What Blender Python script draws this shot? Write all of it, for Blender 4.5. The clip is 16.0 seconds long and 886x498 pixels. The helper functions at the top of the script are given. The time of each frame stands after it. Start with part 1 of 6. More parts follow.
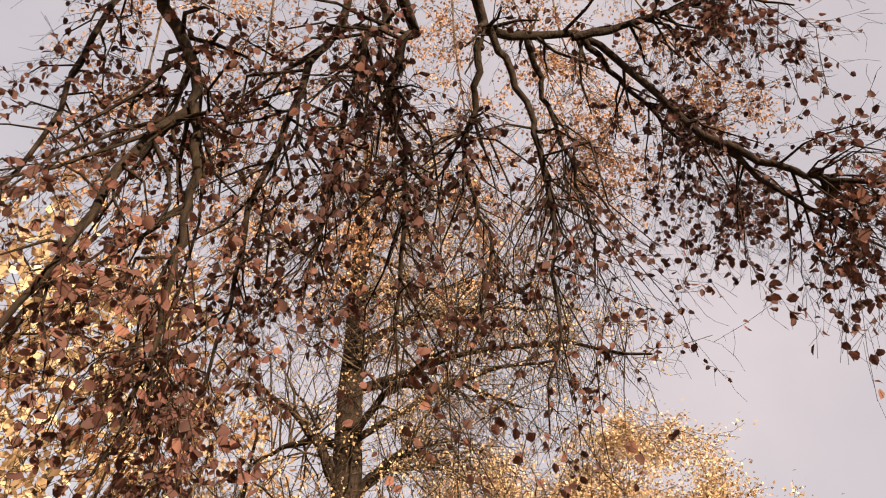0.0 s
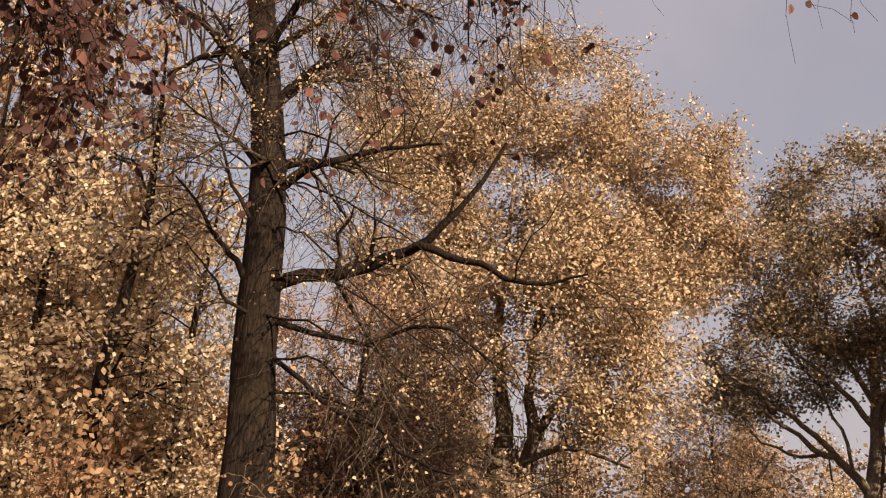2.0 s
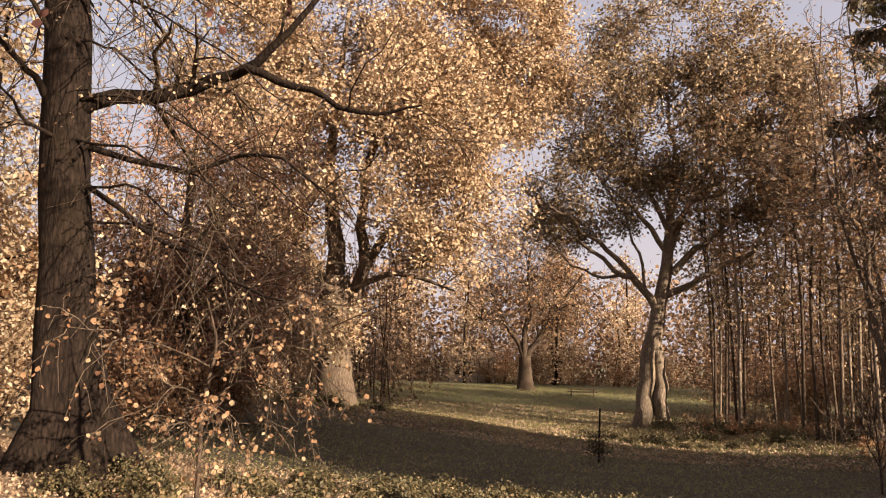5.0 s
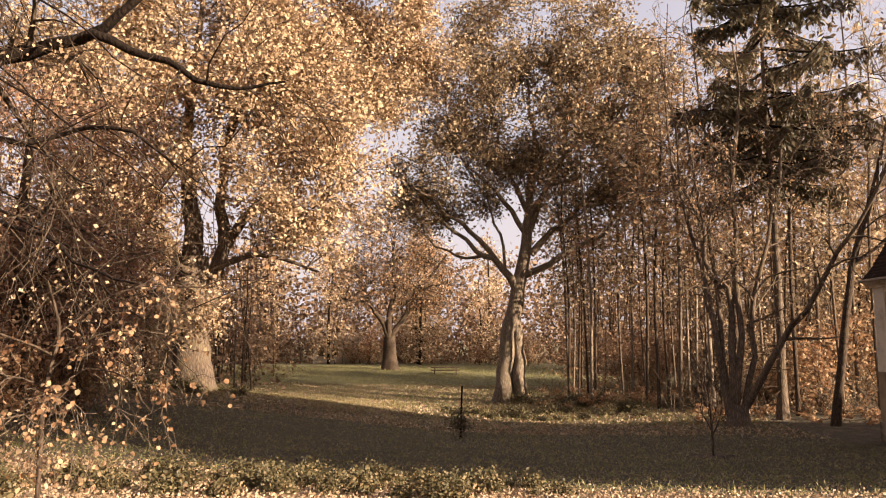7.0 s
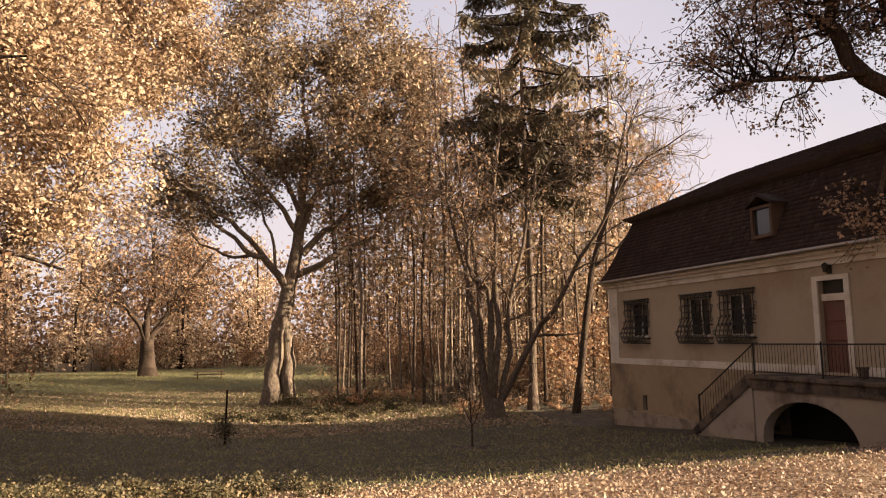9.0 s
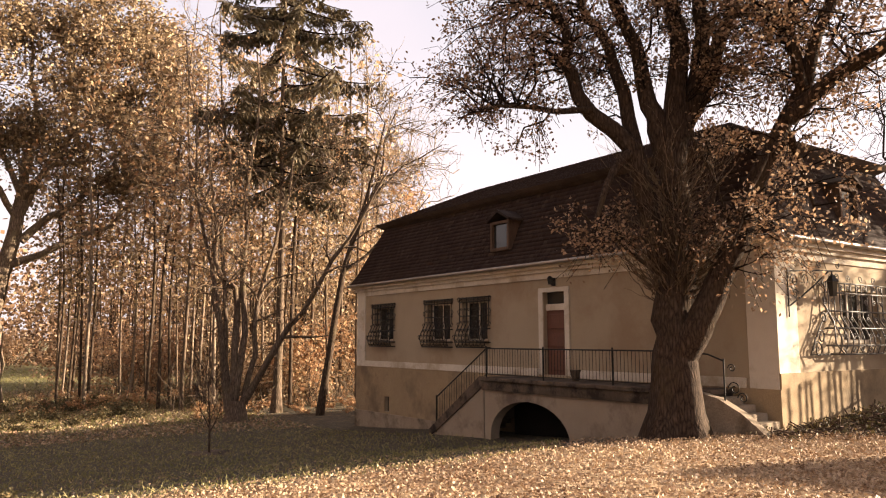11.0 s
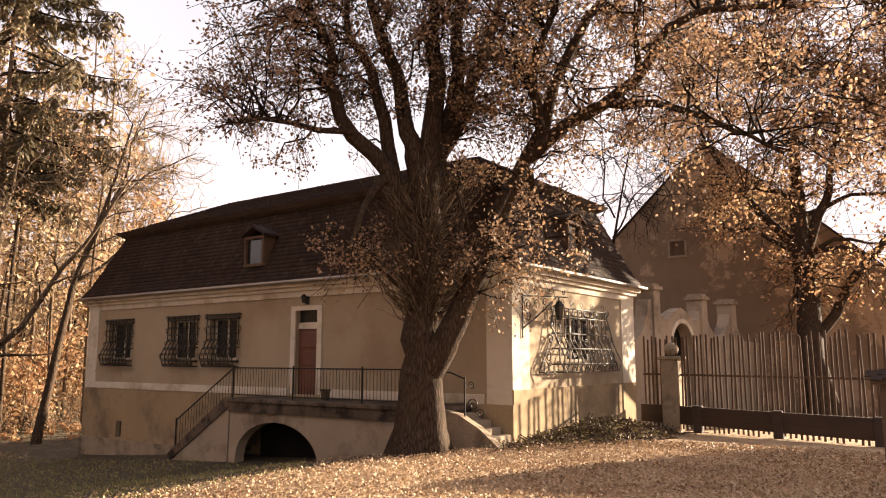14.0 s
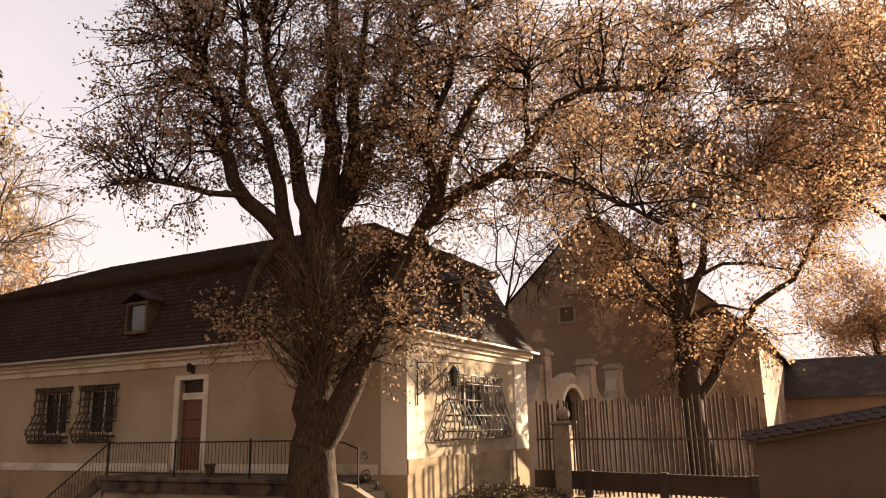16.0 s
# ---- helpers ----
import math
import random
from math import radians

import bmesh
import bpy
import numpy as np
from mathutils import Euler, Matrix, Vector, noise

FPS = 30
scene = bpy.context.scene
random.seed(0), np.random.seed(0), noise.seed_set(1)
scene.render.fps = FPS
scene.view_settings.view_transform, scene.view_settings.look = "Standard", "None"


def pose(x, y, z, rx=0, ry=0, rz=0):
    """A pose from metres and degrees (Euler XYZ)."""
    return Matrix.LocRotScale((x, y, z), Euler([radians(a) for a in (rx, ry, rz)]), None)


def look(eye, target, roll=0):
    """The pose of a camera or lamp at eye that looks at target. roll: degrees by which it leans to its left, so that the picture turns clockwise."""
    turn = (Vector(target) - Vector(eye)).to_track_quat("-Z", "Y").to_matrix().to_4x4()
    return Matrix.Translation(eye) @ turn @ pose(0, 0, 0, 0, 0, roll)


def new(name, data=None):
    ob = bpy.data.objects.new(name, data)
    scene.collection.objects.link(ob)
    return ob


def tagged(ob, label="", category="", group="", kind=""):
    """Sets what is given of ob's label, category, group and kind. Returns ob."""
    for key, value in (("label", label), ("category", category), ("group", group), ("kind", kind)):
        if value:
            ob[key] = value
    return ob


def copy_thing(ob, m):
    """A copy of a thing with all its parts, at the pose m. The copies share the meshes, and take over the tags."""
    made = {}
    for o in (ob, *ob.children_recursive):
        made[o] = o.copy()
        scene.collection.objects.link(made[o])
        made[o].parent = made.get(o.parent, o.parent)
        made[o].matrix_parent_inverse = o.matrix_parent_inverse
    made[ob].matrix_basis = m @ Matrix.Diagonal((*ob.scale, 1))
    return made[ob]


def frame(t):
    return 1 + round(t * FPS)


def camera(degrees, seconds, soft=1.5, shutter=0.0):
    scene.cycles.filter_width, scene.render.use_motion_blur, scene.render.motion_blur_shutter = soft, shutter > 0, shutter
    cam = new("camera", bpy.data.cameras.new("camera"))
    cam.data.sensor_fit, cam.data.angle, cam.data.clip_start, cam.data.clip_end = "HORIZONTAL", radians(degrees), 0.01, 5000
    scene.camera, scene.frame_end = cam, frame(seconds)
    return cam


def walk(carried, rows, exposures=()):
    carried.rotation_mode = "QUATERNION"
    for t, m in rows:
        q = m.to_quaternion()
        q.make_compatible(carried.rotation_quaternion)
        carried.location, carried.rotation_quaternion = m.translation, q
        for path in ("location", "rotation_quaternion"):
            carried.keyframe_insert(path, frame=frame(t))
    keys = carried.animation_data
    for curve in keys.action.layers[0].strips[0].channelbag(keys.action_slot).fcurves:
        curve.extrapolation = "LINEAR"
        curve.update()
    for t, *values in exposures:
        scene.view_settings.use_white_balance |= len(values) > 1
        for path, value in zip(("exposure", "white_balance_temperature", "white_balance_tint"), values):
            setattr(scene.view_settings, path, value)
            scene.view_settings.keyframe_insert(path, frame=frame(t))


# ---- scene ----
cam = camera(61.7, 16.0, soft=1.1)
PATH = [
    (0.0, pose(0, 0, 1.6, 139.71, -7.12, 29.40)),
    (0.5, pose(0, 0, 1.6, 131.83, -5.40, 28.29)),
    (1.0, pose(0, 0, 1.6, 124.33, -4.42, 26.91)),
    (1.5, pose(0, 0, 1.6, 116.57, -3.98, 25.34)),
    (2.0, pose(0, 0, 1.6, 110.90, -3.78, 24.29)),
    (2.5, pose(0, 0, 1.6, 106.42, -3.22, 22.99)),
    (3.0, pose(0, 0, 1.6, 103.67, -2.48, 20.85)),
    (3.5, pose(0, 0, 1.6, 101.52, -2.03, 18.54)),
    (4.0, pose(0, 0, 1.6, 100.16, -1.79, 16.01)),
    (6.5, pose(0, 0, 1.6, 97.15, -0.45, 4.73)),
    (7.0, pose(0, 0, 1.6, 97.04, -0.13, 1.39)),
    (7.5, pose(0, 0, 1.6, 97.00, 0.12, -2.31)),
    (8.0, pose(0, 0, 1.6, 96.97, 0.40, -6.18)),
    (8.5, pose(0, 0, 1.6, 96.94, 0.79, -11.33)),
    (9.0, pose(0, 0, 1.6, 96.95, 0.96, -16.10)),
    (9.5, pose(0, 0, 1.6, 96.95, 0.83, -20.88)),
    (10.0, pose(0, 0, 1.6, 96.98, 0.46, -26.27)),
    (12.5, pose(0, 0, 1.6, 97.10, -0.25, -45.58)),
    (13.0, pose(0, 0, 1.6, 97.41, -0.40, -48.83)),
    (13.5, pose(0, 0, 1.6, 97.83, -0.22, -51.69)),
    (14.0, pose(0, 0, 1.6, 98.38, -0.02, -54.14)),
    (14.5, pose(0, 0, 1.6, 99.15, 0.12, -56.55)),
    (15.0, pose(0, 0, 1.6, 100.79, 0.39, -57.96)),
    (15.5, pose(0, 0, 1.6, 102.32, 0.85, -60.06)),
    (16.0, pose(0, 0, 1.6, 103.39, 1.20, -62.13)),
]
EXPOSURES = [(0.0, 1.74, 7700, 10), (1.0, 1.55, 7050, 10), (2.0, 1.12, 7000, 11), (3.0, 1.22, 6850, 12), (4.0, 1.34, 6750, 12), (6.5, 1.74, 7100, 13), (8.0, 1.76, 7000, 13), (9.5, 1.84, 7150, 13), (10.0, 1.98, 7250, 13), (12.5, 2.3, 7500, 13), (14.0, 2.34, 7550, 13), (15.0, 2.24, 7700, 13), (16.0, 2.1, 7850, 12)]
walk(cam, PATH, EXPOSURES)

# ---- sky and sun ----
SUN_AZ, SUN_EL = 117.0, 14.0          # degrees clockwise from +y, and above the horizon
world = bpy.data.worlds.new("sky")
scene.world = world
world.use_nodes = True
wn = world.node_tree
sky = wn.nodes.new("ShaderNodeTexSky")
sky.sky_type = "NISHITA"
sky.sun_disc = False
sky.sun_elevation, sky.sun_rotation = radians(SUN_EL), radians(SUN_AZ)
sky.dust_density, sky.air_density, sky.ozone_density = 5.0, 1.0, 0.8
wn.nodes["Background"].inputs["Strength"].default_value = 0.084
# thin high cloud over the whole sky, a little denser in streaks
wc = wn.nodes.new("ShaderNodeTexCoord")
wnoise = wn.nodes.new("ShaderNodeTexNoise")
wnoise.inputs["Scale"].default_value, wnoise.inputs["Detail"].default_value = 2.2, 5
wn.links.new(wc.outputs["Generated"], wnoise.inputs["Vector"])
wmap = wn.nodes.new("ShaderNodeMapRange")
wmap.inputs["From Min"].default_value, wmap.inputs["From Max"].default_value = 0.3, 0.7
wmap.inputs["To Min"].default_value, wmap.inputs["To Max"].default_value = 0.5, 0.96
wn.links.new(wnoise.outputs["Fac"], wmap.inputs["Value"])
wmix = wn.nodes.new("ShaderNodeMix")
wmix.data_type = "RGBA"
wmix.inputs["B"].default_value = (2.6, 2.36, 2.4, 1)
# the haze thickens and whitens towards the horizon
wsep = wn.nodes.new("ShaderNodeSeparateXYZ")
wn.links.new(wc.outputs["Generated"], wsep.inputs["Vector"])
wlow = wn.nodes.new("ShaderNodeMapRange")
wlow.interpolation_type = "SMOOTHSTEP"
wlow.inputs["From Min"].default_value, wlow.inputs["From Max"].default_value = 0.0, 0.5
wlow.inputs["To Min"].default_value, wlow.inputs["To Max"].default_value = 0.4, 0.0
wn.links.new(wsep.outputs["Z"], wlow.inputs["Value"])
wadd = wn.nodes.new("ShaderNodeMath")
wadd.use_clamp = True
wn.links.new(wmap.outputs["Result"], wadd.inputs[0])
wn.links.new(wlow.outputs["Result"], wadd.inputs[1])
wn.links.new(wadd.outputs["Value"], wmix.inputs["Factor"])
wtone = wn.nodes.new("ShaderNodeMix")
wtone.data_type = "RGBA"
wtone.inputs["A"].default_value, wtone.inputs["B"].default_value = (2.56, 2.46, 2.92, 1), (3.6, 3.3, 3.25, 1)
wn.links.new(wlow.outputs["Result"], wtone.inputs["Factor"])
wn.links.new(wtone.outputs["Result"], wmix.inputs["B"])
wn.links.new(sky.outputs["Color"], wmix.inputs["A"])
wn.links.new(wmix.outputs["Result"], wn.nodes["Background"].inputs["Color"])
sun = new("sun", bpy.data.lights.new("sun", "SUN"))
sun.data.energy, sun.data.angle, sun.data.color = 5.0, radians(0.55), (1.0, 0.88, 0.73)
saz, sel = radians(SUN_AZ), radians(SUN_EL)
sun.matrix_world = look((math.sin(saz) * 60, math.cos(saz) * 60, 60 * math.tan(sel)), (0, 0, 0))


# ---- materials ----
def nodes_of(name):
    m = bpy.data.materials.new(name)
    m.use_nodes = True
    nt = m.node_tree
    return m, nt, nt.nodes["Principled BSDF"]


def ramp(nt, fac, stops):
    r = nt.nodes.new("ShaderNodeValToRGB")
    while len(r.color_ramp.elements) < len(stops):
        r.color_ramp.elements.new(0.5)
    for e, (p, c) in zip(r.color_ramp.elements, stops):
        e.position, e.color = p, (*c, 1)
    nt.links.new(fac, r.inputs["Fac"])
    return r.outputs["Color"]


def noise_tex(nt, scale, detail=4.0, rough=0.6, stretch=None, coords="Object"):
    c = nt.nodes.new("ShaderNodeTexCoord")
    n = nt.nodes.new("ShaderNodeTexNoise")
    n.inputs["Scale"].default_value, n.inputs["Detail"].default_value = scale, detail
    n.inputs["Roughness"].default_value = rough
    src = c.outputs[coords]
    if stretch:
        mp = nt.nodes.new("ShaderNodeMapping")
        mp.inputs["Scale"].default_value = stretch
        nt.links.new(src, mp.inputs["Vector"])
        src = mp.outputs["Vector"]
    nt.links.new(src, n.inputs["Vector"])
    return n.outputs["Fac"]


def mix(nt, fac, a, b, how="MIX"):
    m = nt.nodes.new("ShaderNodeMix")
    m.data_type, m.blend_type = "RGBA", how
    for sock, v in ((m.inputs["Factor"], fac), (m.inputs["A"], a), (m.inputs["B"], b)):
        if isinstance(v, (int, float)):
            sock.default_value = v
        elif isinstance(v, tuple):
            sock.default_value = (*v, 1)
        else:
            nt.links.new(v, sock)
    return m.outputs["Result"]


def bump(nt, bsdf, height, strength, dist=0.02):
    b = nt.nodes.new("ShaderNodeBump")
    b.inputs["Strength"].default_value, b.inputs["Distance"].default_value = strength, dist
    nt.links.new(height, b.inputs["Height"])
    nt.links.new(b.outputs["Normal"], bsdf.inputs["Normal"])


def surface(name, dark, light, scale=3.0, fine=40.0, rough=0.85, bumps=0.4, bump_dist=0.01, stretch=None, stain=None, stain_scale=0.5, metal=0.0, edge=(0.5, 0.66)):
    """Two tones over a coarse noise, speckled by a fine one, with relief and optional stains."""
    m, nt, bs = nodes_of(name)
    big = noise_tex(nt, scale, 5, 0.65, stretch)
    small = noise_tex(nt, fine, 3, 0.6, stretch)
    col = ramp(nt, big, [(0.3, dark), (0.7, light)])
    col = mix(nt, 0.35, col, ramp(nt, small, [(0.3, tuple(0.55 * v for v in dark)), (0.7, tuple(min(1, 1.15 * v) for v in light))]))
    if stain:
        col = mix(nt, ramp(nt, noise_tex(nt, stain_scale, 6, 0.7), [(edge[0], (0, 0, 0)), (edge[1], (1, 1, 1))]), col, stain)
    nt.links.new(col, bs.inputs["Base Color"])
    bs.inputs["Roughness"].default_value, bs.inputs["Metallic"].default_value = rough, metal
    bs.inputs["Specular IOR Level"].default_value = 0.2 if rough > 0.8 else 0.5
    bump(nt, bs, small, bumps, bump_dist)
    return m


def leaf_material(name, stops, shine=0.45, rough=0.6):
    """Every leaf takes its own tone; light shines through the blade."""
    m, nt, bs = nodes_of(name)
    g = nt.nodes.new("ShaderNodeNewGeometry")
    tone = ramp(nt, g.outputs["Random Per Island"], stops)
    tone = mix(nt, 0.3, tone, ramp(nt, noise_tex(nt, 0.35, 3, 0.6), [(0.35, stops[0][1]), (0.65, stops[-1][1])]))
    nt.links.new(tone, bs.inputs["Base Color"])
    bs.inputs["Roughness"].default_value = rough
    bs.inputs["Specular IOR Level"].default_value = 0.3
    tr = nt.nodes.new("ShaderNodeBsdfTranslucent")
    nt.links.new(tone, tr.inputs["Color"])
    mx = nt.nodes.new("ShaderNodeMixShader")
    mx.inputs["Fac"].default_value = shine
    nt.links.new(bs.outputs["BSDF"], mx.inputs[1])
    nt.links.new(tr.outputs["BSDF"], mx.inputs[2])
    nt.links.new(mx.outputs["Shader"], nt.nodes["Material Output"].inputs["Surface"])
    return m


def bark_material(name, dark, light, ridge=14.0):
    m, nt, bs = nodes_of(name)
    c = nt.nodes.new("ShaderNodeTexCoord")
    mp = nt.nodes.new("ShaderNodeMapping")
    mp.inputs["Scale"].default_value = (1, 1, 0.22)
    nt.links.new(c.outputs["Object"], mp.inputs["Vector"])
    v = nt.nodes.new("ShaderNodeTexVoronoi")
    v.feature = "DISTANCE_TO_EDGE"
    v.inputs["Scale"].default_value = ridge
    nt.links.new(mp.outputs["Vector"], v.inputs["Vector"])
    n = noise_tex(nt, 22, 5, 0.7, (1, 1, 0.3))
    big = noise_tex(nt, 1.3, 4, 0.6)
    h = mix(nt, 0.5, v.outputs["Distance"], n)
    col = ramp(nt, h, [(0.2, dark), (0.5, light)])
    col = mix(nt, ramp(nt, big, [(0.5, (0, 0, 0)), (0.75, (0.6, 0.6, 0.6))]), col, (0.75 * light[0], 0.8 * light[1], 0.6 * light[2]))
    nt.links.new(col, bs.inputs["Base Color"])
    bs.inputs["Roughness"].default_value = 0.92
    bs.inputs["Specular IOR Level"].default_value = 0.12
    bump(nt, bs, h, 0.9, 0.05)
    return m


GOLD = leaf_material("gold_leaf", [(0.0, (0.2, 0.115, 0.06)), (0.4, (0.42, 0.275, 0.155)), (0.8, (0.56, 0.39, 0.235)), (1.0, (0.69, 0.525, 0.345))], 0.28)
OLIVE = leaf_material("olive_leaf", [(0.0, (0.09, 0.056, 0.03)), (0.45, (0.2, 0.13, 0.068)), (0.82, (0.39, 0.265, 0.145)), (1.0, (0.66, 0.49, 0.3))], 0.25)
LINDEN = leaf_material("linden_leaf", [(0.0, (0.22, 0.13, 0.07)), (0.4, (0.38, 0.25, 0.14)), (0.8, (0.52, 0.36, 0.215)), (1.0, (0.66, 0.49, 0.315))], 0.32)
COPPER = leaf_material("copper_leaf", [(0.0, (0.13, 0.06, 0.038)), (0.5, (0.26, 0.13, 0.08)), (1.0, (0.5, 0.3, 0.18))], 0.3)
ORANGE = leaf_material("orange_leaf", [(0.0, (0.15, 0.065, 0.035)), (0.4, (0.36, 0.18, 0.085)), (0.8, (0.57, 0.34, 0.185)), (1.0, (0.66, 0.47, 0.28))], 0.5)
# russet of the near beech leaves, darkened for the shade they hang in
SHADERUSSET = leaf_material("shaded_russet_leaf", [(0.0, (0.03, 0.013, 0.012)), (0.6, (0.066, 0.026, 0.023)), (0.92, (0.11, 0.042, 0.034)), (1.0, (0.2, 0.085, 0.06))], 0.3, 0.8)
BROWN = leaf_material("brown_oak_leaf", [(0.0, (0.09, 0.045, 0.026)), (0.5, (0.22, 0.11, 0.06)), (0.85, (0.42, 0.23, 0.12)), (1.0, (0.62, 0.42, 0.25))], 0.5)
FARLEAF = leaf_material("far_brown_leaf", [(0.0, (0.075, 0.04, 0.022)), (0.5, (0.18, 0.1, 0.056)), (0.85, (0.31, 0.185, 0.105)), (1.0, (0.46, 0.3, 0.18))], 0.3)
PALE = leaf_material("pale_yellow_leaf", [(0.0, (0.28, 0.17, 0.09)), (0.5, (0.56, 0.39, 0.23)), (1.0, (0.82, 0.66, 0.45))], 0.38)
LIME = leaf_material("dull_brown_leaf", [(0.0, (0.085, 0.047, 0.029)), (0.5, (0.2, 0.112, 0.066)), (0.85, (0.37, 0.22, 0.13)), (1.0, (0.6, 0.42, 0.27))], 0.45)
LITTER = leaf_material("fallen_leaf", [(0.0, (0.14, 0.08, 0.05)), (0.4, (0.34, 0.205, 0.118)), (0.8, (0.48, 0.33, 0.2)), (1.0, (0.56, 0.42, 0.275))], 0.12)
NEEDLE = leaf_material("spruce_needle", [(0.0, (0.045, 0.036, 0.018)), (0.6, (0.095, 0.074, 0.038)), (1.0, (0.2, 0.14, 0.075))], 0.15)
IVY = leaf_material("ivy_leaf", [(0.0, (0.035, 0.032, 0.014)), (0.6, (0.085, 0.075, 0.03)), (1.0, (0.3, 0.2, 0.1))], 0.2)
GRASSM = leaf_material("grass_blade", [(0.0, (0.11, 0.11, 0.033)), (0.6, (0.25, 0.23, 0.075)), (1.0, (0.5, 0.4, 0.19))], 0.4)
BARK = bark_material("grey_brown_bark", (0.028, 0.018, 0.012), (0.12, 0.082, 0.057))
# dark bark; on the beech's near limbs the tone also carries crown shade
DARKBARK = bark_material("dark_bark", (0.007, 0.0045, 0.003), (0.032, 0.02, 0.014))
OAKBARK = bark_material("brown_oak_bark", (0.018, 0.0115, 0.008), (0.085, 0.056, 0.038))
MIDBARK = bark_material("grey_tan_bark", (0.055, 0.037, 0.026), (0.21, 0.15, 0.105), 11.0)
SPLITBARK = bark_material("pale_tan_bark", (0.085, 0.06, 0.042), (0.3, 0.225, 0.16), 10.0)
PALEBARK = bark_material("pale_bark", (0.1, 0.07, 0.05), (0.34, 0.26, 0.19), 9.0)
TWIG = surface("twig_bark", (0.04, 0.024, 0.016), (0.12, 0.075, 0.05), 2.0, 30)
STUCCO = surface("ochre_stucco", (0.32, 0.243, 0.162), (0.385, 0.3, 0.204), 0.8, 60, 0.9, 0.2, 0.004, stain=(0.28, 0.198, 0.128), stain_scale=0.35)
SOCLE = surface("grey_ochre_render", (0.26, 0.18, 0.105), (0.36, 0.26, 0.155), 0.9, 50, 0.92, 0.3, 0.006, stain=(0.17, 0.12, 0.075), stain_scale=0.5)
WHITE = surface("weathered_white_trim", (0.52, 0.44, 0.34), (0.65, 0.57, 0.46), 1.5, 50, 0.9, 0.2, 0.004, stain=(0.36, 0.28, 0.19), stain_scale=0.7)
STONE = surface("weathered_stone", (0.2, 0.15, 0.105), (0.36, 0.28, 0.2), 2.2, 35, 0.92, 0.5, 0.01, stain=(0.1, 0.075, 0.05), stain_scale=0.9)
DARKSTONE = surface("stained_dark_stone", (0.05, 0.036, 0.026), (0.16, 0.115, 0.08), 1.6, 35, 0.92, 0.5, 0.01, stain=(0.028, 0.02, 0.015), stain_scale=1.4, edge=(0.47, 0.6))
PALEPLASTER = surface("pale_grey_plaster", (0.27, 0.205, 0.145), (0.38, 0.295, 0.215), 0.8, 50, 0.92, 0.3, 0.006, stain=(0.15, 0.11, 0.08), stain_scale=0.6)
TILE = surface("dark_roof_tile", (0.018, 0.011, 0.009), (0.05, 0.032, 0.025), 1.6, 30, 0.92, 0.5, 0.01, stain=(0.075, 0.055, 0.038), stain_scale=0.4)


def tile_material():
    """Old clay tiles: every tile its own dark tone, some grey with lichen."""
    m, nt, bs = nodes_of("old_clay_tiles")
    g = nt.nodes.new("ShaderNodeNewGeometry")
    tone = ramp(nt, g.outputs["Random Per Island"], [(0.0, (0.026, 0.0145, 0.0115)), (0.5, (0.034, 0.02, 0.0155)), (0.95, (0.043, 0.027, 0.02)), (1.0, (0.06, 0.04, 0.03))])
    tone = mix(nt, ramp(nt, noise_tex(nt, 0.7, 5, 0.7), [(0.5, (0, 0, 0)), (0.75, (0.45, 0.45, 0.45))]), tone, (0.075, 0.05, 0.036))
    nt.links.new(tone, bs.inputs["Base Color"])
    bs.inputs["Roughness"].default_value = 0.9
    bs.inputs["Specular IOR Level"].default_value = 0.2
    bump(nt, bs, noise_tex(nt, 40, 3, 0.6), 0.4, 0.005)
    return m


TILES = tile_material()
LEDGE = surface("weathered_roof_ledge", (0.05, 0.034, 0.027), (0.1, 0.072, 0.056), 1.6, 30, 0.9, 0.4, 0.01)
IRON = surface("black_iron", (0.01, 0.009, 0.008), (0.03, 0.025, 0.02), 8, 60, 0.5, 0.2, 0.002, metal=0.6)
# lighter copy of the black iron, with the sun on the end grille coloured in
LITIRON = surface("sunlit_grey_iron", (0.05, 0.042, 0.034), (0.14, 0.115, 0.09), 8, 60, 0.55, 0.2, 0.002)
DOORWOOD = surface("red_brown_door_paint", (0.1, 0.035, 0.02), (0.15, 0.055, 0.032), 2, 40, 0.6, 0.2, 0.003, stretch=(1, 1, 0.15))
FENCEWOOD = surface("weathered_picket_wood", (0.06, 0.034, 0.022), (0.15, 0.092, 0.06), 3, 40, 0.85, 0.4, 0.004, stretch=(1, 1, 0.1))
BEAMWOOD = surface("dark_fence_beam", (0.025, 0.014, 0.01), (0.06, 0.035, 0.024), 3, 40, 0.8, 0.3, 0.004, stretch=(0.3, 0.3, 1))
WALLBROWN = surface("brown_wall_plaster", (0.095, 0.061, 0.041), (0.135, 0.088, 0.06), 0.7, 40, 0.95, 0.3, 0.006, stain=(0.08, 0.055, 0.036), stain_scale=0.4)
GABLE = surface("brown_peeling_stucco", (0.18, 0.122, 0.08), (0.26, 0.18, 0.122), 0.5, 30, 0.95, 0.4, 0.008, stain=(0.38, 0.265, 0.18), stain_scale=0.3, edge=(0.51, 0.55))
# near-black colour that stands for the shade in rooms, vault and niche
UNLIT = surface("unlit_interior", (0.006, 0.005, 0.004), (0.014, 0.011, 0.009), 2, 30, 0.95, 0.1)
ZINC = surface("zinc_gutter", (0.28, 0.24, 0.2), (0.4, 0.35, 0.3), 3, 40, 0.45, 0.1, 0.002, metal=0.7)


def glass_material():
    m, nt, bs = nodes_of("old_window_glass")
    bs.inputs["Base Color"].default_value = (0.03, 0.028, 0.025, 1)
    bs.inputs["Roughness"].default_value = 0.08
    return m


GLASS = glass_material()


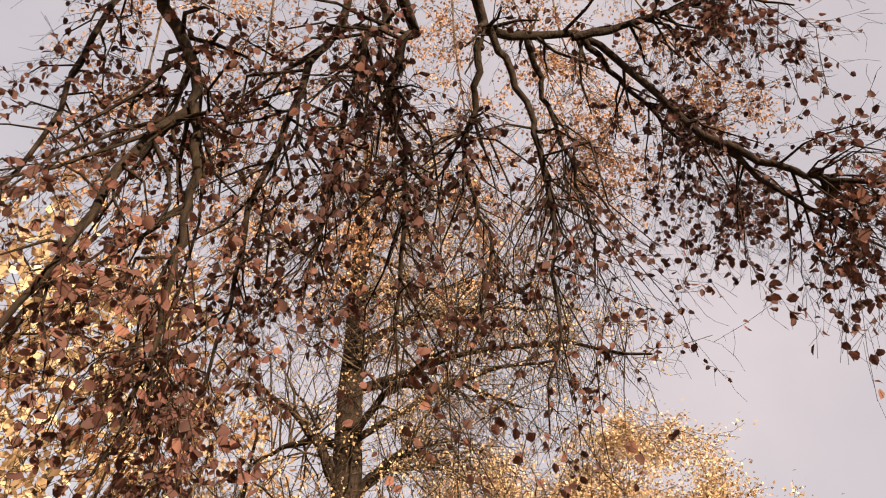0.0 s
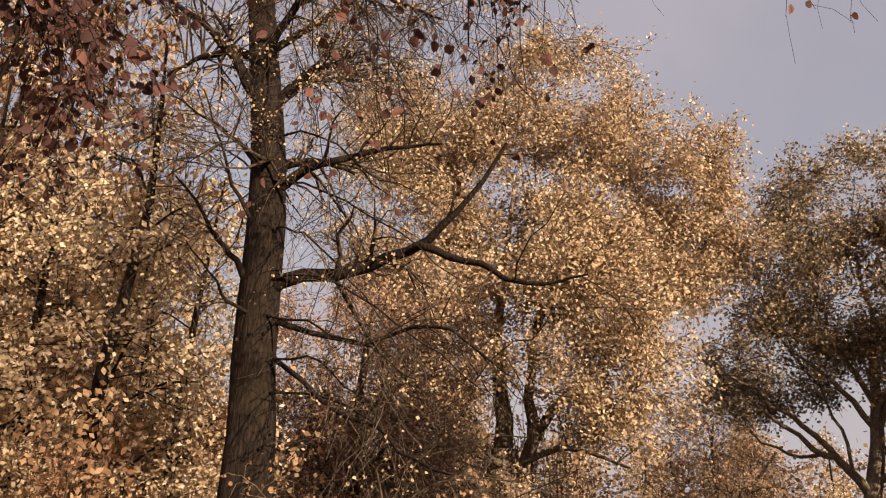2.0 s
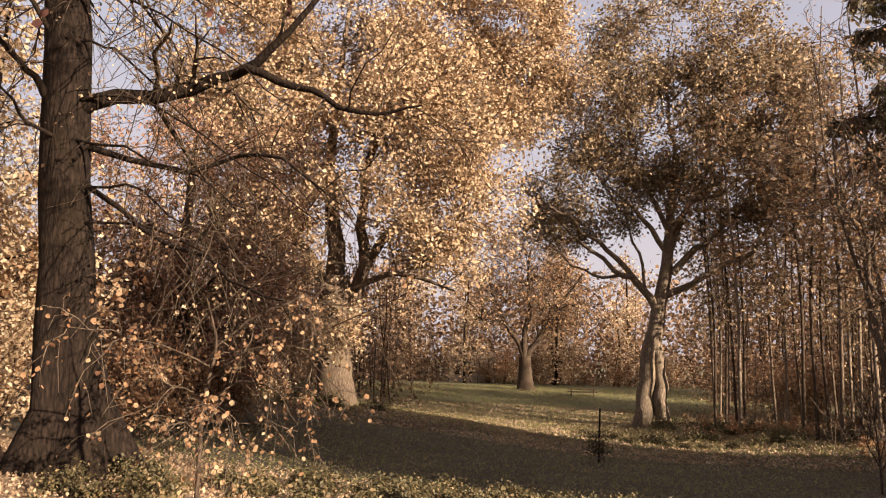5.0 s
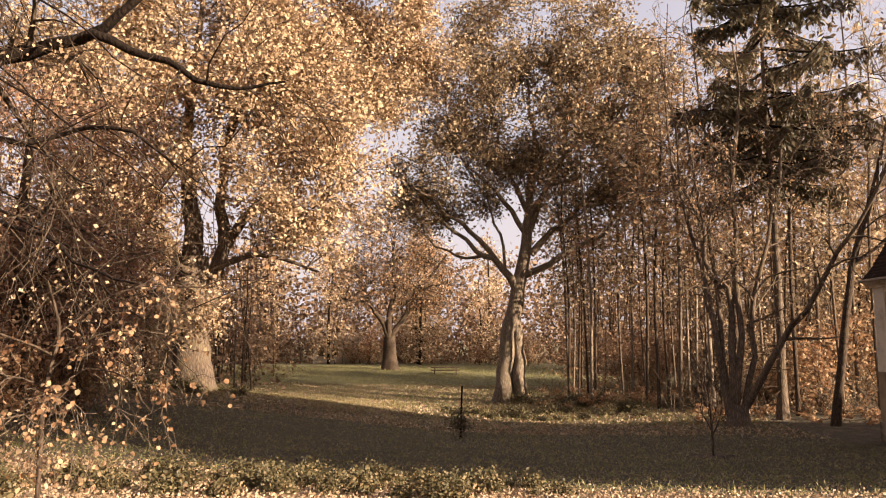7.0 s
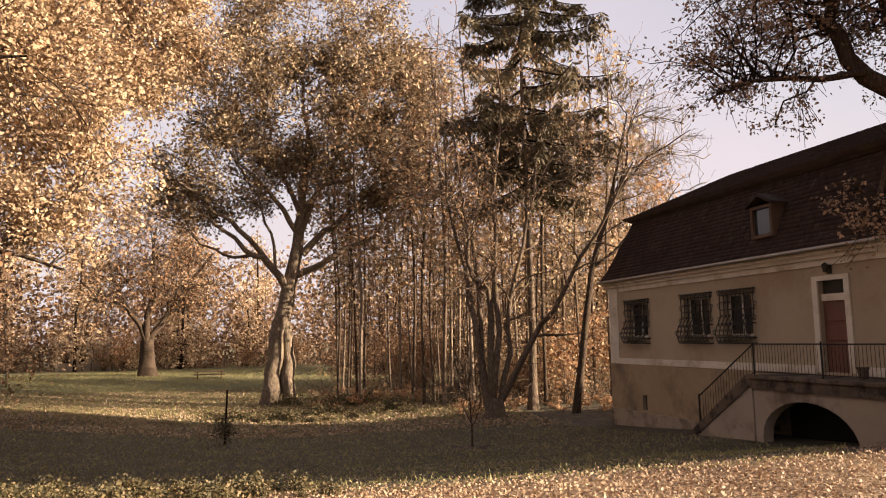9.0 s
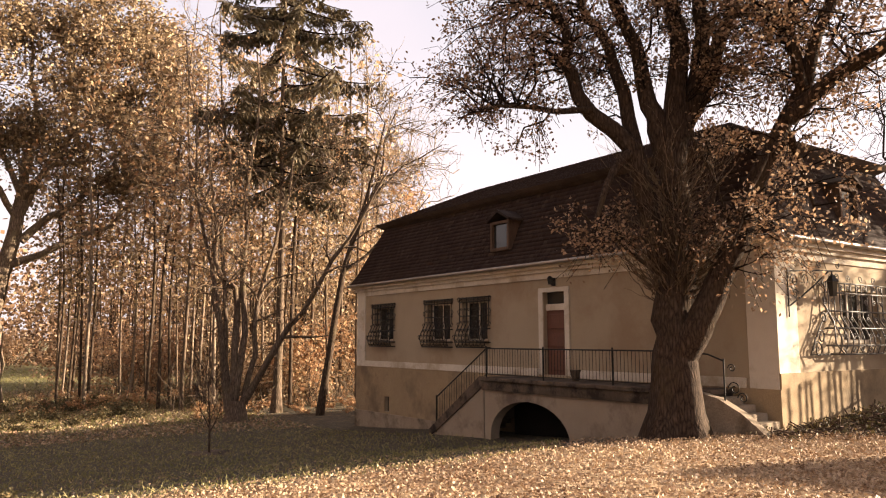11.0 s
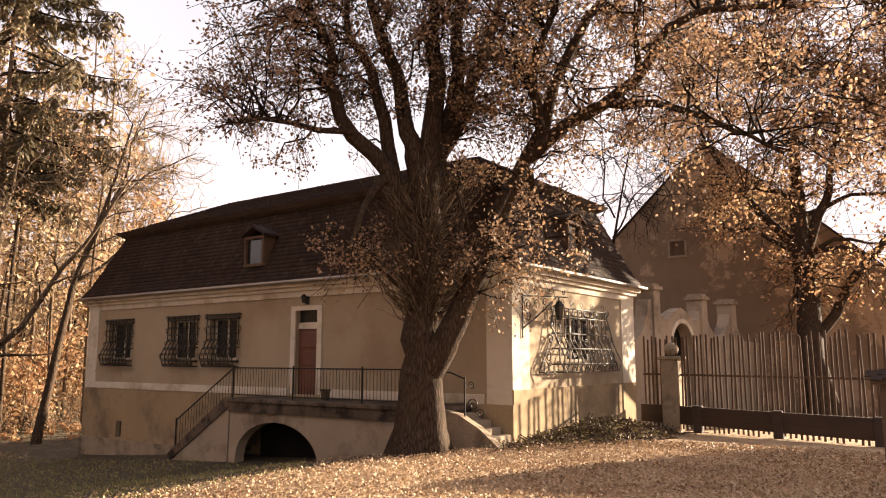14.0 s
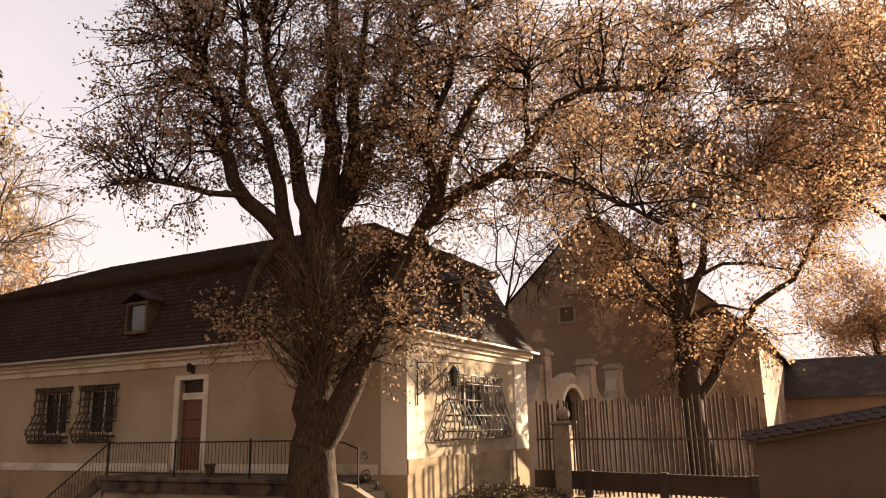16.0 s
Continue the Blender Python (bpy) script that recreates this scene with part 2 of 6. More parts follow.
def ground_material():
    m, nt, bs = nodes_of("leaf_strewn_ground")
    c = nt.nodes.new("ShaderNodeTexCoord")
    sep = nt.nodes.new("ShaderNodeSeparateXYZ")
    nt.links.new(c.outputs["Object"], sep.inputs["Vector"])
    wob = noise_tex(nt, 0.25, 4, 0.6)
    add = nt.nodes.new("ShaderNodeMath")
    add.operation = "MULTIPLY_ADD"
    nt.links.new(wob, add.inputs[0])
    add.inputs[1].default_value = 5.0
    # the slant lays the border along the edge of the house shadow
    slant = nt.nodes.new("ShaderNodeMath")
    slant.operation = "MULTIPLY_ADD"
    slant.inputs[1].default_value = 0.2
    nt.links.new(sep.outputs["X"], slant.inputs[0])
    nt.links.new(sep.outputs["Y"], slant.inputs[2])
    nt.links.new(slant.outputs["Value"], add.inputs[2])
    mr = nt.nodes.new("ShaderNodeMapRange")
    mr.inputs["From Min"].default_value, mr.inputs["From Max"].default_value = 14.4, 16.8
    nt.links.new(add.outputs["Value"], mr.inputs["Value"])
    fine = noise_tex(nt, 14, 6, 0.8)
    mid = noise_tex(nt, 3.0, 5, 0.7)
    leafy = ramp(nt, fine, [(0.34, (0.12, 0.065, 0.036)), (0.45, (0.3, 0.19, 0.105)), (0.54, (0.48, 0.34, 0.2)), (0.66, (0.62, 0.48, 0.31))])
    grass = ramp(nt, fine, [(0.36, (0.06, 0.056, 0.02)), (0.52, (0.16, 0.155, 0.045)), (0.68, (0.3, 0.26, 0.09))])
    leafy = mix(nt, 1.0, leafy, ramp(nt, noise_tex(nt, 0.7, 5, 0.7), [(0.35, (0.6, 0.52, 0.46)), (0.62, (1, 1, 1))]), "MULTIPLY")
    cover = ramp(nt, mid, [(0.46, (0, 0, 0)), (0.66, (0.8, 0.8, 0.8))])
    # dark grassy turf, with the shade of the house put into its tone
    shaded_turf = ramp(nt, fine, [(0.34, (0.016, 0.012, 0.006)), (0.5, (0.048, 0.037, 0.016)), (0.68, (0.15, 0.105, 0.05))])
    # leaf cover held back on the near slope, so the shaded band stays dark
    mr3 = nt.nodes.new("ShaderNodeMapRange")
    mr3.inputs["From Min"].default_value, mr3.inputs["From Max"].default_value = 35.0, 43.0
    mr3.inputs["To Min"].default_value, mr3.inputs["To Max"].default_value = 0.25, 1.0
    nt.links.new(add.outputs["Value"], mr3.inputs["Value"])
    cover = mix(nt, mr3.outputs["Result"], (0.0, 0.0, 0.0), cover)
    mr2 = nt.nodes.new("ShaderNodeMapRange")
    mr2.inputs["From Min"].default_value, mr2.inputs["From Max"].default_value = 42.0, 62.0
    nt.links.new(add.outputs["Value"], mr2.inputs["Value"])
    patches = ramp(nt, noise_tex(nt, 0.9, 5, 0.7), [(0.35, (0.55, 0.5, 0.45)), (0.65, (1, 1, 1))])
    lawn_col = mix(nt, cover, mix(nt, 1.0, mix(nt, mr2.outputs["Result"], shaded_turf, grass), patches, "MULTIPLY"), mix(nt, 0.45, leafy, shaded_turf))
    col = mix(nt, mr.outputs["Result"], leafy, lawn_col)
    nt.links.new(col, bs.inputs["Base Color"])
    bs.inputs["Roughness"].default_value = 0.95
    bump(nt, bs, fine, 0.8, 0.04)
    return m


GROUND = ground_material()


# ---- mesh helpers ----
def raw_mesh(name, verts, quads, material, smooth=False):
    """A mesh from arrays of corners and four-cornered faces."""
    me = bpy.data.meshes.new(name)
    verts, quads = np.asarray(verts, np.float32), np.asarray(quads, np.int32)
    me.vertices.add(len(verts))
    me.vertices.foreach_set("co", verts.ravel())
    me.loops.add(quads.size)
    me.loops.foreach_set("vertex_index", quads.ravel())
    me.polygons.add(len(quads))
    me.polygons.foreach_set("loop_start", np.arange(0, quads.size, quads.shape[1], dtype=np.int32))
    me.polygons.foreach_set("loop_total", np.full(len(quads), quads.shape[1], np.int32))
    if smooth:
        me.polygons.foreach_set("use_smooth", np.ones(len(quads), bool))
    me.update(calc_edges=True)
    me.validate()
    me.materials.append(material)
    return me


def part(name, bm, material, parent=None, label=""):
    """One mesh object from a bmesh (or a ready mesh) under a thing or a part."""
    if isinstance(bm, bmesh.types.BMesh):
        me = bpy.data.meshes.new(name)
        bmesh.ops.recalc_face_normals(bm, faces=bm.faces)
        bm.to_mesh(me)
        bm.free()
        me.materials.append(material)
    else:
        me = bm
    ob = new(name, me)
    if parent:
        ob.parent = parent
    if label:
        ob["label"] = label
    return ob


def box(bm, x0, x1, y0, y1, z0, z1, bevel=0.0):
    vs = [bm.verts.new((x, y, z)) for x in (x0, x1) for y in (y0, y1) for z in (z0, z1)]
    fs = [bm.faces.new([vs[i] for i in f]) for f in ((0, 1, 3, 2), (4, 6, 7, 5), (0, 4, 5, 1), (2, 3, 7, 6), (0, 2, 6, 4), (1, 5, 7, 3))]
    if bevel:
        es = {e for f in fs for e in f.edges}
        bmesh.ops.bevel(bm, geom=list(es), offset=bevel, segments=1, affect="EDGES")
    return bm


def boxes(*list_of, bevel=0.0):
    bm = bmesh.new()
    for b in list_of:
        box(bm, *b, bevel=bevel)
    return bm


def prism(bm, outline, lift):
    """A solid from a closed outline of points, pushed along a vector."""
    a = [bm.verts.new(p) for p in outline]
    b = [bm.verts.new(Vector(p) + Vector(lift)) for p in outline]
    bm.faces.new(a)
    bm.faces.new(b[::-1])
    for i in range(len(a)):
        j = (i + 1) % len(a)
        bm.faces.new((a[i], b[i], b[j], a[j]))
    return bm


def tube_arrays(P, R, k):
    """Tapered tubes along n polylines of m points each, k-sided: corners and faces."""
    P, R = np.asarray(P, float), np.asarray(R, float)
    n, m = P.shape[:2]
    T = np.gradient(P, axis=1)
    T /= np.linalg.norm(T, axis=2, keepdims=True) + 1e-9
    ref = np.where(np.abs(T[:, :1, 2:3]) > 0.9, np.array([1.0, 0, 0]), np.array([0, 0, 1.0]))
    ref = np.repeat(ref, m, axis=1)
    A = np.cross(T, ref)
    A /= np.linalg.norm(A, axis=2, keepdims=True) + 1e-9
    B = np.cross(T, A)
    ang = np.arange(k) * 2 * np.pi / k
    ring = A[:, :, None] * np.cos(ang)[:, None] + B[:, :, None] * np.sin(ang)[:, None]
    V = (P[:, :, None] + ring * R[:, :, None, None]).reshape(-1, 3)
    i = np.arange(n)[:, None, None] * m * k + np.arange(m - 1)[None, :, None] * k
    j = np.arange(k)[None, None, :]
    jn = (j + 1) % k
    Q = np.stack([i + j, i + jn, i + k + jn, i + k + j], -1).reshape(-1, 4)
    return V, Q


def join_arrays(*pairs):
    vs, qs, o = [], [], 0
    for v, q in pairs:
        vs.append(v)
        qs.append(q + o)
        o += len(v)
    return np.concatenate(vs), np.concatenate(qs)


def smooth_line(points, n, radii=None):
    """A curve through control points (Catmull-Rom), with radii carried along."""
    p = np.array(points, float)
    q = np.vstack([2 * p[0] - p[1], p, 2 * p[-1] - p[-2]])
    t = np.linspace(0, len(p) - 1 - 1e-6, n)
    i = t.astype(int)
    f = (t - i)[:, None]
    a, b, c, d = q[i], q[i + 1], q[i + 2], q[i + 3]
    line = 0.5 * ((2 * b) + (c - a) * f + (2 * a - 5 * b + 4 * c - d) * f ** 2 + (3 * b - a - 3 * c + d) * f ** 3)
    if radii is None:
        return line
    return line, np.interp(t, np.arange(len(radii)) * (len(p) - 1) / (len(radii) - 1), radii)


def rod(bm_pairs, points, radius, k=6):
    bm_pairs.append(tube_arrays([points], [[radius] * len(points)], k))


# ---- ground ----
TERRAIN = np.array([
    (0, 0, 0.0), (-8, 10.3, -0.25), (-20, 19.5, -0.5), (-4, 16, -1.15), (1.2, 15.9, -1.3), (6.5, 14, -1.05), (11.4, 11.8, -0.65),
    (16.5, 9.6, -0.5), (16.5, 20, -1.45), (16.5, 30, -2.25), (25, 9, -0.75), (20, 3, -0.55), (13, 0, -0.35), (32, -2, -0.7),
    (0, 25, -2.0), (8, 30, -2.4), (0, 36, -2.6), (3, 46, -2.95), (-12, 55, -2.6), (-14, 39.5, -1.0), (14, 37, -2.25), (-9, 92, -1.8), (4, 57, -3.0), (-4, 75, -2.5), (-10, -14, 0.1),
    (60, 40, -2.2), (-60, 30, -0.6), (40, 100, -2.0), (-60, 110, -1.5), (10, -30, 0.0), (70, -20, -0.8),
    (14.3, 16.5, -1.5), (12.3, 13.2, -0.8)])


def _kernel(d):
    return np.where(d > 1e-9, d * d * np.log(d + 1e-12), 0.0)


_n = len(TERRAIN)
_K = np.zeros((_n + 3, _n + 3))
_K[:_n, :_n] = _kernel(np.linalg.norm(TERRAIN[:, None, :2] - TERRAIN[None, :, :2], axis=2)) + np.eye(_n) * 4.0
_K[:_n, _n], _K[:_n, _n + 1:], _K[_n, :_n], _K[_n + 1:, :_n] = 1, TERRAIN[:, :2], 1, TERRAIN[:, :2].T
_W = np.linalg.solve(_K, np.concatenate([TERRAIN[:, 2], np.zeros(3)]))


def ground_z(x, y):
    """The height of the ground: a smooth sheet, level far away."""
    x, y = np.asarray(x, float), np.asarray(y, float)
    xy = np.stack([x.ravel(), y.ravel()], 1)
    z = _kernel(np.linalg.norm(xy[:, None] - TERRAIN[None, :, :2], axis=2)) @ _W[:_n] + _W[_n] + xy @ _W[_n + 1:]
    f = np.clip((np.hypot(xy[:, 0], xy[:, 1]) - 70) / 70, 0, 1)
    f = f * f * (3 - 2 * f)
    z = np.clip(z, -3.3, 0.6) * (1 - f) - 1.9 * f
    return z.reshape(x.shape)


def polar(az, el, d):
    """A place from a bearing clockwise from +y, a height angle and a distance, seen from eye height."""
    a = radians(az)
    return (d * math.sin(a), d * math.cos(a), 1.6 + d * math.tan(radians(el)))


def spot(az, d, dz=0.0):
    """A place on the ground at a bearing and distance."""
    a = radians(az)
    x, y = d * math.sin(a), d * math.cos(a)
    return (x, y, float(ground_z(x, y)) + dz)


def build_ground():
    rings, sides = 190, 200
    r = np.concatenate([[0.0], 0.6 * (3000 / 0.6) ** (np.arange(rings) / (rings - 1))])
    a = np.arange(sides) * 2 * np.pi / sides
    x, y = r[:, None] * np.sin(a), r[:, None] * np.cos(a)
    z = ground_z(x, y)
    near = np.clip(1 - r[:, None] / 60, 0, 1)
    bumps = np.sin(x * 1.7 + 2 * np.sin(y * 0.9)) * np.sin(y * 1.3 + 1.5 * np.sin(x * 0.7))
    z = z + bumps * 0.025 * near
    V = np.stack([x, y, z], -1).reshape(-1, 3)
    i, j = np.meshgrid(np.arange(rings), np.arange(sides), indexing="ij")
    jn = (j + 1) % sides
    Q = np.stack([i * sides + j, (i + 1) * sides + j, (i + 1) * sides + jn, i * sides + jn], -1).reshape(-1, 4)[sides:]
    V[:sides] = V[:sides] * 0 + V[0]
    me = raw_mesh("ground", V, np.concatenate([Q, np.stack([np.arange(sides), sides + np.arange(sides), sides + (np.arange(sides) + 1) % sides, (np.arange(sides) + 1) % sides], 1)]), GROUND, True)
    tagged(new("ground", me), "sloping park lawn strewn with fallen autumn leaves, its shaded slope coloured darker", "ground", kind="structure")


build_ground()


# ---- trees ----
def unit(v):
    return v / (np.linalg.norm(v, axis=-1, keepdims=True) + 1e-9)


def offshoots(rng, P, R, count, span, length, thin, spread, bias, m=5, wobble=0.12, droop=0.0):
    """Branches that leave n parent lines: count from each, within a span of it, bent by a bias and a droop."""
    n, mp = P.shape[:2]
    par = np.repeat(np.arange(n), count)
    t = rng.uniform(span[0], span[1], n * count) * (mp - 1)
    i = np.minimum(t.astype(int), mp - 2)
    f = (t - i)[:, None]
    start = P[par, i] * (1 - f) + P[par, i + 1] * f
    r0 = (R[par, i] * (1 - f[:, 0]) + R[par, i + 1] * f[:, 0]) * thin
    tang = unit(P[par, i + 1] - P[par, i])
    side = unit(np.cross(tang, rng.normal(size=(n * count, 3))))
    way = unit(tang * (1 - spread) + side * spread + np.array(bias))
    L = rng.uniform(*length, n * count)
    s = np.linspace(0, 1, m)
    C = start[:, None] + way[:, None] * (s[None, :, None] * L[:, None, None])
    bend = unit(np.cross(way, rng.normal(size=way.shape)))
    C += bend[:, None] * (np.sin(s * np.pi * 0.9)[None, :, None] * (L * rng.uniform(-wobble, wobble, len(L)))[:, None, None])
    C += rng.normal(size=C.shape) * (L * wobble * 0.22)[:, None, None] * (s > 0)[None, :, None]
    C[:, :, 2] -= (s ** 2)[None] * (L * droop)[:, None]
    rad = r0[:, None] * (1 - 0.78 * s)[None]
    return C, rad


def leaf_arrays(rng, at, size, folded=False, hang=0.0, slim=0.62):
    """Leaves at n places: a rhombic blade each, or one folded along its rib."""
    n = len(at)
    axis = rng.normal(size=(n, 3))
    axis[:, 2] = axis[:, 2] * (1 - hang) - hang * 1.6
    axis = unit(axis)
    side = unit(np.cross(axis, rng.normal(size=(n, 3))))
    up = np.cross(axis, side)
    s = (size * rng.uniform(0.65, 1.25, n))[:, None]
    if not folded:
        V = np.stack([at, at + axis * s * 0.45 + side * s * slim * 0.5, at + axis * s, at + axis * s * 0.5 - side * s * slim * 0.5], 1)
        return V.reshape(-1, 3), np.arange(4 * n).reshape(n, 4)
    lift = up * s * 0.12
    b = at
    V = np.stack([b, b + axis * s * 0.3 + side * s * slim * 0.48 + lift, b + axis * s * 0.72 + side * s * slim * 0.4 + lift, b + axis * s,
                  b + axis * s * 0.72 - side * s * slim * 0.4 + lift, b + axis * s * 0.3 - side * s * slim * 0.48 + lift], 1)
    k = np.arange(n)[:, None] * 6
    Q = np.concatenate([k + np.array([[0, 1, 2, 3]]), k + np.array([[0, 3, 4, 5]])])
    return V.reshape(-1, 3), Q


def flared(rng, line, rad, k, flare, lobes=5, seed=0.0, reach=1.1):
    """A trunk: a tube whose foot spreads into root lobes and whose sides are uneven."""
    V, Q = tube_arrays([line], [rad], k)
    V = V.reshape(len(line), k, 3)
    h = (line[:, 2] - line[0, 2])
    a = np.arange(k) * 2 * np.pi / k
    foot = np.exp(-h / (rad[0] * reach))[:, None]
    w = 1 + flare * foot * (0.65 + 0.35 * np.cos(a * lobes + seed)[None]) + 0.05 * np.sin(a * 3 + seed + h[:, None] * 0.7) + 0.03 * np.sin(a * 7 + h[:, None] * 1.9)
    V = line[:, None] + (V - line[:, None]) * w[:, :, None]
    return V.reshape(-1, 3), Q


def crown_fill(rng, P, R, lobes, count, hollow, m):
    """Branches that run from the nearest fitting limb to places spread evenly through the crown's lobes."""
    vol = np.array([np.prod(r) for _, r in lobes]) ** 0.6
    pick = rng.choice(len(lobes), count, p=vol / vol.sum())
    c, rr = np.array([l[0] for l in lobes])[pick], np.array([l[1] for l in lobes])[pick]
    goal = c + unit(rng.normal(size=(count, 3))) * rr * rng.uniform(hollow ** 3, 1.0, count)[:, None] ** (1 / 3)
    p, r = P[:, 3:-1].reshape(-1, 3), R[:, 3:-1].ravel()
    gap = np.linalg.norm(goal[:, None] - p[None], axis=2) + 0.8 * np.maximum(0.0, p[None, :, 2] - goal[:, None, 2])
    i = np.argmin(gap + rng.uniform(0, 0.6, gap.shape), 1)
    a = p[i]
    L = np.linalg.norm(goal - a, axis=1)
    s = np.linspace(0, 1, m)[None, :, None]
    C = a[:, None] * (1 - s) + goal[:, None] * s
    C[:, :, 2] += np.sin(s[:, :, 0] * np.pi) * L[:, None] * 0.1
    C[:, 1:] += rng.normal(size=(count, m - 1, 3)) * (L * 0.045)[:, None, None]
    r0 = np.minimum(r[i] * 0.6, 0.012 + 0.011 * L)
    return C, r0[:, None] * (1 - 0.75 * s[:, :, 0])


def tree(name, label, category, seed, trunk, radii, limbs, lobes, bark, leafmat, branches=(9, 7), leaves=22, leaf=0.16,
         auto=8, from_height=0.45, twig_len=(0.5, 1.3), branch_len=(1.2, 3.2), droop=0.1, hang=0.2, folded=False, flare=0.7, base_dz=-0.15,
         limb_r=0.35, branch_span=(0.25, 1.0), sides=14, twig_bark=None, cluster=0.22, bare=0.0, extra_twigs=0, slim=0.62, fine=(6, 5, 5, 11, 8), crook=0.011, shoots=0, plain=0, fill=0, hollow=0.45, twig_min=0.004, both=False, shoot_wood=None, reach=1.1, own_bare=None):
    """A tree > trunk, limbs, branches, foliage. trunk: places along it; limbs: lists of places; lobes: (centre, radii) of the crown,
    into which further limbs grow."""
    rng = np.random.default_rng(seed)
    trunk = [np.array(p, float) for p in trunk]
    trunk[0][2] += base_dz
    base = trunk[0].copy()
    top = new(name)
    top.location = base
    line, rad = smooth_line(np.array(trunk) - base, 16, radii)
    seg = np.linalg.norm(line[-1] - line[0]) / 15
    line[1:] += rng.normal(size=(15, 3)) * np.minimum(rad[1:, None] * 0.10, seg * 0.07)
    V, Q = flared(rng, line, rad, sides, flare, 5, seed, reach)
    part("trunk", raw_mesh("trunk", V, Q, bark, True), bark, top)
    all_P, all_R = [], []
    n_l = fine[3]

    def add_limb(pts, r0, r1):
        p = smooth_line(np.array(pts) - base, n_l)
        r = np.linspace(r0, r1, n_l)
        seg = np.linalg.norm(p[-1] - p[0])
        p[1:-1] += rng.normal(size=(n_l - 2, 3)) * seg * crook * 0.45
        u = np.linspace(0, 1, n_l)[:, None]
        ph = rng.uniform(0, 6.28, (2, 3))
        p += (np.sin(u * 9.0 + ph[:1]) + 0.5 * np.sin(u * 19.0 + ph[1:])) * np.sin(u * np.pi) ** 0.7 * seg * crook * 1.3
        all_P.append(p)
        all_R.append(r)
        v, q = tube_arrays([p], [r], fine[4])
        part("limb", raw_mesh("limb", v, q, bark, True), bark, top)

    for spec in limbs:
        r0, r1 = spec[0]
        add_limb(spec[1:], r0, r1)
    goals = []
    for i in range(auto):
        c, rr = lobes[i % len(lobes)]
        best, goal = -1.0, None
        for _ in range(8):
            d = unit(rng.normal(size=3))
            g = np.array(c) + d * np.array(rr) * rng.uniform(0.5, 0.95)
            far = min([np.linalg.norm(g - q) for q in goals] or [9.0])
            if far > best:
                best, goal = far, g
        goals.append(goal.copy())
        k0 = int(from_height * 15)
        cand = [(line[j] + base, rad[j] * limb_r) for j in range(k0, 16)]
        for p, r in zip(all_P, all_R):
            cand += [(p[j] + base, r[j] * 0.62) for j in range(2, n_l - 2) if p[j][2] > line[-1][2] * 0.8]
        cost = [np.linalg.norm(goal - p) + max(0.0, p[2] - goal[2]) * 1.5 + rng.uniform(0, 1.2) - 4.0 * min(r, 0.25) for p, r in cand]
        s0, r0 = cand[int(np.argmin(cost))]
        r0 = max(r0 * rng.uniform(0.8, 1.1), 0.03)
        if goal[2] < s0[2] - 3:
            goal[2] = s0[2] - rng.uniform(0, 2)
        ctrl = s0 + (goal - s0) * 0.5 + np.array([0, 0, 0.12 * np.linalg.norm(goal - s0)])
        add_limb([s0, ctrl, goal], r0, 0.015 + 0.12 * r0)
    P, R = np.array(all_P), np.array(all_R)
    if shoots:
        h0 = np.array([[line[6], line[8], line[11]]])
        sP, sR = offshoots(rng, h0, np.full((1, 3), 0.034), shoots, (0.0, 1.0), (0.5, 1.9), 0.5, 0.85, (0, 0, 0.35), 6, 0.14, -0.25)
        out = unit((sP[:, -1] - sP[:, 0]) * np.array([1, 1, 0.05]))
        sP += out[:, None] * rad[9] * 0.85
        uP, uR = offshoots(rng, sP, sR, 5, (0.2, 1.0), (0.2, 0.7), 0.6, 0.5, (0, 0, 0.4), 4, 0.15, 0.0)
        V, Q = join_arrays(tube_arrays(sP, np.maximum(sR, 0.005), 4), tube_arrays(uP, np.maximum(uR, 0.003), 3))
        tagged(part("shoot_wood", raw_mesh("shoot_wood", V, Q, shoot_wood or bark, True), bark, top), kind="stuff")
    bP, bR = offshoots(rng, P[plain:], R[plain:], branches[0], branch_span, branch_len, 0.55, 0.6, (0, 0, 0.1), fine[0], 0.16, droop)
    tP, tR = offshoots(rng, bP, bR, branches[1], (0.2, 1.0), twig_len, 0.6, 0.6, (0, 0, 0.0), fine[1], 0.2, droop * 2)
    if fill:
        own = (bP, bR, tP, tR)
        bP, bR = crown_fill(rng, P[plain:] + base, R[plain:], lobes, fill, hollow, fine[0])
        bP = bP - base
        tP, tR = offshoots(rng, bP, bR, branches[1], (0.35, 1.0), twig_len, 0.6, 0.55, (0, 0, 0.05), fine[1], 0.2, droop * 2)
        if both:
            bP, bR, tP, tR = (np.concatenate(pq) for pq in zip(own, (bP, bR, tP, tR)))
    bR, tR = np.maximum(bR, 2 * twig_min), np.maximum(tR, twig_min)
    arrays = [tube_arrays(bP, bR, fine[2]), tube_arrays(tP, tR, 3)]
    if extra_twigs:
        uP, uR = offshoots(rng, tP, tR, extra_twigs, (0.2, 1.0), (twig_len[0] * 0.4, twig_len[1] * 0.6), 0.7, 0.55, (0, 0, 0.05), 4, 0.2, droop * 2)
        arrays.append(tube_arrays(uP, np.maximum(uR, 0.75 * twig_min), 3))
    V, Q = join_arrays(*arrays)
    tagged(part("crown_wood", raw_mesh("crown_wood", V, Q, twig_bark or bark, True), bark, top), kind="stuff")
    if leaves:
        keep = rng.random(len(tP)) >= bare
        if fill and both and own_bare is not None:
            keep[:len(own[2])] = rng.random(len(own[2])) >= own_bare
        src = tP[keep]
        n = len(src) * leaves
        k = np.repeat(np.arange(len(src)), leaves)
        t = rng.uniform(0.1, 1.0, n) * (src.shape[1] - 1)
        i = np.minimum(t.astype(int), src.shape[1] - 2)
        f = (t - i)[:, None]
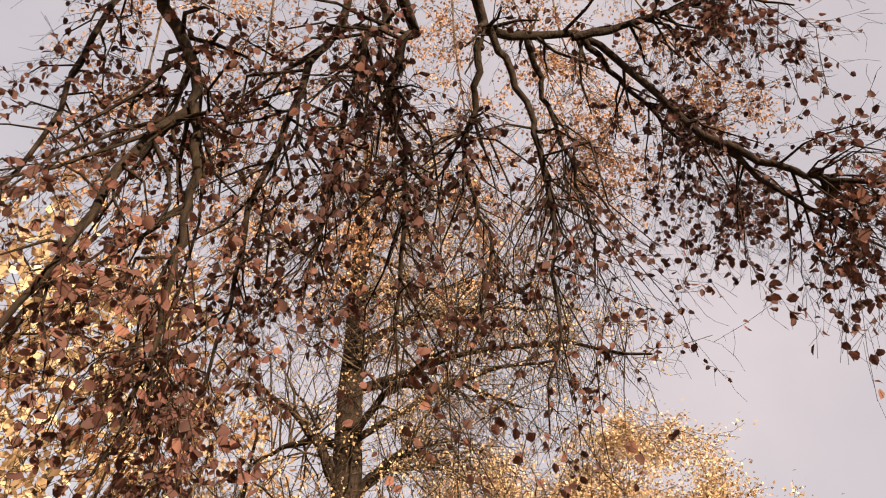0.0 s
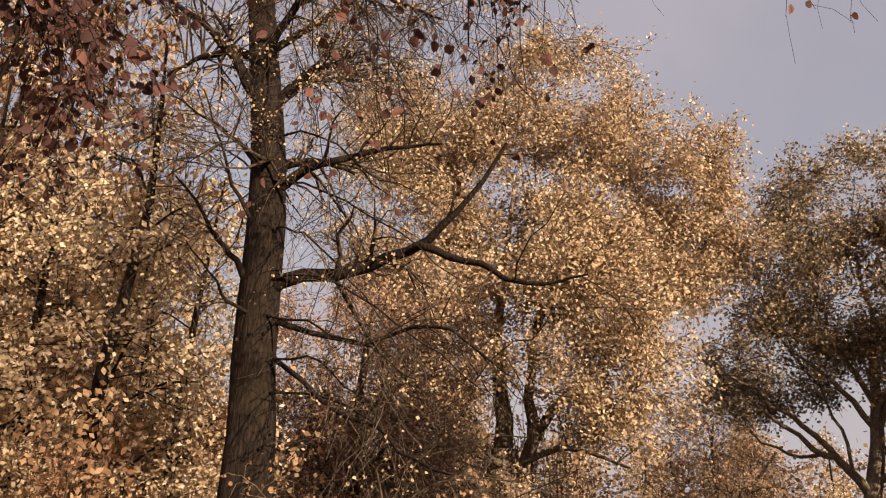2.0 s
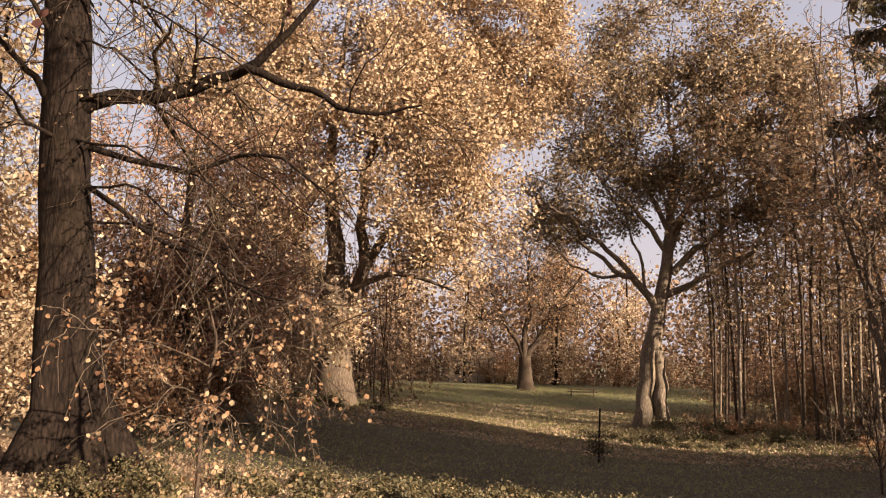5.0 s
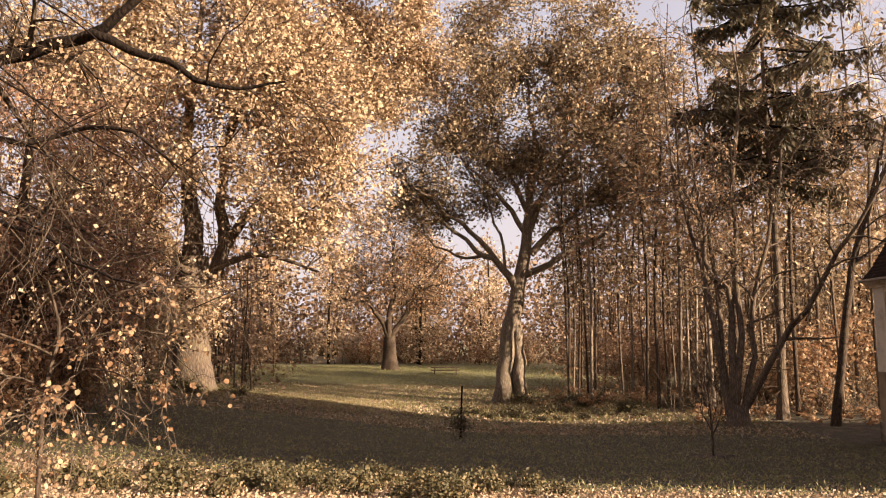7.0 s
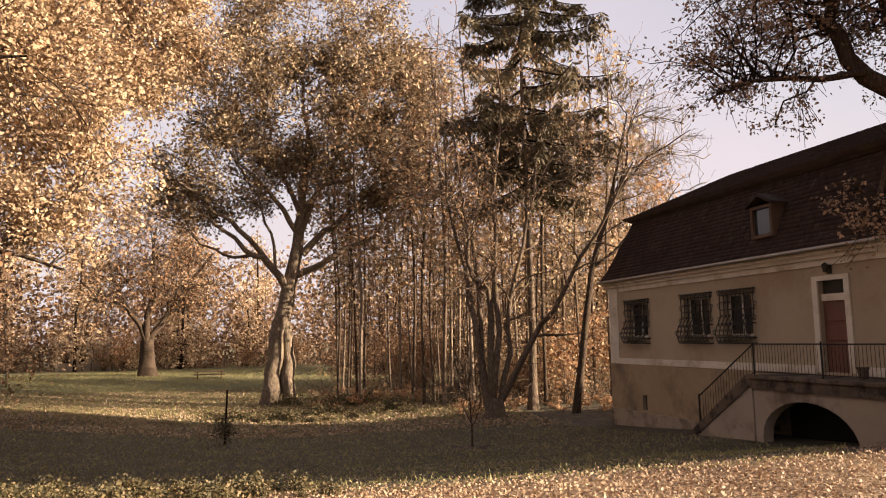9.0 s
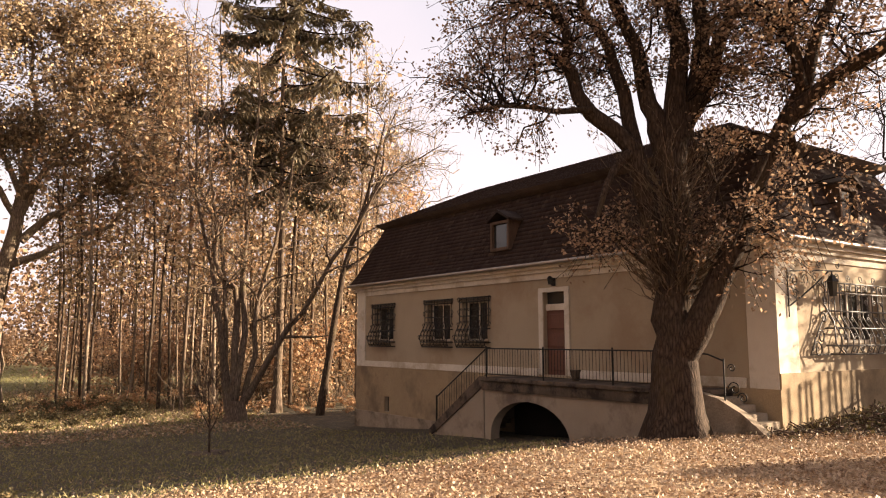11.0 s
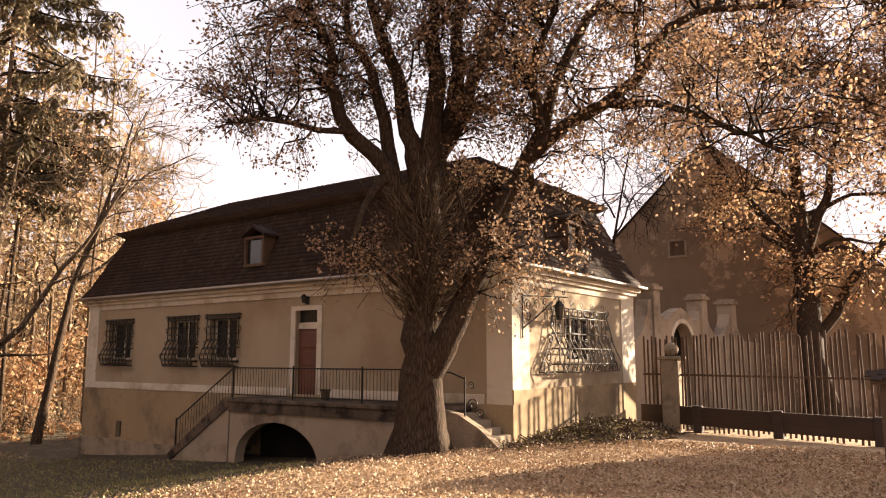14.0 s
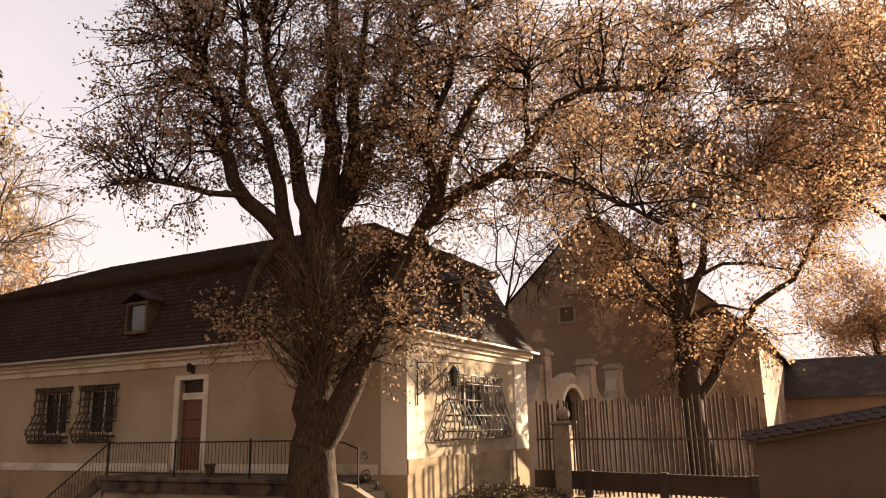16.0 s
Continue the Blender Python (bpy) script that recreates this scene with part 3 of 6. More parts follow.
        at = src[k, i] * (1 - f) + src[k, i + 1] * f + rng.normal(size=(n, 3)) * cluster
        V, Q = leaf_arrays(rng, at, np.full(n, leaf), folded, hang, slim)
        tagged(part("foliage", raw_mesh("foliage", V, Q, leafmat), leafmat, top), kind="stuff")
    return tagged(top, label, category)


def line_of(d, *angles):
    """Places at one distance (or, with d a pair, from one to another) along bearings and height angles."""
    d0, d1 = d if isinstance(d, tuple) else (d, d)
    n = max(len(angles) - 1, 1)
    return [polar(a, e, d0 + (d1 - d0) * i / n) for i, (a, e) in enumerate(angles)]


def lobe(az, el, d, rx, ry, rz):
    return (polar(az, el, d), (rx, ry, rz))


def build_trees():
    # the tall trunk with a long low limb
    D = 13.0
    rs = np.random.default_rng(5)
    sweeps = []
    for e0 in (8.5, 11, 14, 17, 20.5, 24, 27.5):
        a0, reach_az, fall = -38.6 - 0.16 * (e0 - 4), rs.uniform(9, 19), rs.uniform(3, 9)
        sweeps.append(((0.026, 0.007), *line_of((D, rs.uniform(9.5, 11.5)), (a0, e0), (a0 + 0.3 * reach_az, e0 + 0.6), (a0 + 0.65 * reach_az, e0 - 0.35 * fall), (a0 + reach_az, e0 - fall))))
    tree("tall_park_tree", "tall dark-barked tree with sparse pale yellow leaves", "tree", 11,
         [spot(-37.6, D)] + line_of(D, (-38.7, 3.6), (-39.9, 15.8), (-41.2, 27.6), (-43.5, 37), (-46.5, 46), (-50, 55)), (0.46, 0.40, 0.36, 0.32, 0.26, 0.2, 0.1),
         [((0.15, 0.03), *line_of((D, 10.5), (-39.6, 16.0), (-36.2, 17.8), (-31.2, 19.4), (-27.8, 21.0), (-24.7, 23.3), (-20.8, 29.2))),
          ((0.07, 0.015), *line_of((11.3, 10), (-27.8, 21.0), (-23.1, 19.8), (-18.5, 18.5), (-13.9, 19.3))),
          ((0.11, 0.02), *line_of((D, 11.5), (-40.2, 23.5), (-37.1, 26.1), (-32.0, 27.9), (-26.5, 28.9))),
          ((0.05, 0.012), *line_of((D, 9.5), (-38.9, 12.0), (-33.3, 8.2), (-28.5, 5.9), (-24.0, 4.0))),
          ((0.06, 0.012), *line_of((D, 11), (-39.2, 14.2), (-32.4, 13.3), (-25.5, 14.7), (-20.0, 11.5))),
          ((0.07, 0.015), *line_of((D, 12), (-41, 16.8), (-43.3, 19.3), (-47.7, 23.4))),
          ((0.05, 0.01), *line_of((D, 12), (-40.4, 20), (-43.5, 24), (-47, 30))),
          ((0.05, 0.01), *line_of((D, 11.5), (-41, 25), (-45, 27.5), (-49.5, 29))),
          ((0.04, 0.01), *line_of((D, 11.5), (-39.6, 14), (-42.5, 15.5), (-46, 19))),
          ((0.06, 0.012), *line_of((D, 12), (-42, 30), (-46, 34), (-50, 37))),
          ((0.06, 0.012), *line_of((D, 12), (-41.6, 29), (-37, 35), (-33, 40)))] + sweeps,
         [lobe(-40, 38, D, 4, 4, 5), lobe(-48, 48, D, 4, 4, 4), lobe(-28, 40, D, 3.5, 3.5, 3.5), lobe(-36, 50, D, 3.4, 3.4, 3), lobe(-34, 42, D, 3, 3, 3.4), lobe(-38, 31, D, 1.8, 2.2, 3.0)],
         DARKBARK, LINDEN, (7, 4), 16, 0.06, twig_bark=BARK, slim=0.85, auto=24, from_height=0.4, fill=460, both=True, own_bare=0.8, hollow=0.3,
         branch_len=(0.7, 2.2), twig_len=(0.4, 1.2), cluster=0.12, twig_min=0.005, bare=0.2, folded=False, hang=0.5, droop=0.15, flare=1.7, reach=1.7, sides=30, extra_twigs=1, fine=(5, 3, 3, 12, 8))
    # a slender young tree in its shade, hung with large pale leaves
    D = 9.6
    tree("understorey_tree", "slender young tree with hanging sprays of pale yellow leaves", "tree", 24,
         [spot(-29.3, D)] + line_of(D, (-29.2, -3.5), (-28.6, 0.5), (-29.5, 4.0)), (0.03, 0.026, 0.02, 0.01),
         [((0.016, 0.005), *line_of((D, 8.4), (-29.2, -4), (-27, -2.0), (-24.5, -2.6), (-22.5, -5.0))),
          ((0.016, 0.005), *line_of((D, 8.6), (-29, -2), (-26, 0.4), (-22.5, 0.2), (-19.5, -2.5))),
          ((0.016, 0.005), *line_of((D, 8.8), (-28.6, 0.5), (-24.5, 3.4), (-18.5, 4.4), (-13, 4.2))),
          ((0.016, 0.005), *line_of((D, 8.8), (-29, -1), (-32.5, 0.6), (-35.5, 1.2), (-39, 1.6))),
          ((0.014, 0.005), *line_of((D, 9.0), (-29.2, -3), (-31.5, -2.6), (-33, -4.6))),
          ((0.014, 0.005), *line_of((D, 8.4), (-29.2, -3.5), (-27.5, -4.4), (-25.5, -7.2))),
          ((0.014, 0.005), *line_of((D, 8.4), (-29.2, -3.2), (-28.6, -4.0), (-29.3, -6.8)))],
         [], BARK, ORANGE, (8, 5), 3, 0.058, twig_bark=MIDBARK, auto=0, slim=0.85, folded=True, hang=0.6, droop=0.28, branch_len=(0.3, 0.9), twig_len=(0.15, 0.45), cluster=0.03, twig_min=0.003, bare=0.12, flare=0.3, sides=8, base_dz=-0.05, fine=(5, 3, 3, 11, 5))
    # the great golden tree on the lawn
    D = 42.0
    tree("golden_park_tree", "huge old park tree with several stems and golden autumn leaves", "tree", 12,
         [spot(-19.75, D)] + line_of(D, (-20.1, 1.7), (-20.2, 6)), (0.95, 0.9, 0.82),
         [((0.45, 0.1), *line_of(D, (-20.1, 3.2), (-22.2, 7.4), (-25.5, 11), (-29, 18))),
          ((0.62, 0.12), *line_of(D, (-20.2, 4.6), (-20.4, 10.4), (-21.0, 16), (-20, 26))),
          ((0.5, 0.12), *line_of(D, (-19.4, 1.7), (-17.9, 7.6), (-18.4, 13), (-16, 24))),
          ((0.36, 0.1), *line_of(D, (-18.9, 4.6), (-16.3, 9.3), (-11.3, 13.4), (-6.4, 18))),
          ((0.22, 0.06), *line_of((D, 38), (-19, 5), (-15.4, 6.4), (-11.0, 5.2)))],
         [lobe(-27, 15, D, 6, 6, 5), lobe(-19, 16.5, 38, 5.5, 5, 3.6), lobe(-12, 13, 39, 5, 5, 4.5), lobe(-20, 26, D, 9, 7, 7), lobe(-10, 23, D, 6, 6, 6), lobe(-29, 24, D, 6, 6, 6), lobe(-18, 32, D, 8, 6, 4), lobe(-7, 27, D, 4.5, 4, 4), lobe(-29, 30, D, 5, 5, 4), lobe(-13, 19, 38, 5, 4, 4), lobe(-11.5, 8.8, 39, 2.8, 3, 2.0), lobe(-25.5, 8, 40, 3.5, 3, 2.6), lobe(-5, 21, 43, 3.5, 3.5, 4), lobe(-23.5, 2.4, 37, 2.2, 2, 1.3), lobe(-20.3, 2.6, 39, 1.5, 1.4, 1.7)],
         MIDBARK, GOLD, (13, 7), 17, 0.225, twig_min=0.011, auto=26, fill=1400, hollow=0.45, fine=(4, 2, 4, 11, 8), crook=0.006, from_height=0.8, twig_len=(0.7, 1.7), cluster=0.34, flare=0.4)
    D = 29.0
    tree("copper_beech", "broad low beech with dense brown-orange leaves", "tree", 21,
         [spot(-31, D)] + line_of(D, (-31, 2), (-31.3, 8), (-31, 16)), (0.3, 0.26, 0.2, 0.08), [],
         [lobe(-36, 5, D, 3.5, 3.5, 3), lobe(-27, 5, D, 3.5, 3.5, 3), lobe(-31, 12, D, 4.5, 4, 3), lobe(-31, 0.5, D, 5, 3, 1.6)],
         BARK, COPPER, (11, 8), 14, 0.15, twig_min=0.008, fine=(5, 3, 4, 9, 6), auto=22, from_height=0.15, branch_len=(1.0, 3.0), twig_len=(0.5, 1.5), cluster=0.2, hang=0.4)
    # the tree with a split trunk
    D = 57.0
    tree("split_trunk_tree", "broad park tree with a pale split trunk and olive-gold leaves", "tree", 13,
         [spot(3.0, D)] + line_of(D, (3.4, -1.2), (3.8, 1.2), (4.6, 5.2), (5.2, 8.6), (5.4, 12.5)), (0.66, 0.58, 0.62, 0.5, 0.4, 0.25),
         [((0.56, 0.4), spot(4.5, D, -0.2), *line_of(D, (4.35, -1.5), (4.2, 2.0))),
          ((0.25, 0.06), *line_of(D, (5.4, 11.5), (5.9, 14.5), (5.3, 17.5), (5.5, 22))),
          ((0.36, 0.07), *line_of((D, 55), (4.4, 3.2), (3.6, 5.2), (1.9, 6.6), (-0.3, 8.0), (-3.2, 11))),
          ((0.13, 0.04), *line_of((D, 55), (3.4, 5.4), (3.0, 8.5), (1.5, 11.5), (0, 14))),
          ((0.3, 0.06), *line_of(D, (5.4, 6.6), (8.5, 9.6), (12.4, 13))),
          ((0.29, 0.06), *line_of((D, 55), (4.9, 5.0), (8.0, 6.6), (11.4, 8.6), (14.1, 14.0))),
          ((0.22, 0.05), *line_of(D, (5.4, 8.5), (6.9, 12), (8.3, 16), (9, 21))),
          ((0.22, 0.05), *line_of(D, (5.3, 9.5), (3.8, 13), (2.4, 17), (1.5, 21))),
          ((0.25, 0.05), *line_of((D, 54), (2.8, 5.9), (0.6, 8.8), (-1.8, 10.2), (-4.6, 12.8))),
          ((0.23, 0.05), *line_of((D, 54), (5.0, 8.2), (3.2, 11.0), (1.4, 12.4), (-1.0, 15.4))),
          ((0.23, 0.05), *line_of((D, 54), (5.2, 9.4), (7.0, 11.8), (9.6, 12.8), (12.2, 16.2))),
          ((0.14, 0.04), *line_of((D, 54), (1.9, 6.6), (0.2, 6.4), (-1.9, 7.2), (-3.4, 8.6)))],
         [lobe(-1.0, 12.8, D, 5.5, 6, 3.7), lobe(10, 12.8, D, 5.5, 6, 3.9), lobe(4.5, 17.8, D, 7.4, 7.5, 5.5), lobe(10.5, 19, D, 5.5, 6, 5), lobe(-0.8, 19, D, 5.5, 6, 5), lobe(5, 24, D, 6.8, 6, 4), lobe(4.5, 13.5, D + 2, 5, 4, 2.8), lobe(13, 16, D, 3, 3.3, 3.7), lobe(-2.5, 10.2, D, 4.2, 4.5, 1.8), lobe(13.5, 12, D, 3.5, 3.5, 3), lobe(12, 22, D, 4, 4, 4), lobe(14.2, 18.5, D, 3, 3.2, 3.4)],
         SPLITBARK, OLIVE, (12, 6), 10, 0.27, twig_min=0.015, twig_bark=MIDBARK, plain=1, auto=30, fill=1200, hollow=0.4, fine=(5, 2, 4, 11, 8), limb_r=0.3, crook=0.014, from_height=0.62, twig_len=(0.6, 1.5), cluster=0.42, flare=0.25)
    # far small tree on the lawn
    D = 90.0
    tree("far_lawn_tree", "stout far tree with spreading limbs and thin leaves", "tree", 14,
         [spot(-5.4, D)] + line_of(D, (-5.5, 0.3)), (0.85, 0.7),
         [((0.4, 0.1), *line_of(D, (-5.5, 0.1), (-6.8, 2.7), (-8.5, 5.6))), ((0.4, 0.1), *line_of(D, (-5.5, 0.1), (-3.3, 3.6), (-1.1, 6.6))), ((0.4, 0.1), *line_of(D, (-5.5, 0.1), (-5.3, 4.4), (-5.1, 8.4)))],
         [lobe(-8, 4.5, D, 5, 5, 4), lobe(-3, 4.5, D, 5, 5, 4), lobe(-5.5, 8, D, 6, 5, 4)], BARK, ORANGE, (9, 6), 3, 0.36, auto=12, fill=320, hollow=0.4, twig_min=0.018, fine=(5, 3, 4, 11, 6), twig_len=(1.2, 3), cluster=0.5)
    # many-stemmed tree before the wood
    D = 37.5
    tree("many_stemmed_tree", "many-stemmed tree with ivy-clad dark stems and few leaves", "tree", 15,
         [spot(19.9, D)] + line_of(D, (20.0, -4.5)), (0.55, 0.4),
         [((0.16, 0.04), *line_of(D, (19.3, -5.2), (18.5, 1.8), (17.9, 7.6), (15.7, 14.5))),
          ((0.18, 0.04), *line_of(D, (19.8, -5.0), (20.1, 4.2), (20.5, 12.3), (20.7, 21))),
          ((0.16, 0.04), *line_of(D, (20.3, -5.0), (21.5, 1.8), (22.5, 8.1), (24.3, 16))),
          ((0.18, 0.04), *line_of((D, 34), (20.5, -4.6), (23.2, 0.2), (25.5, 3.7), (28.5, 8.5), (31.0, 13))),
          ((0.2, 0.04), *line_of(D, (19.5, -5.2), (19.5, 2.6), (18.2, 7), (17, 17))),
          ((0.14, 0.03), *line_of((D, 39), (19.3, -5.0), (17.9, 4.0), (16.7, 12), (15.4, 22))),
          ((0.13, 0.03), *line_of((D, 39), (19.6, -5.0), (18.8, 6.0), (18.4, 15), (17.8, 24)))],
         [lobe(18, 14, D, 4, 4, 5), lobe(23, 15, D, 3, 4, 5), lobe(16.4, 19, D, 2.6, 3, 4)], MIDBARK, ORANGE, (9, 6), 3, 0.15, auto=13, branch_len=(1.2, 3.4), twig_len=(0.6, 1.8), twig_bark=MIDBARK, twig_min=0.009, limb_r=0.25, flare=0.3, fine=(5, 3, 4, 11, 7))
    # bare bright tree behind the house end
    D = 39.0
    tree("bare_leaning_tree", "leaning bare tree with pale sunlit twigs", "tree", 16,
         [spot(26, D)] + line_of(D, (26.8, -0.1), (27.7, 5.4), (29.2, 10.4), (30.7, 16.5)), (0.21, 0.18, 0.15, 0.1, 0.04),
         [((0.1, 0.03), *line_of(D, (27.4, 4), (29.6, 11.3), (31.6, 17.5))), ((0.1, 0.02), *line_of(D, (29.2, 10.4), (32.2, 13.2), (35.2, 14.9))), ((0.1, 0.02), *line_of(D, (27.5, 5), (31.2, 8.2), (34.2, 11)))],
         [lobe(31, 14, D, 3, 3, 4), lobe(29, 12, D, 3, 3, 4)], BARK, PALE, (10, 6), 0, 0.1, twig_bark=PALEBARK, twig_min=0.012, flare=0.25, auto=9, branch_len=(0.8, 2.6), twig_len=(0.5, 1.5), extra_twigs=1, limb_r=0.3, droop=-0.05, fine=(5, 3, 4, 11, 7))
    # the big tree by the house
    D = 17.2
    tree("courtyard_tree", "big old courtyard tree with a forked trunk and russet-brown leaves", "tree", 17,
         [spot(52.4, D)] + line_of(D, (52.5, -2.0), (52.7, 1.5), (52.8, 4.5), (52.8, 10.0), (53.0, 14.4), (53.4, 18)), (0.53, 0.46, 0.43, 0.4, 0.31, 0.27, 0.18),
         [((0.28, 0.04), *line_of((D, 16.5), (52.0, 5.0), (50.9, 8.5), (50.1, 13.9), (47.0, 17.2), (45.2, 21.0), (44.6, 23.3), (42.7, 26.3), (42, 30))),
          ((0.08, 0.02), *line_of((16.7, 15.6), (47.0, 17.2), (43.1, 17.4), (39.7, 17.8), (36.8, 17.0))),
          ((0.27, 0.06), *line_of(D, (52.6, 12.5), (51.7, 16.5), (50.5, 21.1), (48.6, 25.1), (47.5, 31))),
          ((0.27, 0.06), *line_of((D, 18), (53.1, 15.3), (53.6, 22.5), (53.4, 27.7), (54, 36))),
          ((0.27, 0.06), *line_of((D, 18), (53.2, 14.5), (54.6, 17.2), (56.9, 21.2), (58.3, 25.3), (60.5, 31))),
          ((0.23, 0.05), *line_of((D, 19), (53.3, 15.0), (55.5, 22.9), (55.7, 27.7), (56.5, 34))),
          ((0.36, 0.06), *line_of((17, 16), (53.1, -0.8), (54.6, 1.6), (56.3, 5.6), (58.6, 10.1), (61.1, 15.7), (64.7, 23.5), (69.3, 29.1))),
          ((0.17, 0.04), *line_of((16.2, 14.5), (60.9, 15.2), (64.5, 18.1), (69.0, 20.5), (72.2, 23.7), (76.5, 24.7), (81, 24))),
          ((0.14, 0.03), *line_of((16.1, 14.5), (61.6, 16.2), (65.5, 18.4), (69.8, 18.8), (74.8, 17.2), (79.5, 14.3))),
          ((0.12, 0.03), *line_of((16.2, 15.4), (61.9, 17.4), (61.5, 22.8), (63.8, 27.3), (65, 32))),
          ((0.1, 0.03), *line_of((16.6, 16.9), (52.9, 4.8), (54.6, 7.4), (55.7, 10.9), (54.4, 14.4), (53.9, 18))),
          ((0.2, 0.04), *line_of((D, 18), (51.0, 10.2), (48.6, 20.5), (46.8, 25), (46, 31))),
          ((0.06, 0.012), *line_of((D, 16.2), (52.0, 4.5), (49.5, 6.6), (47.0, 8.6), (45.6, 10)))],
         [lobe(41.5, 22, D, 3, 3, 2.6), lobe(47, 30, D, 4, 4, 4), lobe(60, 30, D, 4, 4, 4), lobe(70, 26, 15.5, 3.5, 3.5, 3), lobe(53, 35, D, 4, 4, 3), lobe(78, 21, 14.5, 3, 3, 2.6), lobe(50, 26, D, 2.4, 2.4, 2.6), lobe(57.5, 23.5, D, 2.4, 2.4, 2.4), lobe(65, 22, 15.6, 2.8, 2.8, 2.4), lobe(62, 27, 15.8, 3, 3, 2.8), lobe(46.8, 8.8, 16.3, 1.1, 1.1, 0.8), lobe(60.5, 10.5, 16, 1.8, 1.7, 1.7), lobe(58.2, 7.4, 16, 1.0, 1.0, 0.9), lobe(56.5, 7, 16.2, 0.8, 0.8, 0.6), lobe(59, 17.5, 16.6, 1.5, 1.5, 1.8), lobe(39.6, 20, 16.4, 1.5, 1.5, 1.8), lobe(44, 26, D, 2.2, 2.2, 2)],
         OAKBARK, LIME, (12, 6), 21, 0.09, fill=880, hollow=0.45, twig_min=0.006, bare=0.22, shoots=240, shoot_wood=MIDBARK, crook=0.007, auto=14, from_height=0.9, branch_len=(0.7, 2.1), twig_len=(0.35, 1.1), cluster=0.11, folded=False, flare=0.75, reach=1.5, sides=28, limb_r=0.25, branch_span=(0.5, 1.0), twig_bark=DARKBARK, fine=(6, 3, 4, 18, 9))
    # the tree behind the fence
    D = 34.0
    tree("fence_side_tree", "large tree behind the picket fence with bright orange leaves", "tree", 18,
         [spot(80.8, D)] + line_of(D, (80.2, 5.8), (80.1, 10.8), (80.3, 16)), (0.55, 0.4, 0.3, 0.16),
         [((0.22, 0.05), *line_of(D, (80.8, 1.5), (83.3, 5.6), (85.4, 7.9), (88.7, 10.4), (91, 15))),
          ((0.22, 0.04), *line_of(D, (80.0, 7.5), (77.8, 10.1), (75.9, 12.8), (73.6, 16.3))),
          ((0.26, 0.05), *line_of(D, (80.4, 4.2), (81.4, 9.8), (82.6, 13.9), (84.4, 21.9)))],
         [lobe(78, 17, D, 4.5, 5, 4), lobe(86, 15.5, D, 4, 4.5, 3.5), lobe(82, 23, D, 6, 7, 4.5), lobe(90, 19, D, 4, 4.5, 4.5), lobe(89, 11.5, D, 2.5, 2.5, 1.5), lobe(76, 25, D, 5, 5, 3.5), lobe(88, 27, D, 5, 6, 3.5), lobe(80.3, 5.5, D, 1.3, 1.3, 2.4), lobe(84, 6, D, 2.2, 2, 1.6), lobe(77, 11, D, 2.5, 2.5, 2)],
         OAKBARK, ORANGE, (12, 6), 11, 0.16, auto=24, fill=850, shoots=60, shoot_wood=BARK, twig_min=0.011, fine=(5, 2, 4, 11, 8), crook=0.012, from_height=0.4, twig_len=(0.7, 1.7), cluster=0.24)
    D = 52.0
    tree("wallside_tree", "tall tree beyond the garden wall with thin orange leaves", "tree", 20,
         [spot(96, D)] + line_of(D, (96, 6), (95.5, 12), (95, 20)), (0.6, 0.5, 0.36, 0.15),
         [((0.2, 0.06), *line_of(D, (95.6, 11), (92, 15), (89, 18))), ((0.2, 0.06), *line_of(D, (95.6, 12), (97, 17), (98, 21)))],
         [lobe(93.5, 18.5, D, 6.5, 6.5, 4.2), lobe(97, 20, D, 5, 6, 4), lobe(94, 24, D, 5, 5, 3), lobe(90, 17, D, 3.5, 4, 3)],
         DARKBARK, BROWN, (12, 6), 11, 0.23, auto=16, fill=620, fine=(4, 2, 3, 11, 8), from_height=0.7, twig_len=(1, 2.4), cluster=0.38)
    D = 75.0
    tree("roadside_tree", "low broad tree with orange leaves behind the garden wall", "tree", 23,
         [spot(92.5, D)] + line_of(D, (92.5, 3), (92.2, 7)), (0.4, 0.32, 0.15), [],
         [lobe(91, 7.5, D, 5, 5, 4), lobe(92.5, 4.5, D, 4.5, 5, 3.5), lobe(95, 7, D, 4, 5, 4)],
         DARKBARK, BROWN, (12, 6), 12, 0.26, auto=14, fill=260, fine=(5, 3, 4, 11, 8), from_height=0.3, twig_len=(1, 2.4), cluster=0.4)
    # bare tree behind the house roof
    tree("bare_roofside_tree", "bare dark tree showing above the house roof", "tree", 19,
         [spot(67, 36)] + line_of(36, (67, 6), (67.5, 10), (69, 17)), (0.09, 0.075, 0.055, 0.02),
         [((0.05, 0.015), *line_of(36, (67.2, 9), (69.5, 12.5), (72.5, 15))), ((0.05, 0.015), *line_of(36, (67.4, 10.5), (66.5, 15), (67, 20)))],
         [lobe(69.5, 14.5, 36, 2.6, 2.6, 2.6)], DARKBARK, PALE, (8, 6), 0, crook=0.02, twig_min=0.011, auto=6, branch_len=(0.9, 2.6), twig_len=(0.5, 1.4), extra_twigs=1)


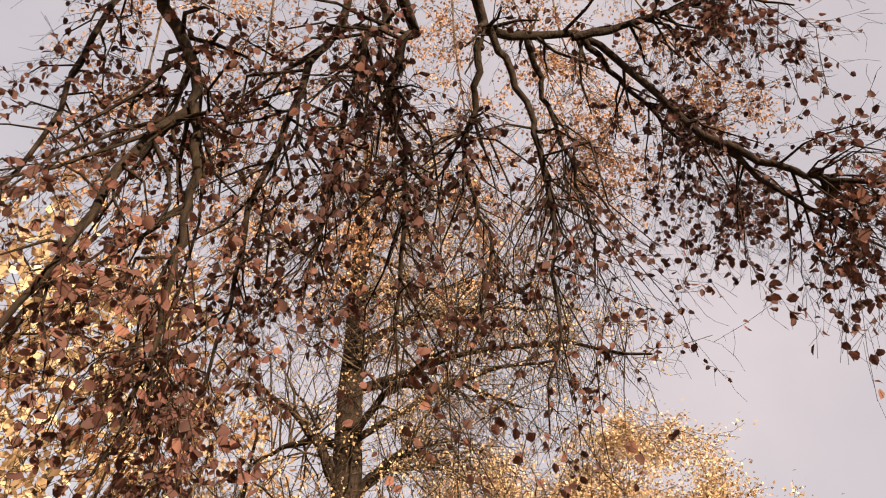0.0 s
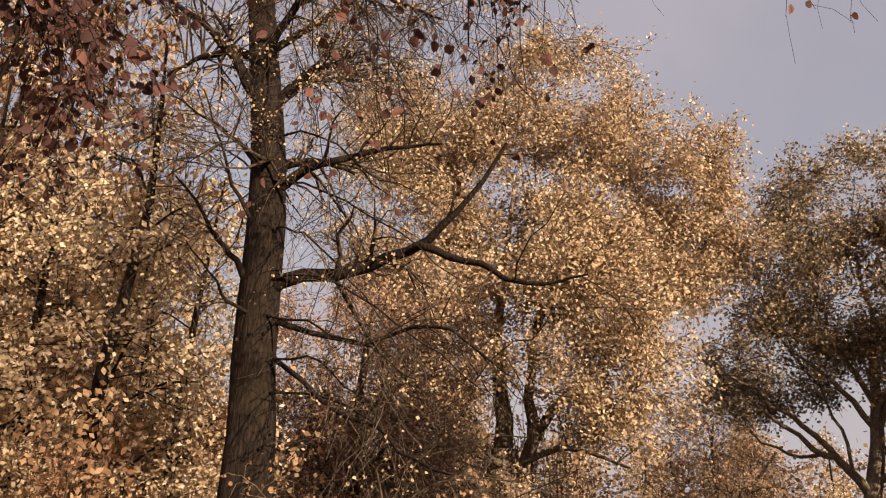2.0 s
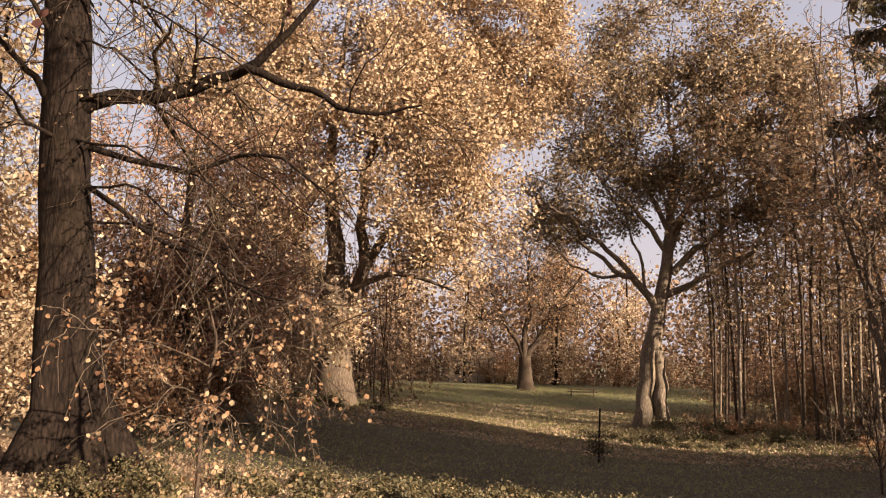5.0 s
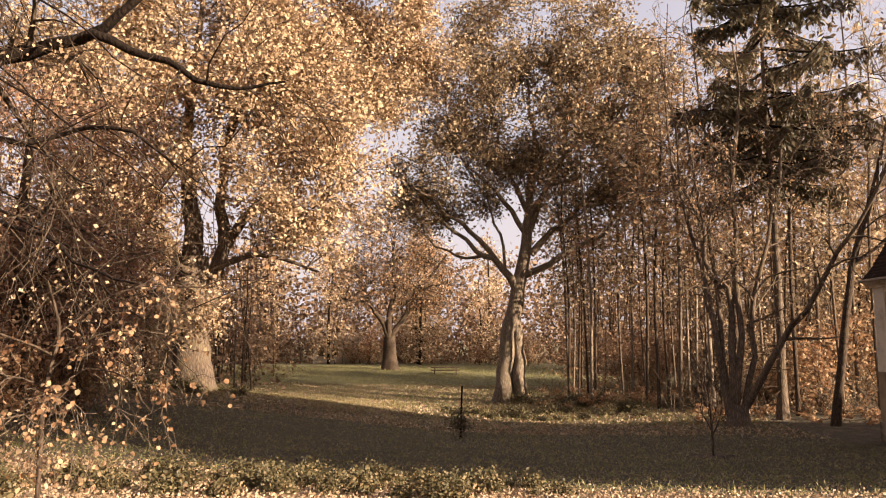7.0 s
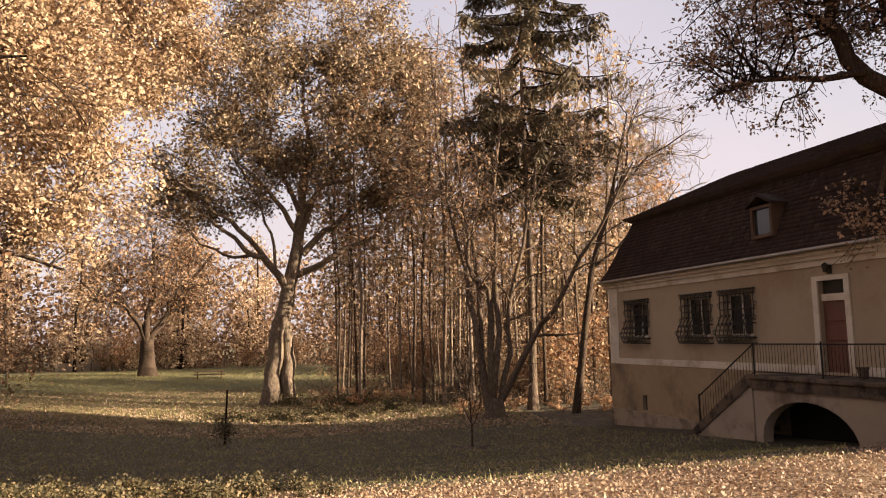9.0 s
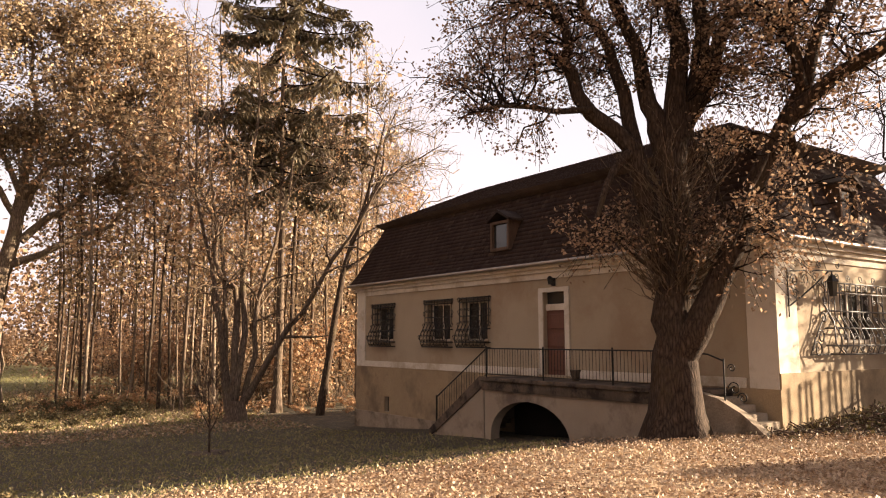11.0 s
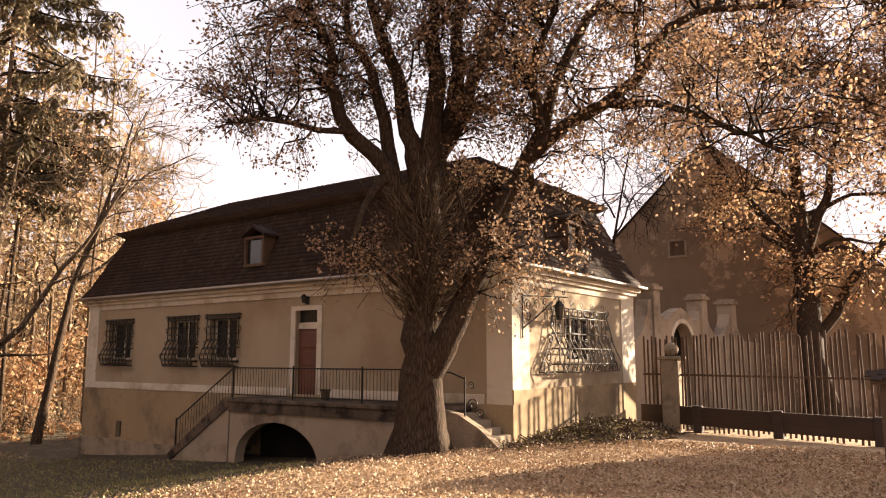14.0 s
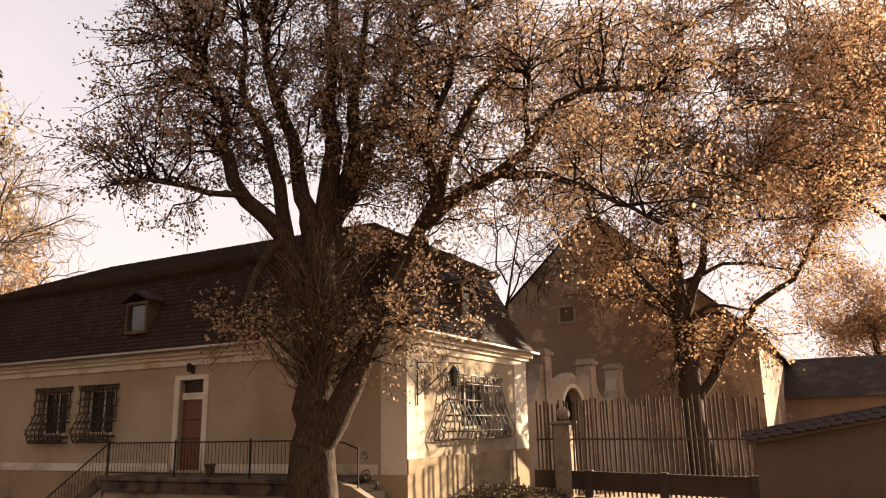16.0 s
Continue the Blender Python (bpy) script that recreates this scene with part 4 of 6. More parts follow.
def spruce():
    """A tall spruce: straight stem, tiers of drooping boughs with hanging sprays."""
    rng = np.random.default_rng(31)
    base = np.array(spot(22.85, 41, -0.1))
    top = new("spruce")
    top.location = base
    H = 34.0
    line = smooth_line([(0, 0, 0), (0.1, 0, 8), (-0.1, 0, 18), (0.05, 0, H)], 18)
    rad = np.linspace(0.25, 0.03, 18)
    line[1:-1] += rng.normal(size=(16, 3)) * 0.03
    V, Q = flared(rng, line, rad, 12, 0.6)
    part("trunk", raw_mesh("trunk", V, Q, MIDBARK, True), MIDBARK, top)
    dead = np.array([line[1:6]])
    dP, dR = offshoots(rng, dead, np.full((1, 5), 0.03), 46, (0.0, 1.0), (0.6, 2.4), 0.7, 0.95, (0, 0, -0.1), 5, 0.1, 0.12)
    eP, eR = offshoots(rng, dP, dR, 4, (0.3, 1.0), (0.2, 0.8), 0.6, 0.6, (0, 0, 0), 3, 0.1, 0.1)
    V, Q = join_arrays(tube_arrays(dP, dR, 4), tube_arrays(eP, np.maximum(eR, 0.005), 3))
    tagged(part("dead_branch_wood", raw_mesh("dead_branch_wood", V, Q, BARK, True), BARK, top), kind="stuff")
    nb = 96
    h = np.sort(12.0 + (H - 12.6) * rng.uniform(0, 1, nb) ** 0.7)
    a = np.arange(nb) * 2.4 + rng.uniform(-0.3, 0.3, nb)
    L = np.clip((H - h) * 0.36, 0.4, 5.6) * np.clip(0.55 + (h - 12.0) / 9, 0.5, 1) * rng.uniform(0.7, 1.15, nb)
    s = np.linspace(0, 1, 9)
    dirs = np.stack([np.cos(a), np.sin(a), np.zeros(nb)], 1)
    P = dirs[:, None] * (s[None, :, None] * L[:, None, None])
    P[:, :, 2] = h[:, None] + L[:, None] * (-0.34 * s + 0.2 * s ** 3)[None]
    R = 0.06 * (1 - 0.85 * s)[None] * (L / 4)[:, None] + 0.008
    V, Q = tube_arrays(P, R, 5)
    tagged(part("bough_wood", raw_mesh("bough_wood", V, Q, DARKBARK, True), DARKBARK, top), kind="stuff")
    sP, sR = offshoots(rng, P, R, 60, (0.1, 1.0), (0.2, 0.85), 0.5, 0.3, (0, 0, -1.3), 5, 0.08, 0.6)
    V, Q = tube_arrays(sP[:, ::2], np.maximum(sR[:, ::2] * 0.5, 0.006), 3)
    n = len(sP) * 8
    k = np.repeat(np.arange(len(sP)), 8)
    t = rng.uniform(0, 3.99, n)
    i = t.astype(int)
    f = (t - i)[:, None]
    at = sP[k, i] * (1 - f) + sP[k, i + 1] * f + rng.normal(size=(n, 3)) * 0.04
    LV, LQ = leaf_arrays(rng, at, np.full(n, 0.42), False, 0.75, 0.3)
    V, Q = join_arrays((V, Q), (LV, LQ))
    tagged(part("needle_spray", raw_mesh("needle_spray", V, Q, NEEDLE), NEEDLE, top), kind="stuff")
    tagged(top, "tall dark spruce with drooping boughs beside the house", "spruce")


def overhang():
    """Near limbs that hang from a tree behind the viewer, full of small russet leaves."""
    rng = np.random.default_rng(41)
    root = np.array(spot(-150, 6.0, -0.1))
    top = new("overhanging_beech")
    top.location = root
    crown = np.array([-0.6, -0.2, 7.6])
    line, rad = smooth_line([(0, 0, 0), (0.1, 0.2, 2.5), (0.3, 0.6, 5.0), (0.9, 1.6, 8.2)], 16, (0.5, 0.4, 0.34, 0.26))
    V, Q = flared(rng, line, rad, 16, 0.6)
    part("trunk", raw_mesh("trunk", V, Q, BARK, True), BARK, top)
    fork = root + line[-1]
    specs = [
        ((0.065, 0.01), [fork, (-3.9, 0.2, 8.2)], (4.6, 3.6), [(-81.3, 55.6), (-75.9, 54.5), (-71.6, 52.1), (-73.0, 47.2), (-72.8, 43.3), (-72.4, 38.6), (-72.2, 31.4), (-72, 22)]),
        ((0.045, 0.008), [], (4.2, 4.0), [(-71.2, 51.6), (-66.4, 47.0), (-63.6, 41.0), (-61.5, 34.8), (-61, 26)]),
        ((0.05, 0.008), [fork], (3.2, 4.4), [(-60.3, 66.6), (-56.3, 62.0), (-54.8, 56.8), (-52.5, 51.4), (-51, 42)]),
        ((0.06, 0.008), [fork], (3.0, 4.4), [(-57.4, 67.3), (-50.7, 63.4), (-50.1, 59.7), (-44.4, 54.5), (-41.9, 46.5), (-40, 38)]),
        ((0.065, 0.01), [fork], (3.0, 4.6), [(-45.0, 69.4), (-37.6, 65.9), (-19.3, 65.7), (-6.8, 58.6), (1.0, 52.1), (8.2, 45.5)]),
        ((0.05, 0.008), [], (3.4, 3.6), [(-22, 65.8), (-10.4, 66.1), (1.2, 66.0), (12, 63)]),
        ((0.04, 0.006), [], (3.1, 4.6), [(-36.5, 65.8), (-30.4, 61.9), (-26.4, 57.0), (-25.1, 52.7), (-24, 44), (-25, 36)]),
        ((0.04, 0.006), [], (3.1, 4.6), [(-38.3, 65.2), (-37.2, 60.7), (-37.3, 56.1), (-32.3, 50), (-33, 40)]),
        ((0.04, 0.006), [], (4.0, 4.6), [(-5.5, 57.4), (3.3, 52.8), (10.8, 49.3), (17, 46)]),
        ((0.04, 0.006), [fork], (5.0, 6.0), [(-90, 62), (-84, 52), (-80, 44), (-79, 34), (-78, 24)]),
        ((0.05, 0.006), [fork], (3.6, 5.6), [(-66, 66), (-62, 58), (-60, 48), (-57, 38), (-56, 26)]),
        ((0.04, 0.006), [], (3.6, 5.2), [(-30, 65.6), (-26, 61), (-21, 54), (-19, 47)]),
        ((0.04, 0.006), [], (3.6, 5.2), [(-20, 65.6), (-14, 62), (-8, 57), (-5, 53)]),
    ]
    Ps, Rs = [], []
    for (r0, r1), lead, d, ang in specs:
        pts = [np.array(p, float) for p in lead] + [np.array(p) for p in line_of(d, *ang)]
        P, R = smooth_line(np.array(pts) - root, 22, [r0 * 1.2] * len(lead) + list(np.linspace(r0, r1, len(ang))))
        P[1:] += rng.normal(size=(21, 3)) * 0.018
        Ps.append(P)
        Rs.append(R)
        V, Q = tube_arrays([P], [R], 8)
        # near limbs darker than their own trunk: the crown's shade as bark colour
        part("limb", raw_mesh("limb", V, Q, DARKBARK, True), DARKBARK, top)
    # unseen limbs behind the viewer, added for the shade they cast
    for goal in ((3.0, -4.5, 7.5), (4.0, -0.8, 9.5), (2.0, -2.0, 10.0)):
        P = smooth_line(np.array([fork, (fork + np.array(goal)) / 2 + np.array([0, 0, 0.8]), goal]) - root, 22)
        Ps.append(P)
        Rs.append(np.linspace(0.09, 0.015, 22))
        V, Q = tube_arrays([P], [Rs[-1]], 6)
        part("limb", raw_mesh("limb", V, Q, DARKBARK, True), DARKBARK, top)
    P, R = np.array(Ps)[:, 6:], np.array(Rs)[:, 6:]
    short = np.array([4, 5, 8, 12])
    keep = np.setdiff1d(np.arange(len(P)), short)
    aP, aR = offshoots(rng, P[keep], R[keep], 27, (0.0, 1.0), (0.5, 1.8), 0.5, 0.6, (0, 0.1, -0.35), 8, 0.3, 0.45)
    cP, cR = offshoots(rng, P[short], R[short], 34, (0.0, 1.0), (0.4, 1.1), 0.5, 0.6, (0, 0.1, -0.1), 8, 0.14, 0.2)
    dP, dR = offshoots(rng, P[keep], R[keep], 13, (0.0, 1.0), (0.4, 1.3), 0.5, 0.6, (0, 0.05, 0.15), 8, 0.3, 0.2)
    bP, bR = np.concatenate([aP, cP, dP]), np.concatenate([aR, cR, dR])
    tP, tR = offshoots(rng, bP, np.maximum(bR, 0.005), 9, (0.15, 1.0), (0.15, 0.6), 0.6, 0.55, (0, 0, -0.15), 5, 0.2, 0.3)
    hb, ht = root[2] + bP[:, -1, 2] > 3.45, root[2] + tP[:, -1, 2] > 3.4
    wb = np.degrees(np.arctan2(root[0] + bP[:, -1, 0], root[1] + bP[:, -1, 1]))
    wt = np.degrees(np.arctan2(root[0] + tP[:, 0, 0], root[1] + tP[:, 0, 1]))
    ht &= (rng.random(len(tP)) < 0.6) | (wt < -48) | (wt > -14)
    hb &= (rng.random(len(bP)) < 0.85) | (wb < -48) | (wb > -14)
    bP, bR, tP, tR = bP[hb], bR[hb], tP[ht], tR[ht]
    uP, uR = offshoots(rng, tP, tR, 2, (0.3, 1.0), (0.08, 0.3), 0.6, 0.5, (0, 0, -0.2), 3, 0.2, 0.2)
    V, Q = join_arrays(tube_arrays(bP[:, ::2], np.maximum(bR[:, ::2], 0.0035), 4), tube_arrays(tP[:, ::2], np.maximum(tR[:, ::2] * 0.6, 0.002), 3), tube_arrays(uP, np.maximum(uR * 0.6, 0.0016), 3))
    # near twigs in the same shade-darkened tone
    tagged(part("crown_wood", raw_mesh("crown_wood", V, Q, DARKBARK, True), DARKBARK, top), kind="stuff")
    # the higher boughs, in the sun: lighter bark and leaf tones stand for it
    high = []
    for d, ang in (((9, 11), [(-95, 62), (-84, 58), (-76, 50), (-71, 40)]), ((9, 11), [(-80, 66), (-70, 60), (-64, 52), (-60, 44)]), ((8, 11), [(-50, 70), (-42, 64), (-36, 56), (-33, 48)]),
                   ((8, 11), [(-30, 72), (-24, 66), (-18, 59), (-15, 54)]), ((9, 11), [(-66, 70), (-56, 62), (-50, 54), (-47, 46)]),
                   ((8, 11), [(-22, 75), (-12, 69), (-5, 63), (-1, 58)]), ((8, 11), [(-45, 74), (-33, 68), (-25, 62), (-21, 55)])):
        P = smooth_line(np.array([fork] + [np.array(p) for p in line_of(d, *ang)]) - root, 22)
        high.append(P)
        V, Q = tube_arrays([P], [np.linspace(0.045, 0.01, 22)], 6)
        part("limb", raw_mesh("limb", V, Q, BARK, True), BARK, top)
    hP, hR = offshoots(rng, np.array(high)[:, 8:], np.full((7, 14), 0.03), 38, (0.0, 1.0), (0.7, 2.2), 0.4, 0.6, (0, 0, -0.1), 6, 0.14, 0.25)
    gP, gR = offshoots(rng, hP, hR, 8, (0.15, 1.0), (0.25, 0.8), 0.6, 0.55, (0, 0, -0.1), 4, 0.2, 0.2)
    V, Q = join_arrays(tube_arrays(hP, np.maximum(hR, 0.005), 4), tube_arrays(gP, np.maximum(gR * 0.6, 0.003), 3))
    tagged(part("crown_wood", raw_mesh("crown_wood", V, Q, BARK, True), BARK, top), kind="stuff")
    n = len(gP) * 11
    k = np.repeat(np.arange(len(gP)), 11)
    at = gP[k, 1] + (gP[k, 3] - gP[k, 1]) * rng.uniform(0, 1, (n, 1)) + rng.normal(size=(n, 3)) * 0.08
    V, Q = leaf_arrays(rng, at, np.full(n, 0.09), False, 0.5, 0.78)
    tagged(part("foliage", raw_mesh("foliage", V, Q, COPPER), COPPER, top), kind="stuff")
    way = np.degrees(np.arctan2(root[0] + tP[:, -1, 0], root[1] + tP[:, -1, 1]))
    few = rng.random(len(tP)) < np.where((way > -48) & (way < -14), 0.5, 0.95)
    tP = tP[few]
    n = len(tP) * 3
    k = np.repeat(np.arange(len(tP)), 3)
    t = rng.uniform(0.5, 3.99, n)
    i = t.astype(int)
    f = (t - i)[:, None]
    at = tP[k, i] * (1 - f) + tP[k, i + 1] * f
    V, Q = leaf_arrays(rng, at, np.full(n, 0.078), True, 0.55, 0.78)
    tagged(part("foliage", raw_mesh("foliage", V, Q, SHADERUSSET), SHADERUSSET, top), kind="stuff")
    tagged(top, "beech with overhanging drooping twigs and russet leaves darkened for shade", "tree")


def shrub(name, label, seed, mat, height, stems, leaves, leaf, spread=0.55, twigs=True):
    """A bush: bent stems from one foot, twigs, leaves."""
    rng = np.random.default_rng(seed)
    top = new(name)
    a = rng.uniform(0, 6.28, stems)
    way = np.stack([np.cos(a) * spread, np.sin(a) * spread, np.ones(stems)], 1) * rng.uniform(0.5, 1.1, (stems, 1))
    way[:, :2] *= rng.uniform(0.2, 1.2, (stems, 1))
    s = np.linspace(0, 1, 6)
    P = way[:, None] * (s[None, :, None] * height) + rng.normal(size=(stems, 6, 3)) * 0.05 * height * s[None, :, None]
    P[:, :, 2] -= (s ** 2)[None] * 0.12 * height
    P[:, 0] += rng.normal(size=(stems, 3)) * np.array([0.15, 0.15, 0.0])
    R = np.maximum(0.02 * height / 3 * (1 - 0.8 * s)[None].repeat(stems, 0), 0.006)
    tP, tR = offshoots(rng, P, R, 9, (0.15, 1.0), (0.2 * height, 0.45 * height), 0.6, 0.6, (0, 0, 0.1), 4, 0.2, 0.15)
    V, Q = tube_arrays(P, R, 3)
    if twigs:
        V, Q = join_arrays((V, Q), tube_arrays(tP, np.maximum(tR, 0.004), 3))
    part("stem", raw_mesh("stem", V, Q, TWIG), TWIG, top)
    n = len(tP) * leaves
    k = np.repeat(np.arange(len(tP)), leaves)
    t = rng.uniform(0.2, 2.99, n)
    i = t.astype(int)
    f = (t - i)[:, None]
    at = tP[k, i] * (1 - f) + tP[k, i + 1] * f + rng.normal(size=(n, 3)) * leaf * 1.2
    V, Q = leaf_arrays(rng, at, np.full(n, leaf), False, 0.3)
    tagged(part("foliage", raw_mesh("foliage", V, Q, mat), mat, top), kind="stuff")
    return tagged(top, label, "bush")


def spread_copies(rng, kinds, places, scales, sink=-0.1, lean=0.06):
    """Set the first of each kind, and copies of it, at bearings and distances."""
    first = set()
    for a, d in places:
        i = int(rng.integers(len(kinds)))
        x, y, z = spot(a, d, sink)
        s = rng.uniform(*scales)
        m = Matrix.Translation((x, y, z)) @ Matrix.Rotation(rng.uniform(0, 6.28), 4, "Z") @ Matrix.Rotation(rng.uniform(-lean, lean), 4, "X")
        ob = kinds[i]
        if i in first:
            ob = copy_thing(kinds[i], m)
        else:
            first.add(i)
            ob.matrix_basis = m
        ob.scale = (s, s, s)


def scatter(rng, areas):
    return [(rng.uniform(a0, a1), math.sqrt(rng.uniform(d0 * d0, d1 * d1))) for a0, a1, d0, d1, n in areas for _ in range(n)]


def wood():
    """The woods round the lawn: slim trees in a few kinds, each one a thing."""
    rng = np.random.default_rng(51)

    def slim_tree(seed, H, mat, lv, bark, low, label, auto=12, leaf=0.34, thick=(0.2, 0.16, 0.1, 0.03)):
        t = tree("woodland_tree", label, "tree", seed,
                 [(0, 0, 0), (0.2, 0, H * 0.4), (-0.2, 0.1, H * 0.75), (0.1, 0, H)], thick, [],
                 [((0, 0, H * 0.7), (2.8, 2.8, H * 0.28)), ((0, 0, H * (low + 0.15)), (2.6, 2.6, H * 0.2))], bark, mat, (6, 4), lv, leaf, auto=auto, from_height=low,
                 branch_len=(0.9, 2.6), twig_len=(0.6, 1.8), cluster=0.35, flare=0.3, limb_r=0.3, sides=8, fine=(4, 2, 3, 6, 5))
        t["group"] = "woodland trees"
        return t
    leafy = [slim_tree(60, 17, GOLD, 10, DARKBARK, 0.15, "woodland tree with golden autumn leaves"),
             slim_tree(61, 19, ORANGE, 9, BARK, 0.15, "woodland tree with orange-brown autumn leaves"),
             slim_tree(62, 16, PALE, 9, DARKBARK, 0.1, "woodland tree with pale yellow autumn leaves")]
    poles = [slim_tree(63, 21, ORANGE, 2, PALEBARK, 0.5, "slim straight woodland tree, nearly bare", 9, thick=(0.11, 0.09, 0.06, 0.02)),
             slim_tree(64, 23, GOLD, 3, MIDBARK, 0.45, "slim pale woodland tree with few leaves", 9, thick=(0.1, 0.085, 0.06, 0.02)),
             slim_tree(65, 20, OLIVE, 2, BARK, 0.4, "slim dark woodland tree, nearly bare", 8, thick=(0.1, 0.085, 0.06, 0.02))]
    spread_copies(rng, poles, scatter(rng, ((7, 19, 53, 66, 16), (8, 27, 55, 75, 11), (17, 30, 43, 57, 17))), (0.8, 1.2))
    spread_copies(rng, leafy, scatter(rng, ((-64, -44, 28, 45, 9), (-40, -22, 55, 85, 7), (-32, 8, 104, 128, 17), (-80, -62, 20, 45, 6), (24, 31, 62, 76, 4))), (0.8, 1.25))
    spread_copies(np.random.default_rng(52), poles, [(14.6, 50), (16.1, 47), (17.2, 53), (18.4, 46), (15.3, 57), (13.8, 54), (16.7, 60)], (1.0, 1.2))
    near = tree("golden_edge_tree", "dense yellow-leaved tree at the wood's edge", "tree", 66,
                [(0, 0, 0), (0.1, 0, 4), (-0.2, 0.1, 8), (0.1, 0, 12)], (0.16, 0.13, 0.09, 0.03), [],
                [((0, 0, 8), (2.8, 2.8, 3.5)), ((0, 0, 3.5), (2.8, 2.8, 2.2))], DARKBARK, PALE, (8, 5), 24, 0.13, auto=14, from_height=0.1, bare=0.38,
                branch_len=(0.8, 2.2), twig_len=(0.5, 1.4), cluster=0.14, flare=0.3, limb_r=0.3, sides=8, fine=(4, 3, 3, 6, 5), hang=0.4)
    near["group"] = "woodland trees"
    spread_copies(rng, [near], [(-44.5, 21), (-49, 17.5), (-54, 22), (-47, 27), (-60, 19)], (0.8, 1.15))
    bushes = [shrub("golden_bush", "tangled bush with golden-brown leaves at the wood's edge", 71, GOLD, 3.2, 9, 16, 0.16),
              shrub("orange_bush", "tangled bush with orange-brown leaves at the wood's edge", 72, ORANGE, 3.6, 9, 15, 0.17),
              shrub("pale_bush", "bush with pale yellow leaves under the trees", 73, PALE, 2.8, 10, 15, 0.16)]
    spread_copies(rng, bushes, scatter(rng, ((10, 19, 62, 72, 6), (19, 33, 46, 58, 13), (-62, -43, 20, 34, 20), (-36, -24, 38, 60, 12), (-30, 6, 104, 112, 14))), (0.8, 1.9), lean=0.15)
    pale = [shrub("pale_spray_bush", "bush with layered sprays of pale yellow leaves by the wood", 75, PALE, 2.6, 9, 22, 0.1)]
    spread_copies(rng, pale, [(-43.2, 17), (-46.2, 18.5), (-49.5, 16.5), (-45, 21), (-52.5, 19)], (0.85, 1.3), lean=0.1)
    small = [shrub("russet_bush", "low bush with russet leaves near the trunk", 74, ORANGE, 2.4, 8, 12, 0.11)]
    spread_copies(rng, small, scatter(rng, ((-36, -24, 18, 30, 7), (-56, -44, 15, 22, 5))), (0.8, 1.5), lean=0.1)


def far_wood():
    """The closed woods behind: stems, brush and thinning crowns, too many and too far to tell apart."""
    rng = np.random.default_rng(55)
    for a0, a1, d0, d1, top, n, leaf, mat, label in ((-45, 40, 130, 170, 19.0, 30000, 0.95, FARLEAF, "distant autumn woods closing the park"),
                                              (-45, 40, 112, 130, 11.0, 26000, 0.7, FARLEAF, "distant orange-brown trees at the lawn's end"),
                                              (-45, 40, 106, 116, 5.5, 15000, 0.42, FARLEAF, "brown brush along the end of the lawn"),
                                              (-100, -45, 70, 110, 14.0, 6000, 0.8, ORANGE, "distant brown woods beyond the park"),
                                              (8, 24, 64, 76, 5.0, 9000, 0.24, ORANGE, "sunlit tangle of brush and young stems in the wood"),
                                              (8, 27, 84, 100, 17.0, 20000, 0.38, FARLEAF, "brown autumn trees behind the slim stems"),
                                              (17, 33, 39, 49, 0.6, 6000, 0.13, ORANGE, "low leafy brush and seedlings under the trees behind the house"),
                                              (6, 30, 50, 61, 0.9, 9000, 0.17, ORANGE, "low brambles and leafy brush at the foot of the wood"),
                                              (19, 38, 62, 74, 9.5, 20000, 0.26, GOLD, "thin brush and young stems behind the house"),
                                              (-75, -41, 34, 62, 11.0, 30000, 0.22, PALE, "golden undergrowth of the wood"),
                                              (-42, -14, 62, 95, 13.0, 24000, 0.4, FARLEAF, "brown woodland behind the golden tree"),
                                              (17, 36, 48, 58, 6.0, 5500, 0.18, GOLD, "golden brush behind the house end")):
        near = leaf < 0.3
        clumps = max(60, n // (40 if near else 12))
        ca = np.radians(rng.uniform(a0, a1, clumps))
        cd = np.sqrt(rng.uniform(d0 * d0, d1 * d1, clumps))
        ch = top * rng.uniform(0.02, 1.0, clumps) ** (1.0 if near else 1.15)
        c = np.stack([cd * np.sin(ca), cd * np.cos(ca), np.zeros(clumps)], 1)
        c[:, 2] = ground_z(c[:, 0], c[:, 1]) + ch
        k = rng.integers(0, clumps, n)
        at = c[k] + rng.normal(size=(n, 3)) * np.array([1.5, 1.5, 1.1]) * (top / 10)
        at[:, 2] = np.maximum(at[:, 2], ground_z(at[:, 0], at[:, 1]) + 0.1)
        V, Q = leaf_arrays(rng, at, np.full(n, leaf), False, 0.2, 0.7)
        w = new("far_woods")
        tagged(part("leaf_mass", raw_mesh("leaf_mass", V, Q, mat), mat, w), kind="stuff")
        m = 110 if top > 6 else 40
        sa = np.radians(rng.uniform(a0, a1, m))
        sd = np.sqrt(rng.uniform(d0 * d0, d1 * d1, m))
        sx, sy = sd * np.sin(sa), sd * np.cos(sa)
        foot = np.stack([sx, sy, ground_z(sx, sy) - 0.1], 1)
        tip = foot + np.stack([rng.normal(size=m) * 1.2, rng.normal(size=m) * 1.2, top * rng.uniform(0.8, 1.4, m)], 1)
        u = np.linspace(0, 1, 6)
        P = foot[:, None] * (1 - u)[None, :, None] + tip[:, None] * u[None, :, None] + rng.normal(size=(m, 6, 3)) * 0.14 * (u > 0)[None, :, None]
        R = (0.1 - 0.08 * u)[None] * rng.uniform(0.35, 1.2, (m, 1)) * min(1.0, top / 6 + 0.1)
        V, Q = tube_arrays(P, R, 5)
        if near:
            tP, tR = offshoots(rng, P, R, 9, (0.1, 1.0), (0.8, 2.8), 0.5, 0.6, (0, 0, 0.25), 4, 0.2, 0.0)
            V, Q = join_arrays((V, Q), tube_arrays(tP, np.maximum(tR, 0.012), 3))
